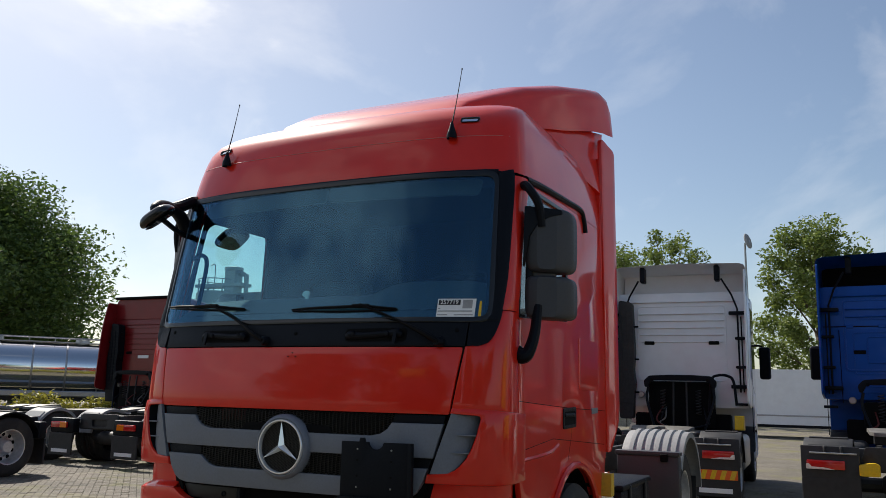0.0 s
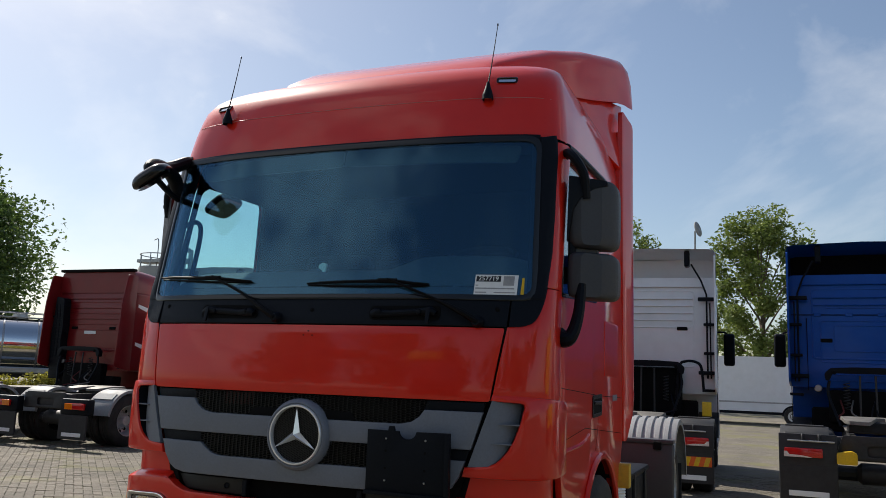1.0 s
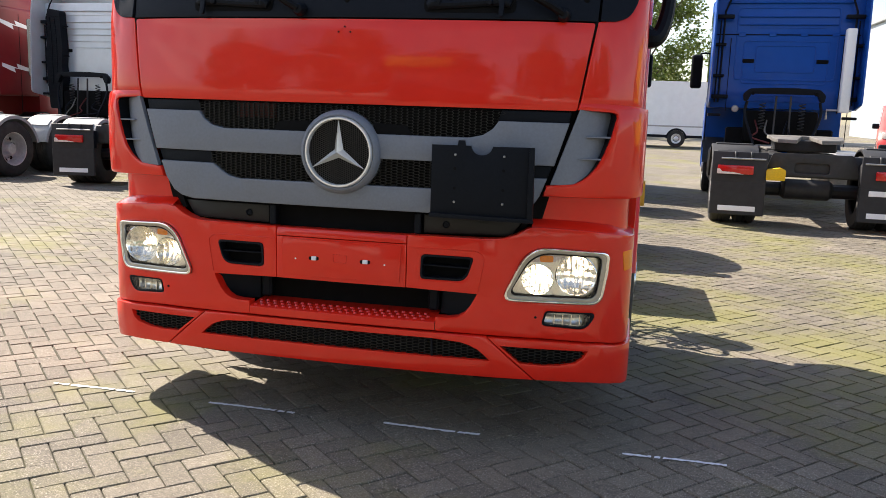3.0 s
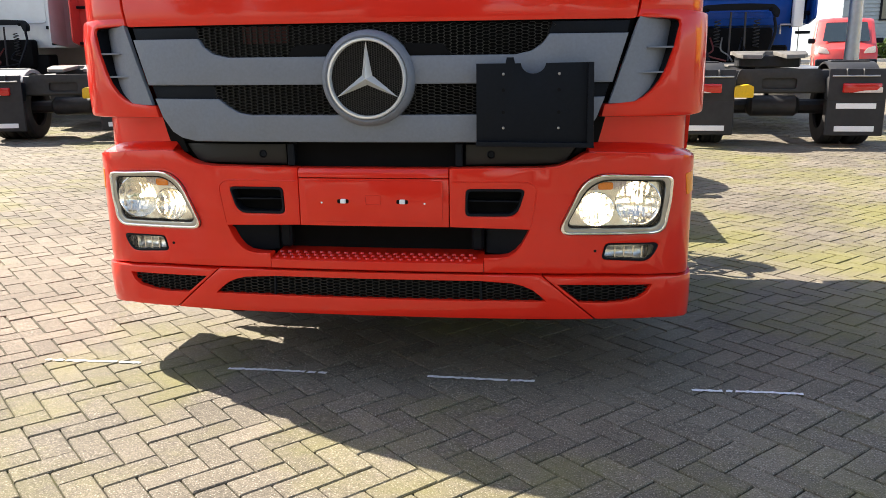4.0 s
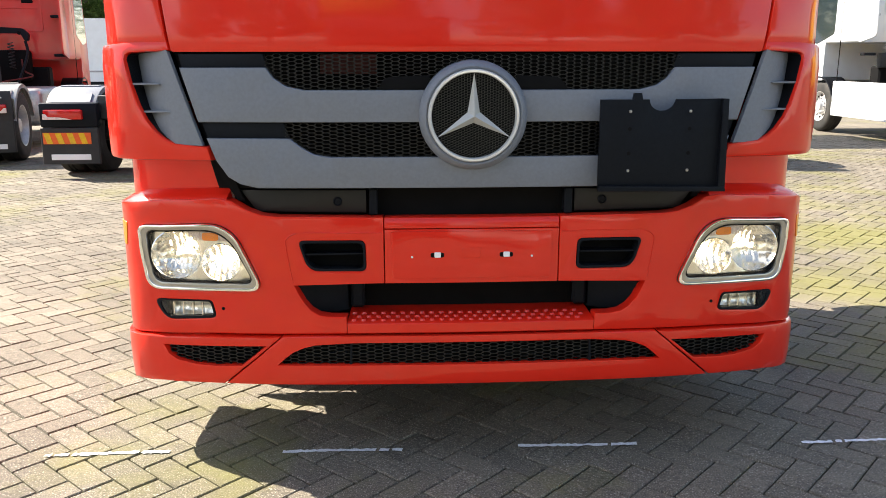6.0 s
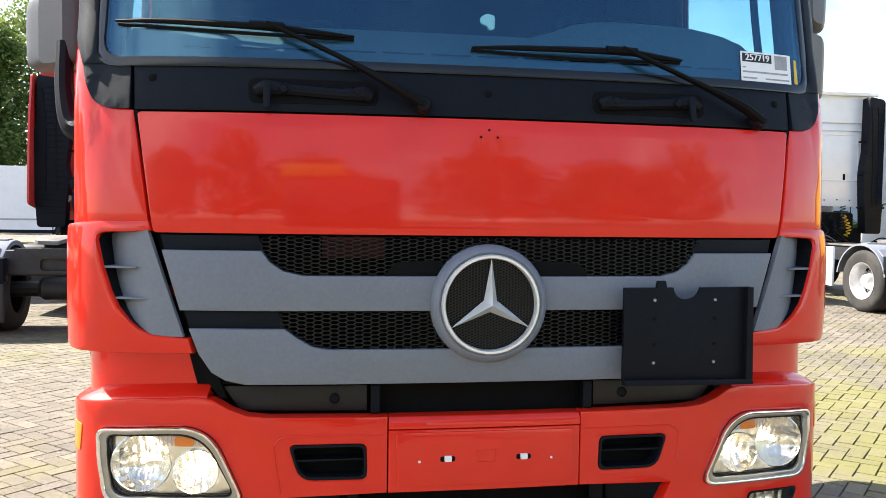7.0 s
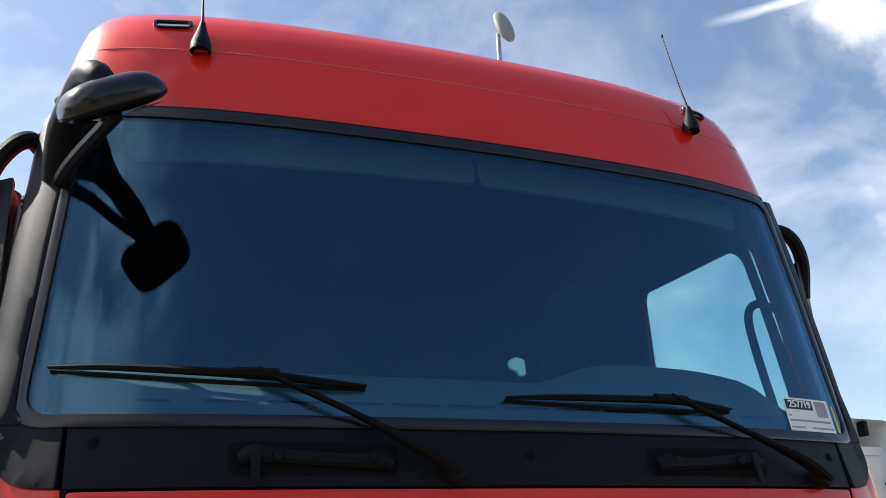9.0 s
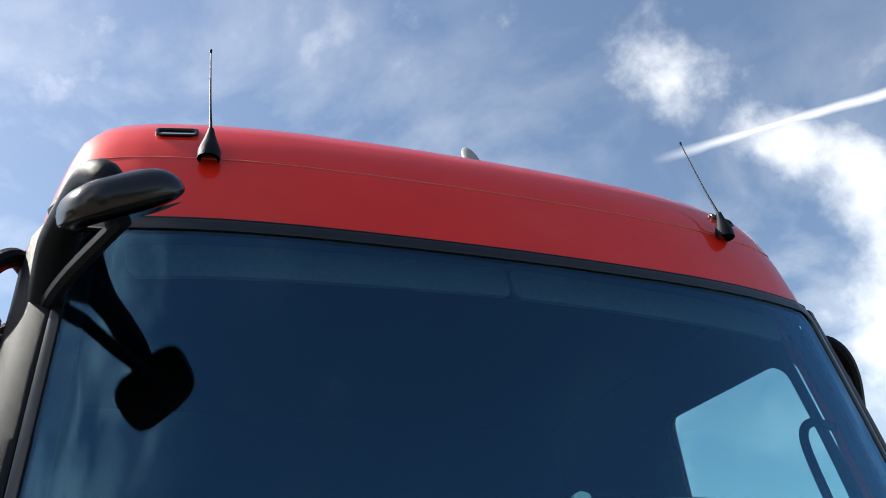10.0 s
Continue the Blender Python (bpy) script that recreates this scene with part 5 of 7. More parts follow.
# front mirror on the passenger corner
fm = part("front_mirror_arm", tube([(-1.168, 0.40, 2.53), (-1.165, 0.33, 2.62), (-1.155, 0.26, 2.695), (-1.125, 0.14, 2.725), (-1.095, 0.02, 2.718), (-1.065, -0.06, 2.680), (-1.035, -0.075, 2.635)], [0.034, 0.042, 0.044, 0.038, 0.036, 0.034, 0.026], 12), BLACK, truck, "curved black front mirror arm")
part("arm_gusset", tube([(-1.125, 0.46, 2.865), (-1.140, 0.34, 2.815), (-1.145, 0.22, 2.755), (-1.120, 0.12, 2.728)], [0.022, 0.040, 0.040, 0.030], 10), BLACK, fm)
part("arm_strut", tube([(-1.168, 0.37, 2.575), (-1.12, 0.20, 2.585), (-1.02, -0.03, 2.605)], [0.022, 0.018, 0.018], 8), BLACK, fm)
fn = Vector((0.42, 0.42, -0.80)).normalized()
fu = Vector((0.76, 0.05, 0.66))
fu = (fu - fn * fu.dot(fn)).normalized()
fv = fn.cross(fu)
fc = Vector((-1.024, -0.07, 2.610))
rows = []
for k in range(13):
    t = math.pi * k / 12
    h, q = -0.060 * math.cos(t) * (1.0 if k < 7 else 0.35), max(0.0, math.sin(t)) ** 0.55
    rows.append([fc + fn * h + fu * 0.116 * q * math.copysign(abs(math.cos(a)) ** 0.6, math.cos(a)) + fv * 0.090 * q * math.copysign(abs(math.sin(a)) ** 0.6, math.sin(a)) for a in [2 * math.pi * j / 28 for j in range(28)]])
fh = part("front_mirror", grid_skin(rows, None, True), GLOSS_BLACK, truck, "glossy dark front mirror housing", 60)
fg = bmesh.new()
fg.faces.new([fg.verts.new(fc + fn * 0.0235 + fu * 0.102 * math.copysign(abs(math.cos(a)) ** 0.6, math.cos(a)) + fv * 0.073 * math.copysign(abs(math.sin(a)) ** 0.6, math.sin(a))) for a in [2 * math.pi * j / 28 for j in range(28)]])
part("mirror_glass", fg, DARK_GLASS, fh)
# kerb mirror over the passenger's door window
km = part("kerb_mirror_arm", tube([(-1.235, 1.07, 2.83), (-1.30, 1.06, 2.84), (-1.36, 1.06, 2.80), (-1.38, 1.07, 2.74)], [0.026, 0.022, 0.022, 0.028], 10), BLACK, truck, "short black kerb mirror arm")
rows = []
for k in range(11):
    t = math.pi * k / 10
    h, q = 0.055 * math.cos(t) * (1.0 if k < 6 else 0.30), max(0.0, math.sin(t)) ** 0.5
    rows.append([(-1.38 + 0.085 * q * math.copysign(abs(math.cos(a)) ** 0.5, math.cos(a)) - 0.55 * h, 1.07 + 0.135 * q * math.copysign(abs(math.sin(a)) ** 0.5, math.sin(a)), 2.70 + 0.8 * h + 0.062 * q * math.copysign(abs(math.cos(a)) ** 0.5, math.cos(a))) for a in [2 * math.pi * j / 28 for j in range(28)]])
kh = part("kerb_mirror", grid_skin(rows, None, True), WIPER, truck, "black kerb mirror housing", 60)
kg = bmesh.new()
kg.faces.new([kg.verts.new((-1.371 + 0.074 * math.copysign(abs(math.cos(a)) ** 0.5, math.cos(a)), 1.07 + 0.118 * math.copysign(abs(math.sin(a)) ** 0.5, math.sin(a)), 2.684 + 0.054 * math.copysign(abs(math.cos(a)) ** 0.5, math.cos(a)))) for a in [2 * math.pi * j / 28 for j in range(28)]])
part("mirror_glass", kg, DARK_GLASS, kh)
# grab rails inside the front pillars
for s in (-1, 1):
    part("grab_rail", tube([(s * 1.17, 0.42, 2.43), (s * 1.14, 0.48, 2.465), (s * 1.13, 0.52, 2.43), (s * 1.13, 0.51, 2.30), (s * 1.14, 0.47, 2.06)], 0.015, 8), CABIN, truck)


# ---- wheels, chassis ----
def wheel(parent, x, y, s, dual=True, r=0.50, rim_mat=None):
    """A wheel under its truck: tyre, deep-dished rim, hub and nuts. s: the side that it faces."""
    w = 0.30
    prof = [(0.29, -0.11), (0.30, -0.14), (0.42, -0.155), (0.475, -0.14), (r, -0.11), (r, -0.04), (r - 0.012, -0.035), (r - 0.012, -0.02), (r, -0.015), (r, 0.015), (r - 0.012, 0.02), (r - 0.012, 0.035), (r, 0.04), (r, 0.11), (0.475, 0.14), (0.42, 0.155), (0.30, 0.14), (0.29, 0.11)]
    c = (x, y, r)
    tyre = part("wheel", lathe([(a, s * b) for a, b in prof], "x", 40, c), RUBBER, parent, "black truck tyre on a steel rim")
    if dual:
        lathe_in = lathe([(a, s * b) for a, b in prof], "x", 28, (x - s * 0.32, y, r))
        part("inner_tyre", lathe_in, RUBBER, tyre)
        rim = [(0.292, 0.135), (0.300, 0.146), (0.285, 0.142), (0.275, 0.10), (0.262, 0.04), (0.255, -0.02), (0.235, -0.06), (0.19, -0.065), (0.165, -0.05), (0.14, -0.02), (0.11, 0.03), (0.105, 0.08), (0.09, 0.10), (0.0, 0.10)]
    else:
        rim = [(0.292, 0.135), (0.300, 0.146), (0.285, 0.142), (0.275, 0.10), (0.25, 0.06), (0.20, 0.09), (0.16, 0.12), (0.12, 0.12), (0.10, 0.17), (0.0, 0.17)]
    part("rim", lathe([(a, s * b) for a, b in rim], "x", 36, c), rim_mat or RIM, tyre, "grey dished steel rim")
    bm = bmesh.new()
    for k in range(10):
        a = 2 * math.pi * k / 10
        lathe([(0.0, s * 0.03), (0.012, s * 0.028), (0.014, 0.0), (0.014, -s * 0.03)], "x", 6, (x + s * (-0.04 if dual else 0.12), y + 0.167 * math.cos(a), r + 0.167 * math.sin(a)), bm)
    part("wheel_nuts", bm, STEEL, tyre)
    for k in range(10):
        a = 2 * math.pi * (k + 0.5) / 10
        part("hand_hole", lathe([(0.0, 0.0), (0.034, 0.0)], "x", 12, (x + s * (-0.052 if dual else 0.098), y + 0.212 * math.cos(a), r + 0.212 * math.sin(a))), VOID, tyre)
    return tyre


def fender(parent, x0, x1, y, mat, r=0.585, ribs=0, a0=8, a1=172, z0=0.5, label=""):
    """A curved mudguard over a rear wheel."""
    prof = [(r - 0.03, x0), (r - 0.004, x0), (r, x0 + 0.012), (r, x1 - 0.012), (r - 0.004, x1), (r - 0.06, x1)]
    bm = lathe(prof, "x", 28, (0, y, z0), None, (a0, a1))
    f = part("mudguard", bm, mat, parent, label)
    for k in range(ribs):
        a = radians(a0 + (a1 - a0) * (k + 1) / (ribs + 1))
        part("mudguard_rib", box(bmesh.new(), x0 + 0.06, x1 - 0.06, -0.030 if ribs > 5 else -0.085, 0.030 if ribs > 5 else 0.085, -0.012, 0.014, 0.006, 1, pose(0, y + r * math.cos(a), z0 + r * math.sin(a), math.degrees(a) - 90)), mat, f)
    return f


def fifth_wheel(parent, y, z=1.12):
    o = [(-0.46, -0.36), (-0.40, -0.46), (-0.16, -0.50), (-0.05, -0.10), (0.05, -0.10), (0.16, -0.50), (0.40, -0.46), (0.46, -0.36), (0.50, 0.05), (0.42, 0.30), (0.22, 0.42), (-0.22, 0.42), (-0.42, 0.30), (-0.50, 0.05)]
    f = part("fifth_wheel", sheet(o, [], lambda a, d, q: (a, y + q, z - d + min(0, q + 0.1) * 0.12), 0.05, 0.01, (), (-0.3, -0.1)), GREASE, parent, "greased steel fifth wheel plate")
    part("fifth_wheel_mount", cube(-0.42, 0.42, y - 0.16, y + 0.16, z - 0.22, z - 0.05, 0.02), FRAME, f)


def rails(parent, y0, y1, z0=0.74, z1=1.0):
    for s in (-1, 1):
        bm = box(bmesh.new(), s * 0.39 - 0.006, s * 0.39 + 0.006, y0, y1, z0, z1)
        box(bm, s * 0.36 - 0.035, s * 0.36 + 0.035, y0, y1, z1 - 0.01, z1)
        box(bm, s * 0.36 - 0.035, s * 0.36 + 0.035, y0, y1, z0, z0 + 0.01)
        part("frame_rail", bm, FRAME, parent)


# rear of the red tractor
rails(truck, 1.9, 6.6)
for s in (-1, 1):
    wheel(truck, s * 1.12, 1.47, s, False, 0.50, ALLOY)
    wheel(truck, s * 1.09, 5.70, s, True)
    guard = fender(truck, min(s * 0.66, s * 1.31), max(s * 0.66, s * 1.31), 5.70, LIGHT_GREY, 0.715, 0, 5, 150, 0.5, "pale grey ribbed rear mudguard")
    for k in range(6):
        x = s * (0.76 + 0.09 * k)
        part("mudguard_rib", lathe([(0.713, x - 0.030), (0.733, x - 0.022), (0.733, x + 0.022), (0.713, x + 0.030)], "x", 24, (0, 5.70, 0.5), None, (20, 150)), LIGHT_GREY, guard)
    # near-black sheet painting the shade inside the wheel arch
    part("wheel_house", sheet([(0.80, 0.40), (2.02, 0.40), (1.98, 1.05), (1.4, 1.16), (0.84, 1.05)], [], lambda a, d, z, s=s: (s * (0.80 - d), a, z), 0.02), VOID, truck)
    rows = [[(s * x, 1.45 + 0.60 * math.cos(a), 0.52 + 0.60 * math.sin(a)) for a in [radians(-10 + 200 * k / 20) for k in range(21)]] for x in (0.8, 1.25)]
    part("wheel_arch", grid_skin(rows), BLACK, truck)
    panel = part("mudguard_front", cube(min(s * 0.66, s * 1.31), max(s * 0.66, s * 1.31), 4.96, 5.08, 0.34, 1.0, 0.03, 2), MIRROR_SHELL, truck, "dark grey plastic mudguard front")
    part("panel_cap", cube(min(s * 0.65, s * 1.315), max(s * 0.65, s * 1.315), 4.94, 5.10, 0.985, 1.03, 0.012, 2), MIRROR_SHELL, panel)
    part("panel_latch", cube(min(s * 1.12, s * 1.20), max(s * 1.12, s * 1.20), 4.925, 4.95, 0.93, 1.01, 0.008), VOID, panel)
    part("rear_flap", cube(min(s * 0.66, s * 1.26), max(s * 0.66, s * 1.26), 6.30, 6.32, 0.25, 0.7), MUDFLAP, truck)
fifth_wheel(truck, 5.4)
bt = part("battery_box", cube(0.62, 1.16, 3.1, 4.2, 0.42, 0.80, 0.03, 2), BLACK, truck)
part("lid", cube(0.605, 1.175, 3.085, 4.215, 0.795, 0.85, 0.02, 2), BLACK, bt)
for y in (3.35, 3.95):
    part("strap", cube(1.160, 1.182, y - 0.025, y + 0.025, 0.50, 0.83, 0.004), FRAME, bt)
part("air_drier", lathe([(0, 0.28), (0.10, 0.27), (0.13, 0.22), (0.13, 0.0), (0, 0.0)], "z", 20, (1.10, 2.50, 0.72)), PAPER, truck, "white finned canister behind the cab")
for k in range(10):
    part("canister_rib", lathe([(0.131, 0.0), (0.137, 0.006), (0.131, 0.012)], "z", 20, (1.10, 2.50, 0.74 + 0.02 * k)), PAPER, truck)
part("wheel_chock", sheet(rounded([(2.10, 0.86), (2.20, 0.86), (2.20, 1.02), (2.12, 1.02)], 0.02), [], lambda a, d, z: (1.32 - d, a, z), 0.14, 0.01), YELLOW, truck, "yellow plastic wheel chock")
bm = bmesh.new()
rr = random.Random(5)
for k in range(10):
    x, y = rr.uniform(0.2, 1.0), rr.uniform(2.35, 2.75)
    tube([(x, y, 0.8), (x + rr.uniform(-0.2, 0.2), y + rr.uniform(-0.1, 0.1), 1.0), (x + rr.uniform(-0.3, 0.2), y + rr.uniform(-0.1, 0.2), 1.12), (x + rr.uniform(-0.3, 0.3), y + 0.3, 0.95)], 0.016, 6, bm)
part("hose_bundle", bm, BLACK, truck)
# plain near-black block stands for the shaded underside of the cab
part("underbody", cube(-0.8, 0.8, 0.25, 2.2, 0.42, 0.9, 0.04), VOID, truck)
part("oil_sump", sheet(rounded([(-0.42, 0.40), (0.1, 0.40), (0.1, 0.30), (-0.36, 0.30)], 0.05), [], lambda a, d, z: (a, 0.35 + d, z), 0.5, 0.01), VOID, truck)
part("front_axle", tube([(-0.95, 1.47, 0.5), (-0.6, 1.47, 0.40), (0.6, 1.47, 0.40), (0.95, 1.47, 0.5)], 0.06, 8), FRAME, truck)
part("rear_axle", tube([(-0.95, 5.7, 0.5), (0.95, 5.7, 0.5)], 0.09, 10, None, False), FRAME, truck)


# ---- the row of tractor units behind ----
def tractor(label, x, y, paint, tall=3.6, tandem=False, guard=BLACK, panel_y=4.2, deflector="shell", stack=None, chock=True, turn=0,
            flap_bars=1, panel_bar=False, skirts=False, mirrors=None, hazard=False, side_stripe=False, digits=False, trim=None, side_chock=False, stack_wide=1.0, stack_top=None, pressed=False, exhaust=False, beacon=False,
            gear_z=0.28, vent_z=2.5, overhang=0.72, lamp="corner", tall_flap=False, plate_z=1.14, pipes=False, hoop=False, wall_z=1.45, beam=True, block=False):
    """A parked tractor unit seen from behind: its rear at y, its nose ahead."""
    t = thing("tractor_unit", label, "truck", (x, y, 0), turn, "parked tractor units in a row")
    dark = trim or BLACK
    rails(t, 0.25, panel_y + 1.6)
    axles = [overhang, overhang + 1.35] if tandem else [overhang]
    for ay in axles:
        for s in (-1, 1):
            wheel(t, s * 1.09, ay, s, True)
            fender(t, min(s * 0.66, s * 1.27), max(s * 0.66, s * 1.27), ay, guard, 0.60, 3, 10, 170)
    for s in (-1, 1):
        wheel(t, s * 1.06, panel_y + 1.4, s, False)
        x0, x1 = sorted((s * 0.57, s * 1.27))
        fl = part("mudflap", cube(x0, x1, 0.02, 0.06, 0.17, 0.62, 0.01), MUDFLAP, t, "black rear mudflap")
        part("lamp_carrier", cube(x0, x1, 0.03, 0.20, 0.62, 0.92, 0.03, 2), dark, t)
        tl = part("tail_lamp", cube(*sorted((s * 0.74, s * 1.20)), -0.02, 0.05, 0.72, 0.84, 0.015, 2), RED_LENS, t, "red tail lamp")
        if lamp == "amber":
            part("indicator_lens", cube(*sorted((s * 0.73, s * 0.92)), -0.025, -0.012, 0.725, 0.835, 0.004), AMBER, tl, "amber lens")
        else:
            o = [(0.86, 0.722), (1.205, 0.722), (1.205, 0.79), (1.17, 0.79), (1.14, 0.752), (1.0, 0.748), (0.92, 0.735)]
            part("reverse_lens", sheet(rounded([(s * a, z) for a, z in o], 0.008), [], lambda a, d, z: (a, -0.026 + d, z), 0.012, 0.002), PALE_LENS, tl, "pale curved reversing lens")
        for k in range(flap_bars):
            if k == 0 or s > 0:
                part("flap_mark", cube(*sorted((s * 0.68, s * 1.16)), 0.014, 0.021, 0.225 + 0.29 * k, 0.295 + 0.29 * k, 0.004), PAPER, fl, "pale lettering bar")
        if tall_flap:
            part("flap_board", cube(x0, x1, 0.022, 0.05, 0.40, 1.02, 0.012, 2), MUDFLAP, fl, "tall black board behind the lamp")
            for q in (0.78, 0.98):
                part("guard_strap", tube([(s * q, 0.16, 0.98), (s * q, 0.02, 1.01), (s * q, 0.0, 0.93)], 0.016, 6), FRAME, fl)
            part("guard_rod", tube([(s * 0.60, -0.02, 0.93), (s * 1.16, -0.02, 0.93)], 0.012, 6, None, False), STEEL, fl)
        if hazard:
            hz = part("hazard_plate", cube(*sorted((s * 0.66, s * 1.24)), 0.012, 0.022, 0.42, 0.56, 0.003), ORANGE, fl, "orange and yellow hazard plate")
            for k in range(4):
                q = s * 0.70 + s * 0.14 * k
                part("hazard_stripe", sheet([(q, 0.425), (q + s * 0.07, 0.425), (q + s * 0.11, 0.555), (q + s * 0.04, 0.555)], [], lambda a, d, z: (a, 0.009 + d, z), 0.004), YELLOW, hz)
    cm = part("rear_crossmember", cube(-0.62, 0.62, 0.22, 0.34, 0.70, 1.0, 0.02, 2), FRAME, t)
    part("crossmember_plate", sheet(rounded([(-0.60, 0.72), (0.60, 0.72), (0.50, 1.02), (-0.50, 1.02)], 0.04), [rounded([(-0.22, 0.76), (0.22, 0.76), (0.22, 0.90), (-0.22, 0.90)], 0.05)], lambda a, d, z: (a, 0.18 + d, z), 0.03, 0.006), FRAME, cm)
    part("air_tank", lathe([(0, -0.34), (0.10, -0.33), (0.14, -0.28), (0.14, 0.28), (0.10, 0.33), (0, 0.34)], "x", 18, (0, 0.55, 0.52)), FRAME, t, "cylindrical air tank")
    part("axle", tube([(-0.9, 0.72, 0.5), (0.9, 0.72, 0.5)], 0.10, 10, None, False), FRAME, t)
    fifth_wheel(t, 1.15 if not tandem else 1.5, plate_z)
    part("deck_plate", cube(-0.42, 0.42, 1.9, 3.9, 1.0, 1.03, 0.005), GREASE, t)
    if chock:
        part("wheel_chock", sheet(rounded([(-0.58, 0.66), (-0.34, 0.66), (-0.34, 0.80), (-0.40, 0.83), (-0.58, 0.80)], 0.02), [], lambda a, d, z: (a * (1 if chock is True else -1), 0.0 + d, z), 0.16, 0.015), YELLOW, t, "yellow plastic wheel chock")
    if side_chock:
        part("wheel_chock", sheet(rounded([(3.0, 1.06), (3.35, 1.06), (3.35, 1.2), (3.2, 1.32), (3.0, 1.32)], 0.03), [], lambda a, d, z: (1.16 - d, a, z), 0.16, 0.015), YELLOW, t, "yellow plastic wheel chock")
    # fuel tank and boxes along the chassis
    for s in (-1, 1):
        if skirts:
            part("side_skirt", cube(*sorted((s * 1.20, s * 1.25)), 1.45 + (1.35 if tandem else 0), 4.6, 0.35, 1.02, 0.02, 2), paint, t, "smooth side skirt")
        else:
            part("fuel_tank", cube(*sorted((s * 0.55, s * 1.2)), 2.2 + (0.9 if tandem else 0), 3.9, 0.38, 0.98, 0.10, 3), FRAME if s < 0 else STEEL, t)
    # cab shell: rear wall with pressed ribs, sides, roof
    py, z0, zr = panel_y, wall_z, tall - 0.55
    cab = part("cab_shell", sheet(rounded([(-1.245, z0, 0.06), (1.245, z0, 0.06), (1.245, zr, 0.10), (-1.245, zr, 0.10)]), [], lambda a, d, z: (a, py + d + 0.03 * max(0, z - 2.4), z), 1.32, 0.05, (), (1.6, 2.0, 2.4, 2.8)), paint, t)
    part("cab_nose", sheet(rounded([(py + 1.3, 1.02), (py + 1.78, 1.02), (py + 1.82, 0.5), (py + 2.14, 0.5), (py + 2.16, 1.75, 0.1), (py + 1.86, zr - 0.02, 0.08), (py + 1.3, zr)], 0.02), [], lambda a, d, z: (1.245 - d, a, z), 2.49, 0.04), paint, t)
    part("windscreen", sheet(rounded([(-1.1, 1.82), (1.1, 1.82), (1.05, zr - 0.15), (-1.05, zr - 0.15)], 0.08), [], lambda a, d, z: (a, py + 2.165 - 0.30 * (z - 1.75) / (zr - 1.77) - d, z), 0.01), DARK_GLASS, t)
    for k, (zz, wide) in enumerate(((zr - 0.18, 1.05), (zr - 0.42, 0.82), (zr - 0.56, 0.82), (zr - 0.70, 0.82), (zr - 0.84, 0.80), (zr - 0.98, 0.78))[:1 if digits else 3 if pressed else 6]):
        part("rear_rib", box(bmesh.new(), -wide, wide, py - 0.008, py + 0.03, zz - 0.010, zz + 0.010, 0.006), paint, cab)
    part("rear_frame_line", sheet(rounded([(-0.86, z0 + 0.5), (0.86, z0 + 0.5), (0.86, zr - 0.25), (-0.86, zr - 0.25)], 0.08), [rounded([(-0.83, z0 + 0.53), (0.83, z0 + 0.53), (0.83, zr - 0.28), (-0.83, zr - 0.28)], 0.07)], lambda a, d, z: (a, py - 0.010 + d + 0.03 * max(0, z - 2.4), z), 0.03, 0.006), paint, cab)
    for s in (-1, 1):
        if not digits:
            part("rear_vent", cube(s * 0.62 - 0.10, s * 0.62 + 0.10, py - 0.012, py + 0.03, vent_z - 0.035, vent_z + 0.035, 0.01), VOID, cab)
        # edge strip and struts of the side deflectors
        part("side_deflector", sheet(rounded([(py - 0.50, z0 + 0.1, 0.1), (py + 0.05, z0), (py + 0.05, tall - 0.15), (py - 0.28, tall - 0.15, 0.05), (py - 0.42, zr - 0.3, 0.2)], 0.03), [], lambda a, d, z, s=s: (s * (1.252 - d), a, z), 0.03, 0.010), paint, t, "side air deflector")
        for zz in (1.5, 2.2, 2.75):
            part("deflector_strut", cube(*sorted((s * 1.02, s * 1.25)), py - 0.16, py - 0.02, zz, zz + 0.05, 0.01), BLACK, t)
        part("side_window", sheet(rounded([(py + 0.98, 1.92), (py + 1.62, 1.74), (py + 2.06, 1.80), (py + 1.80, zr - 0.22), (py + 0.98, zr - 0.22)], 0.06), [], lambda a, d, z, s=s: (s * (1.2505 - d), a, z), 0.008), PALE_GLASS if paint is RED_FAR else DARK_GLASS, t)
        part("door_line", cube(*sorted((s * 1.235, s * 1.2475)), py + 0.72, py + 0.735, 1.0, zr - 0.15), VOID, t)
        part("step_side", cube(*sorted((s * 1.0, s * 1.235)), py + 1.75, py + 2.08, 0.42, 1.12, 0.05, 2), paint, t)
        part("wheel_arch", lathe([(0.60, s * 0.86), (0.60, s * 1.25), (0.57, s * 1.25)], "x", 24, (0, py + 1.4, 0.5), None, (10, 170)), dark, t)
    # near-black block painting the shade under the cab wall, with rear engine gear before it
    gz = gear_z
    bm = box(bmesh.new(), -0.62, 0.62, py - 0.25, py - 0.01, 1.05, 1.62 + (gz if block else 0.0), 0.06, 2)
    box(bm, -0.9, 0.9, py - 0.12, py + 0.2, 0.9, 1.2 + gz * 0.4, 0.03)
    gear = part("cab_suspension", bm, VOID, t, "near-black block for the shade below the cab wall")
    rg = random.Random(int(abs(x) * 10) + 3)
    for s in (-1, 1):
        coil = [(s * 0.33 + 0.05 * math.cos(a * 1.0), py - 0.30 + 0.05 * math.sin(a), 1.12 + gz * 0.6 + 0.46 * a / 50) for a in [50 * k / 64 for k in range(65)]]
        part("spring", tube(coil, 0.010, 5, None, False), FRAME, gear)
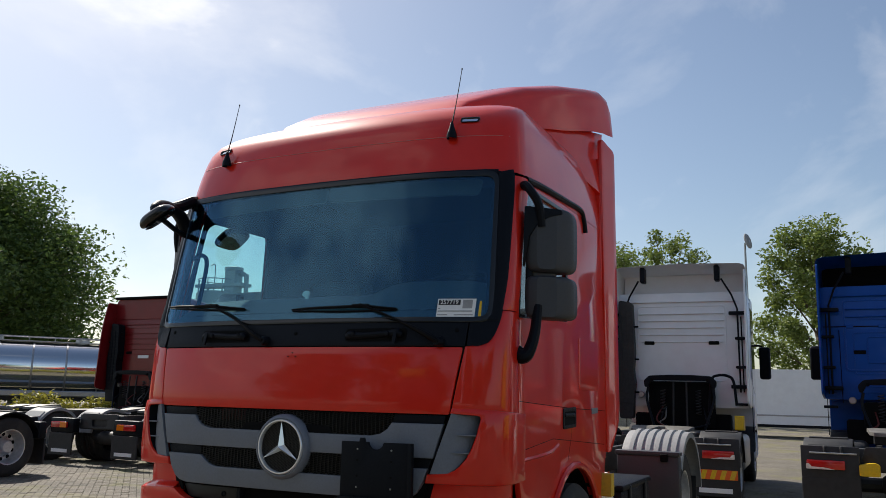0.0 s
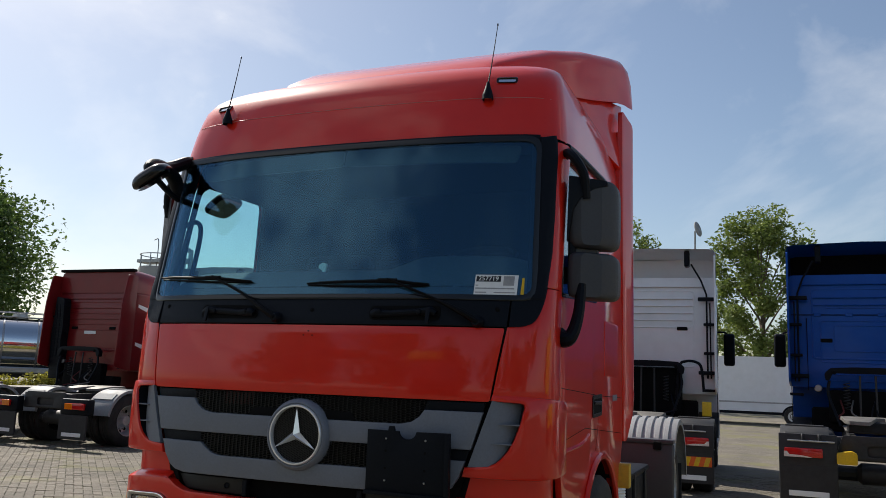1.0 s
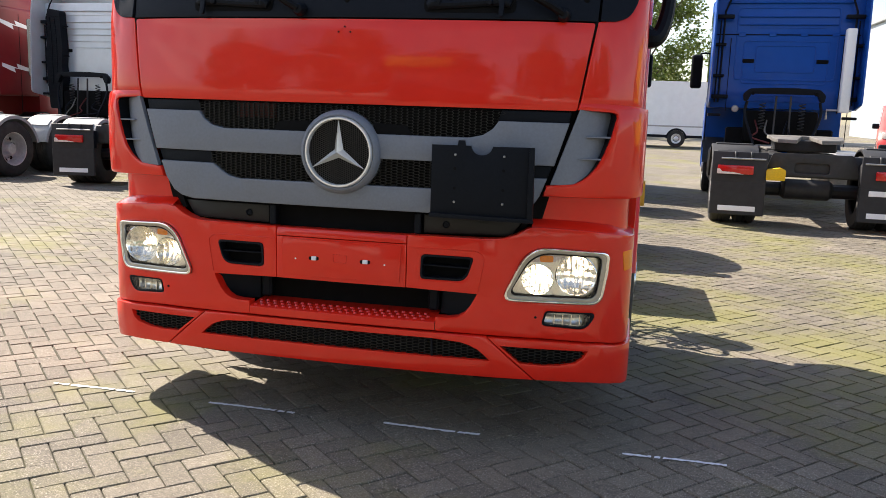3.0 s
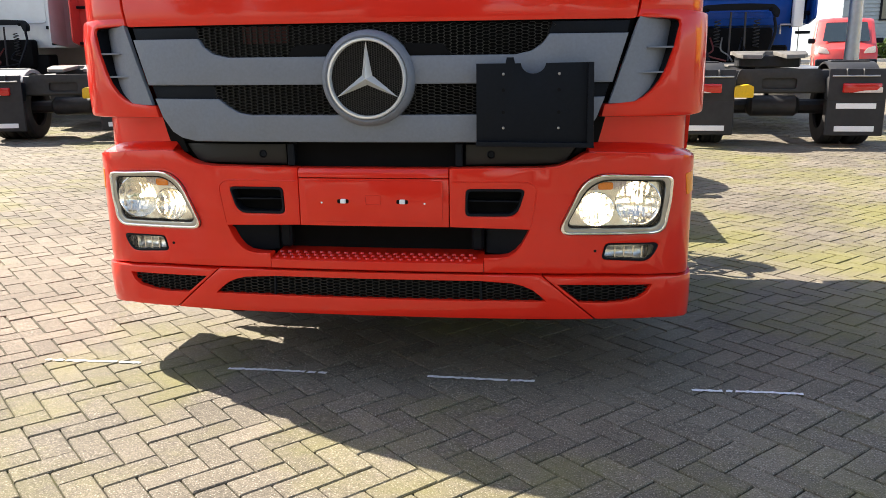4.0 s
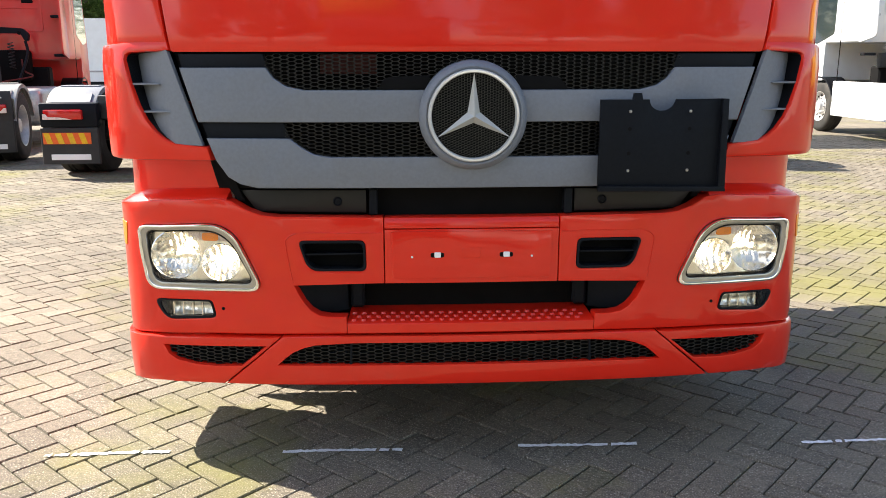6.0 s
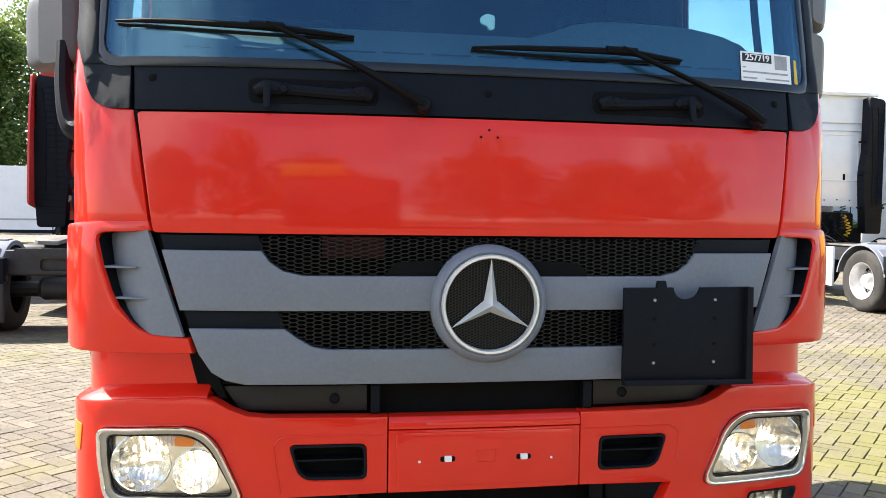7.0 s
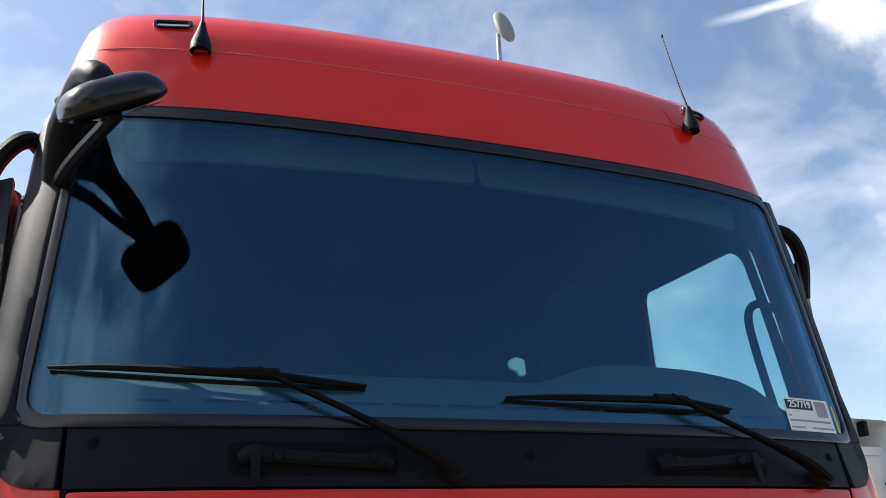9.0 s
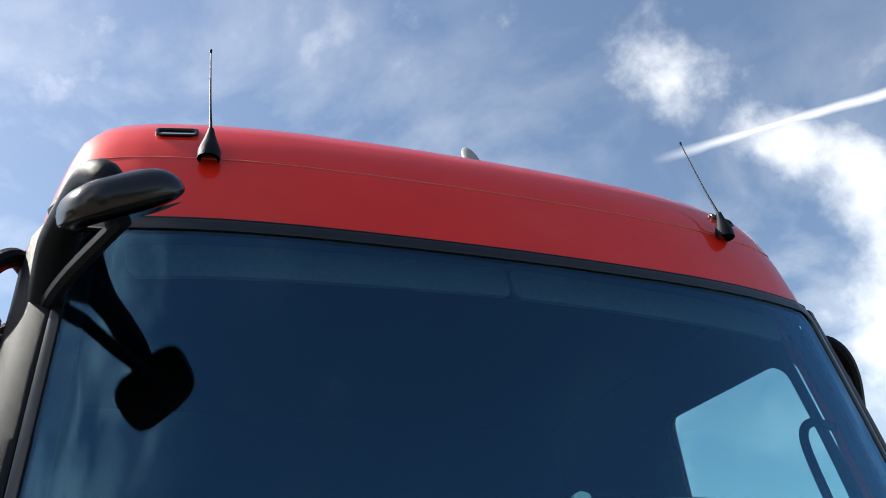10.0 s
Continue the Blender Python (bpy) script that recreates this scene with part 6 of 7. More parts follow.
    for k in range(4):
        x0 = rg.uniform(-0.5, 0.5)
        part("air_hose", tube([(x0, py - 0.26, 1.45), (x0 + rg.uniform(-0.1, 0.1), py - 0.45, 1.25), (x0 + rg.uniform(-0.2, 0.2), py - 0.5, 1.15), (x0 * 0.5, py - 0.8, 1.06)], 0.015, 6), (BLACK, STUD, BLACK, GREASE)[k], gear)
    part("work_lamp", lathe([(0, -0.04), (0.055, -0.035), (0.065, 0.0), (0.05, 0.06), (0, 0.07)], "y", 18, (-0.78, py - 0.10, 1.42 + gz * 0.8)), STEEL, t)
    if stack is not None:
        sx = stack * 1.0
        sw, zt = stack_wide, stack_top or tall - 0.70
        st = part("air_intake", sheet(rounded([(sx - 0.14 * sw, 1.2), (sx + 0.13 * sw, 1.2), (sx + 0.14 * sw, 1.62), (sx + 0.175 * sw, 1.9), (sx + 0.14 * sw, 2.15), (sx + 0.17 * sw, 2.5), (sx + 0.13 * sw, zt - 0.05), (sx - 0.13 * sw, zt), (sx - 0.14 * sw, 2.8), (sx - 0.19 * sw, 2.4), (sx - 0.17 * sw, 1.9)], 0.06), [], lambda a, d, z: (a, py - 0.24 + d, z), 0.22, 0.02), dark, t, "tall black air intake duct")
        for k in (-0.05, 0.05):
            part("intake_rib", tube([(sx + (k - 0.03) * sw, py - 0.245, zt - 0.2), (sx + k * sw, py - 0.245, 2.7), (sx + k * sw, py - 0.245, 1.75)], 0.010, 6), dark, st)
        for k in range(int((zt - 1.5) / 0.09)):
            part("intake_rib", cube(sx - 0.13 * sw, sx + 0.13 * sw, py - 0.246, py - 0.22, 1.42 + 0.09 * k, 1.435 + 0.09 * k, 0.003), dark, st)
        for zz in (1.7, 2.35, 3.0):
            part("duct_clip", cube(sx - 0.24 * sw, sx + 0.24 * sw, py - 0.16, py - 0.10, zz, zz + 0.035, 0.01), BLACK, st)
    # roof deflector
    if deflector == "shell":
        rows = []
        for k in range(9):
            q = k / 8
            w, zt, yy = 1.26 - 0.06 * q, tall - 0.02 - 0.50 * q ** 1.6, py - 0.20 + 1.9 * q
            rows.append([(-w, yy, tall - 0.62), (-w, yy, zt - 0.10), (-w + 0.03, yy, zt - 0.03), (-w + 0.12, yy, zt), (0, yy, zt + 0.03), (w - 0.12, yy, zt), (w - 0.03, yy, zt - 0.03), (w, yy, zt - 0.10), (w, yy, tall - 0.62)])
        part("roof_deflector", grid_skin(rows), paint, t, "open-backed roof deflector", 45)
        # on the blue truck the deflector's inner shade is painted near-black
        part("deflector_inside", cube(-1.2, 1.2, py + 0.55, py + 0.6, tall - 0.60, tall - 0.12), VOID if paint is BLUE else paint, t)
        for s in (-1, 1):
            part("deflector_bracket", cube(s * 0.72 - 0.05, s * 0.72 + 0.05, py - 0.14, py + 0.1, tall - 0.34, tall - 0.03, 0.02), BLACK, t)
    else:
        rows = []
        for k in range(9):
            q = k / 8
            w, zt, yy = 1.24 - 0.05 * q, tall - 0.25 * q ** 2, py + 1.9 * q
            rows.append([(-w, yy, tall - 0.58), (-w, yy, zt - 0.22), (-w + 0.06, yy, zt - 0.08), (-w + 0.2, yy, zt), (0, yy, zt + 0.03), (w - 0.2, yy, zt), (w - 0.06, yy, zt - 0.08), (w, yy, zt - 0.22), (w, yy, tall - 0.58)])
        rf = part("high_roof", grid_skin(rows), paint, t, "moulded high roof", 45)
        cap = bmesh.new()
        cap.faces.new([cap.verts.new(p) for p in rows[0]])
        part("roof_back", cap, paint, rf)
        part("roof_lip", cube(-1.2, 1.2, py - 0.10, py + 0.06, tall - 0.05, tall + 0.02, 0.02, 2), VOID if paint is not WHITE else paint, rf)
    for s in mirrors or ():
        ma = part("mirror_arm", tube([(s * 1.2, py + 1.75, 2.75), (s * 1.40, py + 1.72, 2.74), (s * 1.47, py + 1.70, 2.6)], 0.02, 6), BLACK, t)
        part("mirror_housing", cube(*sorted((s * 1.36, s * 1.58)), py + 1.60, py + 1.76, 2.05, 2.72, 0.05, 3), BLACK, ma)
        part("mirror_face", cube(*sorted((s * 1.39, s * 1.55)), py + 1.592, py + 1.602, 2.1, 2.67, 0.004), WIPER, ma)
    if panel_bar:
        part("panel_mark", cube(-0.28, 0.10, py - 0.012, py - 0.002, 2.35, 2.43, 0.004), PAPER, cab, "pale lettering bar")
    if side_stripe:
        for zz in (3.0, 2.05):
            part("side_graphic", sheet([(py + 0.15, zz + 0.12), (py + 0.64, zz + 0.02), (py + 0.60, zz + 0.12), (py + 1.2, zz), (py + 1.2, zz - 0.06), (py + 0.52, zz + 0.02), (py + 0.56, zz - 0.08), (py + 0.15, zz + 0.04)], [], lambda a, d, z: (1.250 - d, a, z), 0.008), PAPER, t, "pale zigzag graphic")
    if pressed:
        lines = ([(-0.5, 2.30), (0.5, 2.30), (0.5, 2.78), (-0.5, 2.78)], [(-0.72, 2.10), (0.72, 2.10), (0.72, 2.86), (-0.72, 2.86)], [(-0.62, 1.78), (0.62, 1.78), (0.62, 1.90), (-0.62, 1.90)], [(-0.62, 3.08), (0.62, 3.08), (0.62, 3.16), (-0.62, 3.16)])
        for o in lines:
            ii = [(a * 0.972, z + (0.016 if k < 2 else -0.016)) for k, (a, z) in enumerate(o)]
            part("pressed_panel", sheet(rounded(o, 0.05), [rounded(ii, 0.045)], lambda a, d, z: (a, py - 0.011 + d + 0.03 * max(0, z - 2.4), z), 0.02, 0.005), paint, cab)
        for s in (-1, 1):
            part("panel_seam", cube(s * 0.94 - 0.006, s * 0.94 + 0.006, py - 0.004, py + 0.03, 1.6, 2.9), VOID, cab)
        part("panel_seam", cube(-1.2, 1.2, py + 0.008, py + 0.04, 2.955, 2.972), VOID, cab)
        for k in range(4):
            part("seam_tab", cube(-0.82 + 0.52 * k, -0.70 + 0.52 * k, py + 0.002, py + 0.03, 2.93, 3.0, 0.008), paint, cab)
    # bowed dark crossbeam with buffers behind the cab
    if beam:
        cross = part("cab_beam", sheet(rounded([(-0.66, 1.50), (-0.60, 1.50), (-0.54, 1.63), (0.54, 1.63), (0.60, 1.50), (0.66, 1.50), (0.68, 1.62), (0.58, 1.72), (0.2, 1.74), (-0.2, 1.74), (-0.58, 1.72), (-0.68, 1.62)], 0.04), [], lambda a, d, z: (a, py - 0.42 + d, z + gz), 0.12, 0.015), BLACK, t, "dark cab crossbeam")
        for s in (-1, 1):
            part("beam_leg", tube([(s * 0.60, py - 0.36, 1.5 + gz), (s * 0.62, py - 0.40, 1.25 + gz), (s * 0.45, py - 0.55, 1.02)], 0.026, 8), BLACK, cross)
            part("damper", tube([(s * 0.12, py - 0.36, 1.6 + gz), (s * 0.13, py - 0.42, 1.05)], 0.018, 8, None, False), FRAME, cross)
            part("bracket", lathe([(0, -0.02), (0.03, -0.02), (0.035, 0.02)], "y", 12, (s * 0.52, py - 0.42, 1.64 + gz)), VOID, cross)
    if pipes:
        for s in (-1, 1):
            part("brace_pipe", tube([(s * 0.80, py - 0.10, tall - 0.30), (s * 0.98, py - 0.12, tall - 0.62), (s * 1.08, py - 0.12, tall - 0.90), (s * 1.09, py - 0.10, 1.75)], 0.018, 6, None, False), BLACK, t, "thin black brace pipe")
            part("brace_pipe", tube([(s * 1.14, py - 0.10, tall - 1.05), (s * 1.15, py - 0.10, 1.75)], 0.014, 6, None, False), BLACK, t)
            for zz in (tall - 1.02, 1.82):
                part("pipe_clamp", cube(*sorted((s * 0.92, s * 1.22)), py - 0.15, py - 0.02, zz, zz + 0.07, 0.015, 2), BLACK, t)
    if hoop:
        part("grab_hoop", tube([(0.52, py - 0.30, 1.35), (0.58, py - 0.32, 1.95), (0.70, py - 0.32, 2.06), (0.88, py - 0.32, 2.05), (0.98, py - 0.32, 1.94), (1.02, py - 0.30, 1.50)], 0.026, 8), BLACK, t, "black tubular grab hoop")
    if exhaust:
        ex = part("exhaust_pipe", cube(0.92, 1.08, py - 0.34, py - 0.14, 1.62, 3.05, 0.02, 2), PAPER, t, "pale exhaust heat shield")
        part("shield_bracket", tube([(0.74, py - 0.2, 1.5), (0.74, py - 0.2, 1.66), (1.14, py - 0.2, 1.66)], 0.02, 6, None, False), STEEL, ex)
    if beacon:
        part("beacon", cube(-0.30, 0.0, py + 0.08, py + 0.25, tall + 0.0, tall + 0.15, 0.02, 2), AMBER, t, "amber roof beacon")
    if digits:
        for k, m in enumerate((YELLOW, RED_LENS, BLACK, YELLOW)):
            coil = [(-0.55 + 0.32 * k + 0.045 * math.cos(a) + 0.06 * math.sin(a / 9), py - 0.30 + 0.045 * math.sin(a), 1.15 + 0.42 * a / 40) for a in [40 * q / 60 for q in range(61)]]
            part("coiled_hose", tube(coil, 0.010, 5, None, False), m, t, "coiled air hose")
        for k in range(3):
            part("valve_box", cube(-0.95 + 0.62 * k, -0.72 + 0.62 * k, py - 0.22, py - 0.05, 1.28 + 0.09 * (k % 2), 1.55 + 0.05 * k, 0.02, 2), (FRAME, STEEL, FRAME)[k], t, "small valve box")
        for zz, s0 in ((2.32, -0.02), (2.32, 0.72)):
            part("vent_slot", cube(s0 - 0.03 - 0.18, s0 + 0.03 - 0.18, py - 0.012, py + 0.03, zz - 0.07, zz + 0.07, 0.02, 2), VOID, cab)
        for zz in (3.32, 2.50):
            part("panel_seam", cube(-1.2, -0.95, py - 0.02, py + 0.03, zz, zz + 0.06, 0.01), BLACK, cab)
        for k in range(8):
            part("rivet", lathe([(0, -0.008), (0.014, -0.006), (0.014, 0.004)], "y", 8, (-1.0 + 0.28 * k, py - 0.004, 1.86 + 0.01 * (k % 2))), VOID, cab)
        for k, txt in enumerate(("90", "80", "60")):
            bm = lettering(txt, 0.20, 0.002)
            bmesh.ops.transform(bm, matrix=Matrix.Translation((-0.74 + 0.03 * k, py + 0.008, 3.13 - 0.215 * k)) @ Matrix.Diagonal((0.8, 1, 1, 1)), verts=bm.verts)
            part("speed_digits", bm, PRINT_BLACK, cab, "black speed digits")
    return t


tractor("dark red tractor unit with black rear gear on paving", -13.75, 8.2, DARK_RED, 3.98, False, LIGHT_GREY, 4.3, "high", -0.95, False, panel_bar=True, side_stripe=True, lamp="amber")
tractor("silver tandem-axle tractor unit with pale mudguards", -10.85, 8.35, SILVER, 4.1, True, LIGHT_GREY, 5.0, "shell", -0.80, False, turn=-1.5, overhang=1.12, lamp="amber", stack_wide=1.2, pipes=True)
tractor("red tractor unit with yellow wheel chock", -6.85, 8.75, RED_FAR, 3.9, False, LIGHT_GREY, 4.6, "shell", None, -1, turn=11, tall_flap=True)
tractor("red tractor unit with hazard-striped rear flaps", -3.40, 7.6, RED_FAR, 3.65, False, GREY, 3.5, "high", -0.98, False, flap_bars=1, hazard=True, stack_wide=1.5, stack_top=3.5)
tractor("white tractor unit with roof deflector", 0.17, 9.2, WHITE, 4.25, False, FRAME, 3.7, "shell", -1.05, False, turn=2, mirrors=(1,), side_chock=True, hazard=True, trim=FRAME, gear_z=0.32, vent_z=2.70, tall_flap=True, pipes=True, hoop=True, block=True)
tractor("blue tractor unit with black mudguards", 3.58, 8.2, BLUE, 4.25, False, FRAME, 4.45, "shell", None, True, turn=-3, mirrors=(-1,), pressed=True, exhaust=True, trim=FRAME, flap_bars=2, tall_flap=True, plate_z=1.24, pipes=True, wall_z=1.66)
tractor("white tractor unit with side skirts and speed digits", 9.5, 8.75, WHITE, 3.98, False, GREY, 3.75, "high", 1.05, False, skirts=True, digits=True, flap_bars=0, stack_wide=1.25, stack_top=3.9, beacon=True, wall_z=1.74, beam=False)
tractor("white tractor unit with high roof deflector", 12.9, 8.2, WHITE, 4.1, False, LIGHT_GREY, 3.8, "shell", -1.0, False, stack_top=3.1)
tractor("dark tractor unit facing the other way", -11.4, 6.75, DARK_RED, 3.6, False, BLACK, 4.2, "high", None, False, turn=180)


# ---- ground ----
def rise(x, y):
    """The yard lies level round the trucks and climbs gently beyond them."""
    return 0.012 * max(0.0, min(y, 70.0) - 13.0)


def paving_material(name, random_from):
    m = bpy.data.materials.new(name)
    m.use_nodes = True
    n, l = m.node_tree.nodes, m.node_tree.links
    b = n["Principled BSDF"]
    geo = n.new("ShaderNodeNewGeometry")
    if random_from == "island":
        rnd = geo.outputs["Random Per Island"]
    elif random_from == "object":
        rnd = n.new("ShaderNodeObjectInfo").outputs["Random"]
    else:
        br = n.new("ShaderNodeTexBrick")
        br.inputs["Scale"].default_value = 1.0
        br.inputs["Brick Width"].default_value, br.inputs["Row Height"].default_value = 0.21, 0.105
        br.inputs["Mortar Size"].default_value = 0.006
        br.inputs["Color1"].default_value, br.inputs["Color2"].default_value, br.inputs["Mortar"].default_value = (0.2, 0.2, 0.2, 1), (0.8, 0.8, 0.8, 1), (0, 0, 0, 1)
        l.new(geo.outputs["Position"], br.inputs["Vector"])
        rnd = br.outputs["Color"]
    ramp = n.new("ShaderNodeValToRGB")
    els = ramp.color_ramp.elements
    els[0].color, els[1].color = (0.120, 0.103, 0.079, 1), (0.176, 0.151, 0.116, 1)
    mid = els.new(0.5)
    mid.color = (0.147, 0.126, 0.096, 1)
    l.new(rnd, ramp.inputs["Fac"])
    speck = n.new("ShaderNodeTexNoise")
    speck.inputs["Scale"].default_value, speck.inputs["Detail"].default_value = 170.0, 5.0
    l.new(geo.outputs["Position"], speck.inputs["Vector"])
    sr = n.new("ShaderNodeMapRange")
    sr.inputs["From Min"].default_value, sr.inputs["From Max"].default_value = 0.3, 0.7
    sr.inputs["To Min"].default_value, sr.inputs["To Max"].default_value = 0.48, 1.52
    l.new(speck.outputs["Fac"], sr.inputs["Value"])
    stain = n.new("ShaderNodeTexNoise")
    stain.inputs["Scale"].default_value, stain.inputs["Detail"].default_value, stain.inputs["Roughness"].default_value = 0.9, 8.0, 0.6
    l.new(geo.outputs["Position"], stain.inputs["Vector"])
    st = n.new("ShaderNodeMapRange")
    st.inputs["From Min"].default_value, st.inputs["From Max"].default_value = 0.35, 0.65
    st.inputs["To Min"].default_value, st.inputs["To Max"].default_value = 0.66, 1.14
    l.new(stain.outputs["Fac"], st.inputs["Value"])
    grit = n.new("ShaderNodeTexNoise")
    grit.inputs["Scale"].default_value, grit.inputs["Detail"].default_value, grit.inputs["Roughness"].default_value = 42.0, 6.0, 0.7
    l.new(geo.outputs["Position"], grit.inputs["Vector"])
    gr = n.new("ShaderNodeMapRange")
    gr.inputs["From Min"].default_value, gr.inputs["From Max"].default_value = 0.3, 0.7
    gr.inputs["To Min"].default_value, gr.inputs["To Max"].default_value = 0.70, 1.30
    l.new(grit.outputs["Fac"], gr.inputs["Value"])
    both = n.new("ShaderNodeMath")
    both.operation = "MULTIPLY"
    l.new(sr.outputs["Result"], both.inputs[0])
    l.new(gr.outputs["Result"], both.inputs[1])
    mul = n.new("ShaderNodeMath")
    mul.operation = "MULTIPLY"
    l.new(both.outputs["Value"], mul.inputs[0])
    l.new(st.outputs["Result"], mul.inputs[1])
    tone = n.new("ShaderNodeVectorMath")
    tone.operation = "SCALE"
    l.new(ramp.outputs["Color"], tone.inputs[0])
    l.new(mul.outputs["Value"], tone.inputs["Scale"])
    stone = n.new("ShaderNodeMapRange")
    stone.inputs["From Min"].default_value, stone.inputs["From Max"].default_value, stone.inputs["To Max"].default_value = 0.60, 0.66, 0.75
    l.new(speck.outputs["Fac"], stone.inputs["Value"])
    pale = n.new("ShaderNodeMixRGB")
    pale.inputs["Color2"].default_value = (0.44, 0.40, 0.34, 1)
    l.new(stone.outputs["Result"], pale.inputs["Fac"])
    l.new(tone.outputs["Vector"], pale.inputs["Color1"])
    moss = n.new("ShaderNodeTexNoise")
    moss.inputs["Scale"].default_value, moss.inputs["Detail"].default_value, moss.inputs["Roughness"].default_value = 0.55, 10.0, 0.68
    shift = n.new("ShaderNodeVectorMath")
    shift.inputs[1].default_value = (7.3, 2.1, 0)
    l.new(geo.outputs["Position"], shift.inputs[0])
    l.new(shift.outputs["Vector"], moss.inputs["Vector"])
    mr = n.new("ShaderNodeMapRange")
    mr.inputs["From Min"].default_value, mr.inputs["From Max"].default_value = 0.50, 0.66
    mr.inputs["To Max"].default_value = 0.66
    mx = n.new("ShaderNodeMixRGB")
    mx.inputs["Color2"].default_value = (0.165, 0.160, 0.032, 1)
    # moss grows thickest in a damp hollow beside the truck
    far = n.new("ShaderNodeVectorMath")
    far.operation = "DISTANCE"
    far.inputs[1].default_value = (3.6, 3.6, 0)
    l.new(geo.outputs["Position"], far.inputs[0])
    damp = n.new("ShaderNodeMapRange")
    damp.inputs["From Min"].default_value, damp.inputs["From Max"].default_value = 0.5, 3.6
    damp.inputs["To Min"].default_value, damp.inputs["To Max"].default_value = 0.14, 0.0
    l.new(far.outputs["Value"], damp.inputs["Value"])
    more = n.new("ShaderNodeMath")
    l.new(moss.outputs["Fac"], more.inputs[0])
    l.new(damp.outputs["Result"], more.inputs[1])
    l.new(more.outputs["Value"], mr.inputs["Value"])
    l.new(mr.outputs["Result"], mx.inputs["Fac"])
    l.new(pale.outputs["Color"], mx.inputs["Color1"])
    l.new(mx.outputs["Color"], b.inputs["Base Color"])
    b.inputs["Roughness"].default_value = 0.85
    bp = n.new("ShaderNodeBump")
    bp.inputs["Strength"].default_value, bp.inputs["Distance"].default_value = 0.7, 0.006
    l.new(grit.outputs["Fac"], bp.inputs["Height"])
    l.new(bp.outputs["Normal"], b.inputs["Normal"])
    return m


BRICK_STUFF = paving_material("paving_brick", "island")
BRICK_ONE = paving_material("paving_brick_single", "object")
YARD = paving_material("yard_paving", "pattern")
JOINT = material("joint_soil", (0.024, 0.022, 0.012), 0.95, vary=0.35, grain=30, bump=0.5, dirt=0.6, dirt_colour=(0.11, 0.115, 0.03))

gx = [-900, -300, -120, -60, -40, -28, 22, 40, 60, 120, 300, 900]
gy = [-900, -300, -100, -40, -14, 13.0, 20, 24.01, 40, 70, 120, 300, 900]
bm = bmesh.new()
vs = [[bm.verts.new((x, y, rise(x, y) - 0.014)) for x in gx] for y in gy]
for j in range(len(gy) - 1):
    for i in range(len(gx) - 1):
        bm.faces.new((vs[j][i], vs[j][i + 1], vs[j + 1][i + 1], vs[j + 1][i]))
ground = part("ground", bm, YARD)
tagged(ground, "wide brick-paved truck yard", "ground", kind="structure")
bm = bmesh.new()
bm.faces.new([bm.verts.new((x, y, rise(x, y) - 0.0105)) for x, y in ((-19.45, -10.95), (14.45, -10.95), (14.45, 12.9), (-19.45, 12.9))])
joint = part("paving_bed", bm, JOINT)
tagged(joint, "dark soil and moss in the paving joints", "ground", kind="structure")

# herringbone bricks: places of all pieces over the near yard
BL, BW, GAP, ANG = 0.215, 0.1075, 0.0052, radians(45.5)
ca, sa = math.cos(ANG), math.sin(ANG)
NEAR = (-1.75, 1.75, -1.55, 0.30)
pieces = []
for a in range(-310, 311):
    for b in range(-310, 311):
        # cell (a, b): a lying piece starts where (a + b) mod 4 is 0, an upright one where it is 2
        q = (a + b) % 4
        if q == 0:
            cu, cv, ang = (a + 1.391) * BW, (b + 0.296) * BW, 0
        elif q == 2:
            cu, cv, ang = (a + 0.891) * BW, (b + 0.796) * BW, 1
        else:
            continue
        x, y = cu * ca - cv * sa, cu * sa + cv * ca
        if -19.5 < x < 14.5 and -11.0 < y < 12.95:
            pieces.append((x, y, ang))
rp = random.Random(11)
verts, faces, singles = [], [], []
for x, y, ang in pieces:
    if NEAR[0] < x < NEAR[1] and NEAR[2] < y < NEAR[3] and len(singles) < 300:
        singles.append((x, y, ang))
        continue
    hl, hw = (BL - GAP) / 2, (BW - GAP) / 2
    t = ANG + (math.pi / 2 if ang else 0) + rp.gauss(0, 0.006)
    c, s = math.cos(t), math.sin(t)
    dz, tx, ty = rp.gauss(0, 0.0012), rp.gauss(0, 0.006), rp.gauss(0, 0.004)
    k = len(verts)
    for sx, sy in ((-1, -1), (1, -1), (1, 1), (-1, 1)):
        px, py = sx * (hl - 0.003), sy * (hw - 0.003)
        verts.append((x + px * c - py * s, y + px * s + py * c, dz + px * tx + py * ty))
    for sx, sy in ((-1, -1), (1, -1), (1, 1), (-1, 1)):
        px, py = sx * hl, sy * hw
        verts.append((x + px * c - py * s, y + px * s + py * c, -0.010))
    faces.append((k, k + 1, k + 2, k + 3))
    for q in range(4):
        faces.append((k + q, k + 4 + q, k + 4 + (q + 1) % 4, k + (q + 1) % 4))
me = bpy.data.meshes.new("paving_bricks")
me.from_pydata(verts, [], faces)
me.materials.append(BRICK_STUFF)
bricks = tagged(new("paving_bricks", me), "worn beige clay paving bricks laid in herringbone", "paving", kind="stuff")


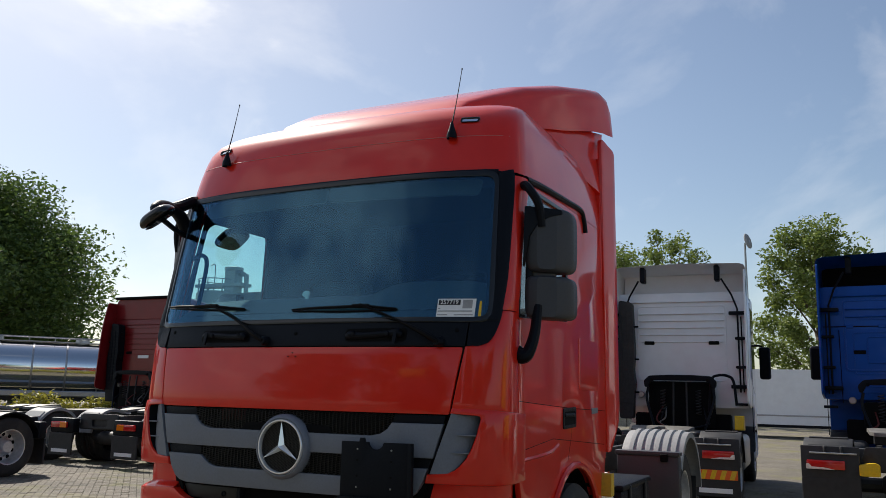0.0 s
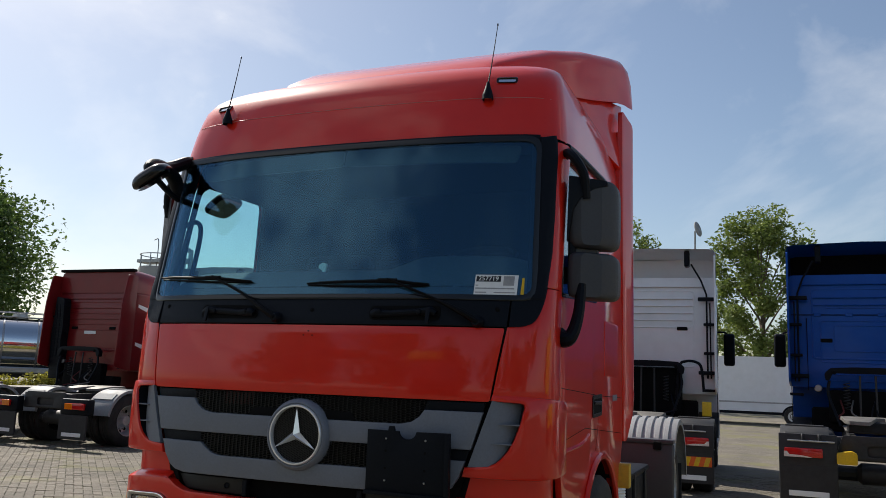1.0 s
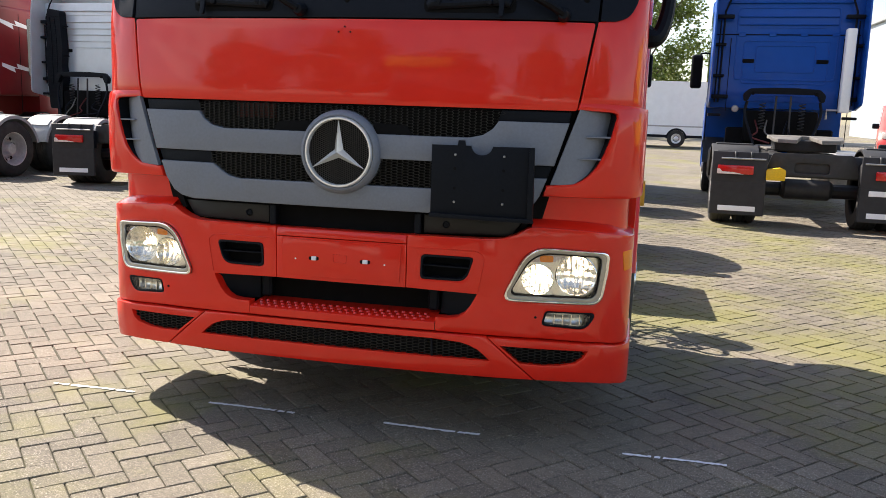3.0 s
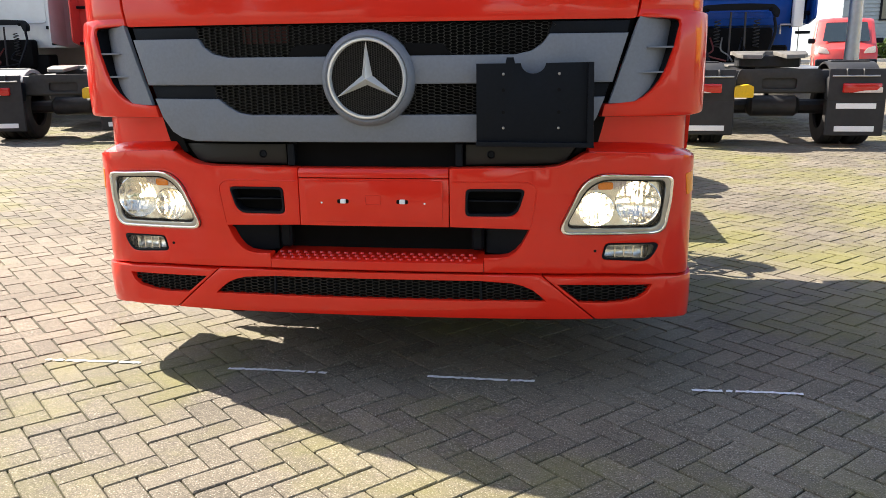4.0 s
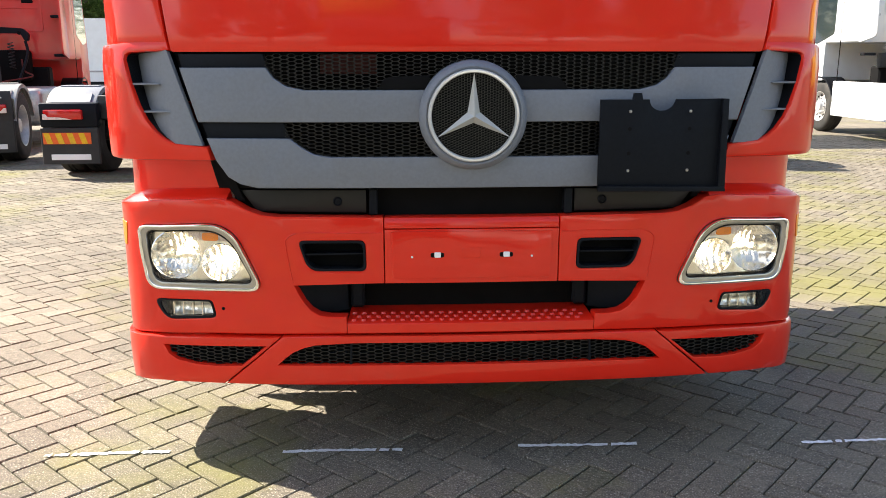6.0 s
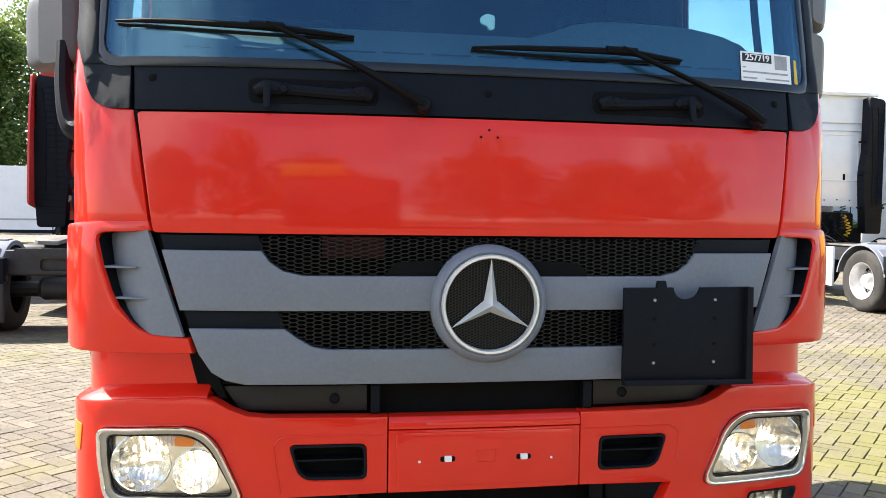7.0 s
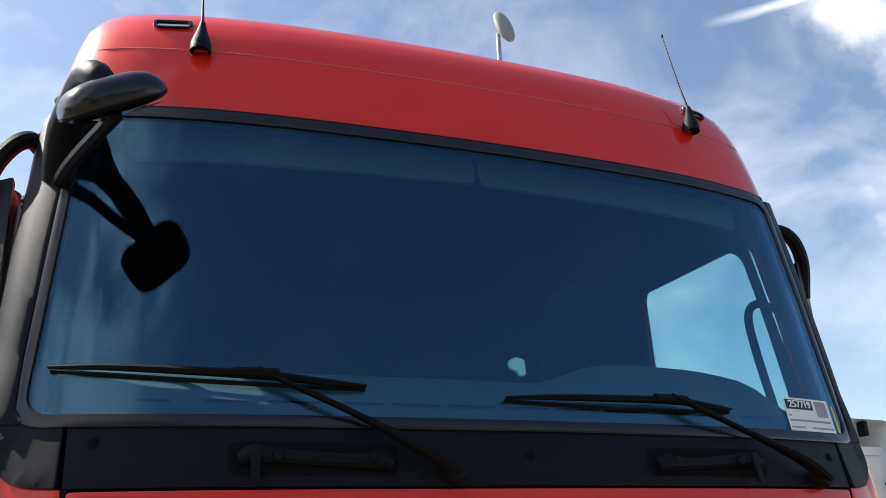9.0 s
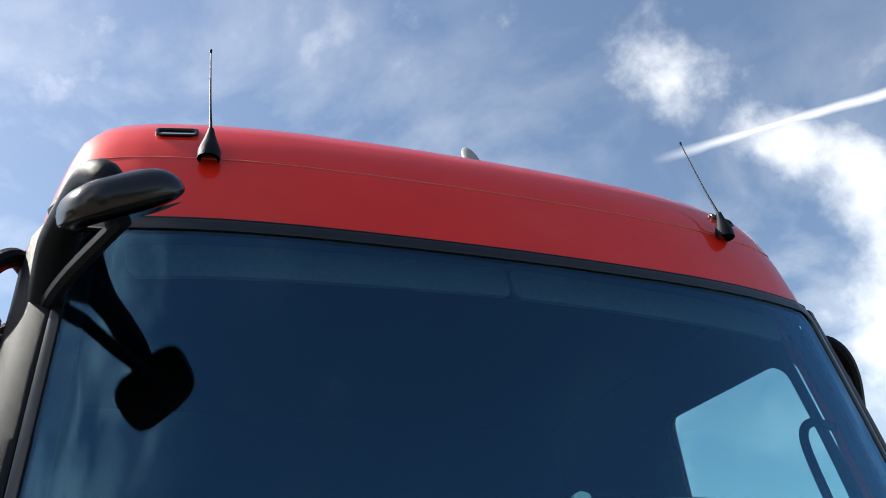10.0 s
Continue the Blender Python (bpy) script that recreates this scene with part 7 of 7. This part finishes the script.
# ---- chalk marks on the paving ----
rc = random.Random(4)
for x0, x1, y in ((-1.56, -1.11, 0.113), (-0.69, -0.25, 0.092), (0.185, 0.635, 0.094), (1.262, 1.69, 0.072), (-2.45, -2.0, 0.13)):
    bm = bmesh.new()
    n = 36
    low, top = [], []
    for k in range(n + 1):
        x = x0 + (x1 - x0) * k / n
        w, sway = rc.uniform(0.0065, 0.0125), 0.004 * math.sin(9 * x) + rc.gauss(0, 0.0012)
        low.append(bm.verts.new((x, y - w + sway, 0.0052)))
        top.append(bm.verts.new((x + rc.gauss(0.004, 0.002), y + w + sway, 0.0052)))
    for k in range(n):
        if rc.random() < 0.94:
            bm.faces.new((low[k], low[k + 1], top[k + 1], top[k]))
    tagged(part("chalk_mark", bm, CHALK), "white chalk dash drawn on the bricks", "chalk mark", "chalk dashes in a line")


# ---- trees and hedge ----
def crown_mesh(r, blobs, leaves, size):
    """Leaves as small bent quads strewn over clumps (x, y, z, radius)."""
    verts, faces = [], []
    for _ in range(leaves):
        bx, by, bz, br = r.choice(blobs)
        d = Vector((r.gauss(0, 1), r.gauss(0, 1), r.gauss(0, 1))).normalized()
        p = Vector((bx, by, bz)) + d * br * (r.random() ** 0.45)
        u = Vector((r.gauss(0, 1), r.gauss(0, 1), r.gauss(0, 0.6))).normalized()
        v = u.cross(Vector((r.gauss(0, 1), r.gauss(0, 1), r.gauss(0, 1)))).normalized()
        s = size * r.uniform(0.6, 1.3)
        k = len(verts)
        verts += [tuple(p - u * s), tuple(p + v * s * 0.5 + Vector((0, 0, s * 0.15))), tuple(p + u * s), tuple(p - v * s * 0.5 + Vector((0, 0, s * 0.15)))]
        faces.append((k, k + 1, k + 2, k + 3))
    me = bpy.data.meshes.new("crown")
    me.from_pydata(verts, [], faces)
    return me


def tree(label, x, y, height, spread, seed, mat, leaves=7000, size=0.16, bare=0.25, gap=1.0):
    r = random.Random(seed)
    z0 = rise(x, y) - 0.05
    t = thing("tree", label, "tree", (x, y, z0))
    th = height * bare
    bm = tube([(0, 0, 0), (r.uniform(-0.1, 0.1), r.uniform(-0.1, 0.1), th * 0.6), (r.uniform(-0.2, 0.2), r.uniform(-0.2, 0.2), th * 1.3), (r.uniform(-0.3, 0.3), r.uniform(-0.3, 0.3), height * 0.8)],
              [height * 0.024, height * 0.018, height * 0.014, height * 0.003], 10)
    blobs = []
    n = int(14 + spread * 4)
    for k in range(n):
        q = k / n
        a = 2.4 * k + r.uniform(-0.3, 0.3)
        zz = th + (height - th) * (0.12 + 0.86 * q)
        wide = spread * math.sin(math.pi * (0.18 + 0.80 * q)) ** 0.7 * r.uniform(0.55, 1.05)
        tip = (wide * math.cos(a), wide * math.sin(a), zz)
        base = th * 0.9 + (height - th) * 0.55 * q
        tube([(0, 0, base), (tip[0] * 0.5, tip[1] * 0.5, (base + zz) / 2 + 0.1 * spread), tip], [height * 0.0055, height * 0.0032, height * 0.001], 5, bm, True, 4)
        for f in (1.0, 0.7):
            blobs.append((tip[0] * f + r.gauss(0, 0.15), tip[1] * f + r.gauss(0, 0.15), zz * 1.0 - (1 - f) * 0.6 + r.gauss(0, 0.2), spread * gap * r.uniform(0.16, 0.34)))
    part("trunk", bm, BARK, t)
    me = crown_mesh(r, blobs, leaves, size)
    me.materials.append(mat)
    c = new("crown", me)
    c.parent = t
    return t


tree("tall broad dark green tree behind the yard", -47.0, 31.0, 14.2, 7.0, 1, LEAF, 60000, 0.16, 0.12, 1.35)
tree("tall broad dark green tree behind the yard", -54.0, 25.0, 13.5, 7.0, 2, LEAF, 50000, 0.17, 0.12, 1.35)
tree("tall broad dark green tree behind the yard", -52.5, 38.0, 11.5, 4.5, 9, LEAF, 18000, 0.19, 0.12, 1.3)
tree("young street tree with thin spring leaves", 1.9, 47.5, 11.9, 3.5, 7, LEAF_SPRING, 18000, 0.13, 0.17, 1.1)
tree("young street tree with thin spring leaves", -6.0, 46.0, 11.4, 3.0, 4, LEAF_SPRING, 6000, 0.12, 0.30, 0.8)
for k, (x, y, h, w) in enumerate(((-21, 46, 12, 5.0), (-16, 50, 13, 5.5), (-18.5, 44, 12, 4.0), (-12, 56, 12, 5))):
    tree("leafy green tree beyond the parked trucks", x, y, h, w, 20 + k, LEAF_SPRING if k % 2 else LEAF, 16000, 0.16, 0.15, 1.2)
for k, (x, y, h, w) in enumerate(((-22, -34, 15, 5.5), (-13, -38, 17, 6), (-4, -36, 13, 5), (9, -38, 16, 6), (17, -35, 13, 5.5), (27, -36, 16, 6.5))):
    tree("leafy tree across the yard behind the camera's way", x, y, h, w, 40 + k, LEAF, 3500, 0.42, 0.15, 1.3)
r = random.Random(8)
hedge = thing("hedge", "low yellow-green hedge along the yard's edge", "hedge", (-22.0, 18.5, rise(-22, 18.5)), 52)
me = crown_mesh(r, [(r.uniform(-9, 9), r.gauss(0, 0.25), r.uniform(0.15, 0.95) + 0.12 * math.sin(k), r.uniform(0.25, 0.45)) for k in range(150)], 12000, 0.085)
me.materials.append(LEAF_YELLOW)
c = new("foliage", me)
c.parent = hedge
bush = thing("bush", "bright green bush at the yard's edge", "bush", (-19.2, 18.9, rise(-19, 19)))
me = crown_mesh(r, [(r.gauss(0, 0.7), r.gauss(0, 0.5), r.uniform(0.4, 1.7), r.uniform(0.3, 0.5)) for k in range(40)], 5000, 0.09)
me.materials.append(LEAF_SPRING)
c = new("foliage", me)
c.parent = bush
part("stems", tube([(0, 0, 0), (0.05, 0, 0.5), (0.2, 0.1, 1.3)], [0.04, 0.03, 0.01], 6), BARK, bush)


# ---- tank trailer beyond the hedge ----
tk = thing("tank_trailer", "polished steel tank trailer with walkway on top", "trailer", (-27.5, 21.5, rise(-27, 21)), 52)
barrel = part("barrel", lathe([(0, -6.2), (0.7, -6.15), (1.02, -5.95), (1.06, -5.6), (1.06, 5.6), (1.02, 5.95), (0.7, 6.15), (0, 6.2)], "x", 40, (0, 0, 2.25)), TANK, tk)
for k in range(9):
    part("band", lathe([(1.058, -0.04), (1.085, -0.03), (1.085, 0.03), (1.058, 0.04)], "x", 40, (-5.2 + 1.3 * k, 0, 2.25)), STEEL, barrel)
part("walkway", cube(-5.5, 5.5, -0.35, 0.35, 3.34, 3.38), STEEL, tk)
rail = bmesh.new()
for s in (-1, 1):
    tube([(-5.5, s * 0.36, 3.55), (5.5, s * 0.36, 3.55)], 0.02, 6, rail, False)
    for k in range(12):
        tube([(-5.5 + k, s * 0.36, 3.36), (-5.5 + k, s * 0.36, 3.55)], 0.015, 6, rail, False)
part("rail", rail, STEEL, tk)
for x in (-2.8, 0.6, 2.4):
    part("manhole", lathe([(0, 0.22), (0.28, 0.2), (0.30, 0.0)], "z", 20, (x, 0, 3.30)), STEEL, tk)
part("hose_tray", cube(-5.0, 5.4, -1.15, -0.9, 1.05, 1.30, 0.04), STEEL, tk)
part("chassis", cube(-6.0, 6.0, -0.5, 0.5, 0.85, 1.25, 0.03), FRAME, tk)
for x in (1.9, 3.2, 4.5):
    for s in (-1, 1):
        part("wheel", lathe([(0.0, 0.10 * s), (0.28, 0.10 * s), (0.30, 0.15 * s), (0.50, 0.13 * s), (0.50, -0.13 * s), (0.30, -0.15 * s)], "y", 28, (x, s * 1.0, 0.5)), RUBBER, tk)
        part("wing", lathe([(0.60, -0.2), (0.62, -0.2), (0.62, 0.2), (0.60, 0.2)], "y", 20, (x, s * 1.0, 0.5), None, (10, 170)), STEEL, tk)
part("landing_leg", cube(-3.4, -3.2, -0.9, -0.7, 0.0, 0.9), FRAME, tk)

# ---- silo in the distance ----
sl = thing("silo", "pale grey industrial silo with gantry and rails on top", "silo", (-52.0, 59.0, 0.4))
part("drum", lathe([(2.1, 0), (2.1, 10.4), (2.0, 10.7), (0, 10.9)], "z", 32), CONCRETE, sl)
part("gantry", cube(-2.3, 3.4, -0.8, 0.8, 11.2, 11.5), GREY_STEEL, sl)
rail = bmesh.new()
for k in range(9):
    a = 2 * math.pi * k / 9
    tube([(2.0 * math.cos(a), 2.0 * math.sin(a), 10.6), (2.0 * math.cos(a), 2.0 * math.sin(a), 11.9)], 0.05, 5, rail, False)
tube([(2.0 * math.cos(2 * math.pi * k / 24), 2.0 * math.sin(2 * math.pi * k / 24), 11.9) for k in range(25)], 0.05, 5, rail, False)
part("rail", rail, GREY_STEEL, sl)
part("filter_tower", cube(1.2, 2.4, -0.6, 0.6, 10.4, 12.8), GREY_STEEL, sl)
part("filter_cap", lathe([(0, 0.5), (0.9, 0.3), (0.9, 0)], "z", 18, (1.8, 0, 12.8)), GREY_STEEL, sl)
part("duct", tube([(2.2, 0, 12.6), (3.2, 0, 12.3), (3.4, 0, 11.0), (3.4, 0, 0.0)], 0.22, 10), GREY_STEEL, sl)
part("post", tube([(-0.6, 0, 10.8), (-0.6, 0, 13.4), (-1.1, 0, 13.5)], 0.05, 6), GREY_STEEL, sl)


# ---- van, small car, hall ----
def van(x, y):
    v = thing("van", "white high-roof delivery van, parked side-on", "van", (x, y, rise(x, y)), 180)
    side_o = rounded([(-3.4, 0.45, 0.1), (-3.4, 2.70, 0.18), (1.6, 2.72, 0.3), (2.35, 1.75, 0.3), (3.2, 1.35, 0.25), (3.35, 0.45, 0.1)], 0.1)
    body = part("body", sheet(side_o, [], lambda a, d, z: (a, -1.0 + d + 0.05 * max(0, z - 1.4), z), 2.0, 0.06), WHITE, v)
    part("sill", cube(-3.42, 3.38, -1.01, 1.01, 0.40, 0.52, 0.02), BLACK, body)
    part("rub_strip", cube(-3.2, 3.0, 0.98, 1.02, 0.84, 0.90, 0.01), PRINT_GREY, body)
    part("cab_window", sheet(rounded([(1.15, 1.55), (1.15, 2.25), (1.7, 2.25), (2.2, 1.6)], 0.08), [], lambda a, d, z: (a, 1.004 - d, z), 0.02), DARK_GLASS, body)
    for a in (-1.4, 0.6):
        part("door_line", cube(a, a + 0.015, 0.9, 1.004, 0.75, 2.3), PRINT_GREY, body)
    for a in (-2.15, 2.35):
        w = part("wheel", lathe([(0, 0.02), (0.10, 0.03), (0.20, 0.0), (0.22, 0.02), (0.34, 0.03), (0.36, 0.0), (0.36, -0.22)], "y", 28, (a, 1.01, 0.36)), RUBBER, v)
        part("rim", lathe([(0, 0.045), (0.08, 0.045), (0.12, 0.02), (0.20, 0.035), (0.21, 0.02)], "y", 24, (a, 1.01, 0.36)), RIM, w)
        part("arch", lathe([(0.36, 0.012), (0.43, 0.012), (0.43, -0.03)], "y", 20, (a, 1.0, 0.36), None, (0, 180)), BLACK, v)
    return v


van(0.93, 33.5)
van(-11.0, 29.0)
car = thing("car", "small red van-bodied car facing the yard", "car", (10.3, 26.8, rise(10.3, 26.8)), -14)
prof = [(-0.0, 0.30), (-0.02, 0.62), (0.06, 0.85), (0.62, 1.05), (1.25, 1.70), (1.5, 1.80), (3.8, 1.82), (4.05, 1.0), (4.05, 0.30)]
rows = []
for x in (-0.86, -0.84, -0.74, -0.4, 0, 0.4, 0.74, 0.84, 0.86):
    q = abs(x) / 0.86
    rows.append([(x * (1 - 0.10 * max(0, z - 1.0) / 0.8), y + 0.22 * q ** 3 * (1 if y < 2 else 0), z - 0.05 * q ** 4) for y, z in prof])
body = part("body", grid_skin(rows), RED_FAR, car, "", 50)
for s in (-1, 1):
    part("flank", sheet([(y + (0.22 if y < 2 else 0), z - 0.05) for y, z in prof], [], lambda a, d, z, s=s: (s * (0.86 * (1 - 0.10 * max(0, z - 1.0) / 0.8) - d), a, z), 0.02), RED_FAR, car)
    part("side_window", sheet(rounded([(1.15, 1.08), (1.55, 1.62), (2.4, 1.64), (2.4, 1.08)], 0.06), [], lambda a, d, z, s=s: (s * (0.866 * (1 - 0.10 * max(0, z - 1.0) / 0.8) - d), a, z), 0.01), DARK_GLASS, car)
    part("headlamp", sheet(rounded([(s * 0.45, 0.72), (s * 0.80, 0.74), (s * 0.78, 0.95), (s * 0.55, 0.88)], 0.05), [], lambda a, d, z: (a, 0.02 + 0.2 * (abs(a) / 0.86) ** 3 + d, z), 0.06, 0.01), PALE_LENS, car, "clear headlamp")
    for y in (0.85, 3.3):
        w = part("wheel", lathe([(0, 0.09 * s), (0.18, 0.09 * s), (0.20, 0.10 * s), (0.30, 0.09 * s), (0.31, 0.06 * s), (0.31, -0.09 * s)], "x", 24, (s * 0.78, y, 0.31)), RUBBER, car)
        part("rim", lathe([(0, 0.105 * s), (0.10, 0.105 * s), (0.19, 0.10 * s)], "x", 20, (s * 0.78, y, 0.31)), RIM, w)
    part("door_mirror", cube(*sorted((s * 0.86, s * 1.06)), 1.05, 1.15, 1.02, 1.18, 0.03, 2), BLACK, car)
part("windscreen", sheet(rounded([(-0.66, 1.08), (0.66, 1.08), (0.58, 1.66), (-0.58, 1.66)], 0.06), [], lambda a, d, z: (a, 0.62 + (z - 1.05) * 0.97 - 0.03 + d, z), 0.01), DARK_GLASS, car)
part("bumper", cube(-0.84, 0.84, -0.06, 0.25, 0.28, 0.56, 0.05, 3), BLACK, car, "dark grey front bumper")
part("front_badge", cube(-0.06, 0.06, -0.03, 0.02, 0.72, 0.84, 0.02), CHROME, car)
car.scale = (1.12, 1.12, 1.12)
part("plate", cube(-0.26, 0.26, -0.075, -0.05, 0.38, 0.49, 0.004), YELLOW, car, "yellow plate without lettering")

hall = thing("industrial_hall", "blue-grey hall clad in corrugated sheet with a window band", "building", (17.0, 49.0, rise(17, 49)))
part("wall", cube(0, 34, 0.04, 14, 0.1, 7.8), CLADDING, hall)
for k in range(34):
    part("cladding_board", cube(0, 34, -0.02, 0.05, 0.2 + 0.22 * k, 0.2 + 0.22 * k + 0.15), CLADDING, hall)
part("roof_edge", cube(-0.2, 34.2, -0.2, 14.2, 7.75, 8.05, 0.03), GREY_STEEL, hall)
for k in range(5):
    fr = part("window", sheet([(2.0 + 6 * k, 2.1), (7.2 + 6 * k, 2.1), (7.2 + 6 * k, 3.7), (2.0 + 6 * k, 3.7)], [[(2.1 + 6 * k, 2.2), (4.55 + 6 * k, 2.2), (4.55 + 6 * k, 3.6), (2.1 + 6 * k, 3.6)], [(4.65 + 6 * k, 2.2), (7.1 + 6 * k, 2.2), (7.1 + 6 * k, 3.6), (4.65 + 6 * k, 3.6)]], lambda a, d, z: (a, -0.10 + d, z), 0.14), BLACK, hall)
    for a in (2.1, 4.65):
        part("pane", cube(a + 6 * k, a + 2.45 + 6 * k, -0.05, -0.035, 2.2, 3.6), DARK_GLASS, fr)
hd2 = thing("hedge", "clipped dark hedge at the foot of the hall", "hedge", (26.0, 46.5, rise(26, 46.5)))
me = crown_mesh(r, [(r.uniform(-9, 12), r.gauss(0, 0.2), r.uniform(0.2, 0.8), r.uniform(0.25, 0.4)) for k in range(140)], 9000, 0.11)
me.materials.append(LEAF)
c = new("foliage", me)
c.parent = hd2
kerb = part("kerb", cube(9.0, 60.0, 43.0, 43.25, rise(0, 43) - 0.1, rise(0, 43) + 0.13, 0.02), CONCRETE)
tagged(kerb, "pale concrete kerb before the hall", "kerb", kind="structure")


# ---- lamp posts ----
def lamp_post(x, y, h, aim):
    p = thing("street_lamp", "tall galvanised lamp post with an oval lamp head", "street lamp", (x, y, rise(x, y)), aim)
    part("pole", lathe([(0.125, 0), (0.12, 1.2), (0.115, 1.25), (0.085, h * 0.6), (0.05, h - 0.1), (0, h - 0.1)], "z", 20), GREY_STEEL, p)
    part("door", cube(-0.05, 0.05, -0.128, -0.11, 0.6, 1.1, 0.01), GREY_STEEL, p)
    bm = bmesh.new()
    bmesh.ops.create_uvsphere(bm, u_segments=24, v_segments=12, radius=1.0)
    bmesh.ops.transform(bm, matrix=pose(0, -0.20, h, 72) @ Matrix.Diagonal((0.26, 0.48, 0.13, 1)), verts=bm.verts)
    hd = part("head", bm, LIGHT_GREY, p, "oval grey lamp head")
    bm = bmesh.new()
    bmesh.ops.create_uvsphere(bm, u_segments=20, v_segments=10, radius=1.0)
    bmesh.ops.transform(bm, matrix=pose(0, -0.26, h - 0.03, 72) @ Matrix.Diagonal((0.17, 0.27, 0.085, 1)), verts=bm.verts)
    part("bowl", bm, STEEL, hd, "pale lamp bowl")
    return p


lamp_post(5.73, 12.3, 12.6, 20)
lamp_post(-1.6, 45.0, 10.3, 60)

# ---- unseen box trucks off to the sides, added so that the red paint mirrors yellow ----
def unseen_box_truck(label, x, y, turn, paint):
    yt = thing("unseen_box_truck", label, "truck", (x, y, rise(x, y)), turn)
    part("box", cube(-3.0, 3.0, -1.2, 1.2, 1.0, 3.5, 0.05, 2), paint, yt)
    cb = part("cab", cube(3.1, 4.9, -1.2, 1.2, 0.5, 4.3 if paint is YELLOW else 3.7, 0.15, 3), paint, yt)
    # yellow panel sized only for the patch that the hood mirrors
    part("yellow_panel", cube(4.3, 4.9, -0.2, 1.3, 3.75, 4.3, 0.04, 2), YELLOW, cb, "yellow panel added to colour the hood's reflection")
    part("cab_glass", cube(4.6, 4.93, -1.1, 1.1, 2.0, 3.4, 0.05), DARK_GLASS, cb)
    part("grille", cube(4.7, 4.95, -0.8, 0.8, 0.7, 1.3, 0.03), BLACK, cb)
    part("chassis", cube(-3.0, 4.6, -0.45, 0.45, 0.6, 1.0), FRAME, yt)
    for a in (-1.8, 3.8):
        for s in (-1, 1):
            part("wheel", lathe([(0, 0.12 * s), (0.25, 0.12 * s), (0.28, 0.14 * s), (0.46, 0.12 * s), (0.46, -0.14 * s)], "y", 28, (a, s * 0.98, 0.46)), RUBBER, yt)


unseen_box_truck("unseen dark box truck opposite, added for a yellow patch in the hood's reflection", -0.9, -13.6, 90, FRAME)
unseen_box_truck("unseen yellow box truck, added for orange reflections in the red paint", 17.5, 5.0, 62, YELLOW)

# ---- single bricks nearest the way ----
bm = box(bmesh.new(), -(BL - GAP) / 2, (BL - GAP) / 2, -(BW - GAP) / 2, (BW - GAP) / 2, -0.02, 0.0, 0.004)
one = bpy.data.meshes.new("brick")
bm.to_mesh(one)
bm.free()
one.materials.append(BRICK_ONE)
for x, y, ang in singles:
    o = new("brick", one)
    o.parent = joint
    o.matrix_basis = pose(x, y, rp.gauss(0, 0.0012), rp.gauss(0, 0.3), rp.gauss(0, 0.3), math.degrees(ANG) + (90 if ang else 0) + rp.gauss(0, 0.35))
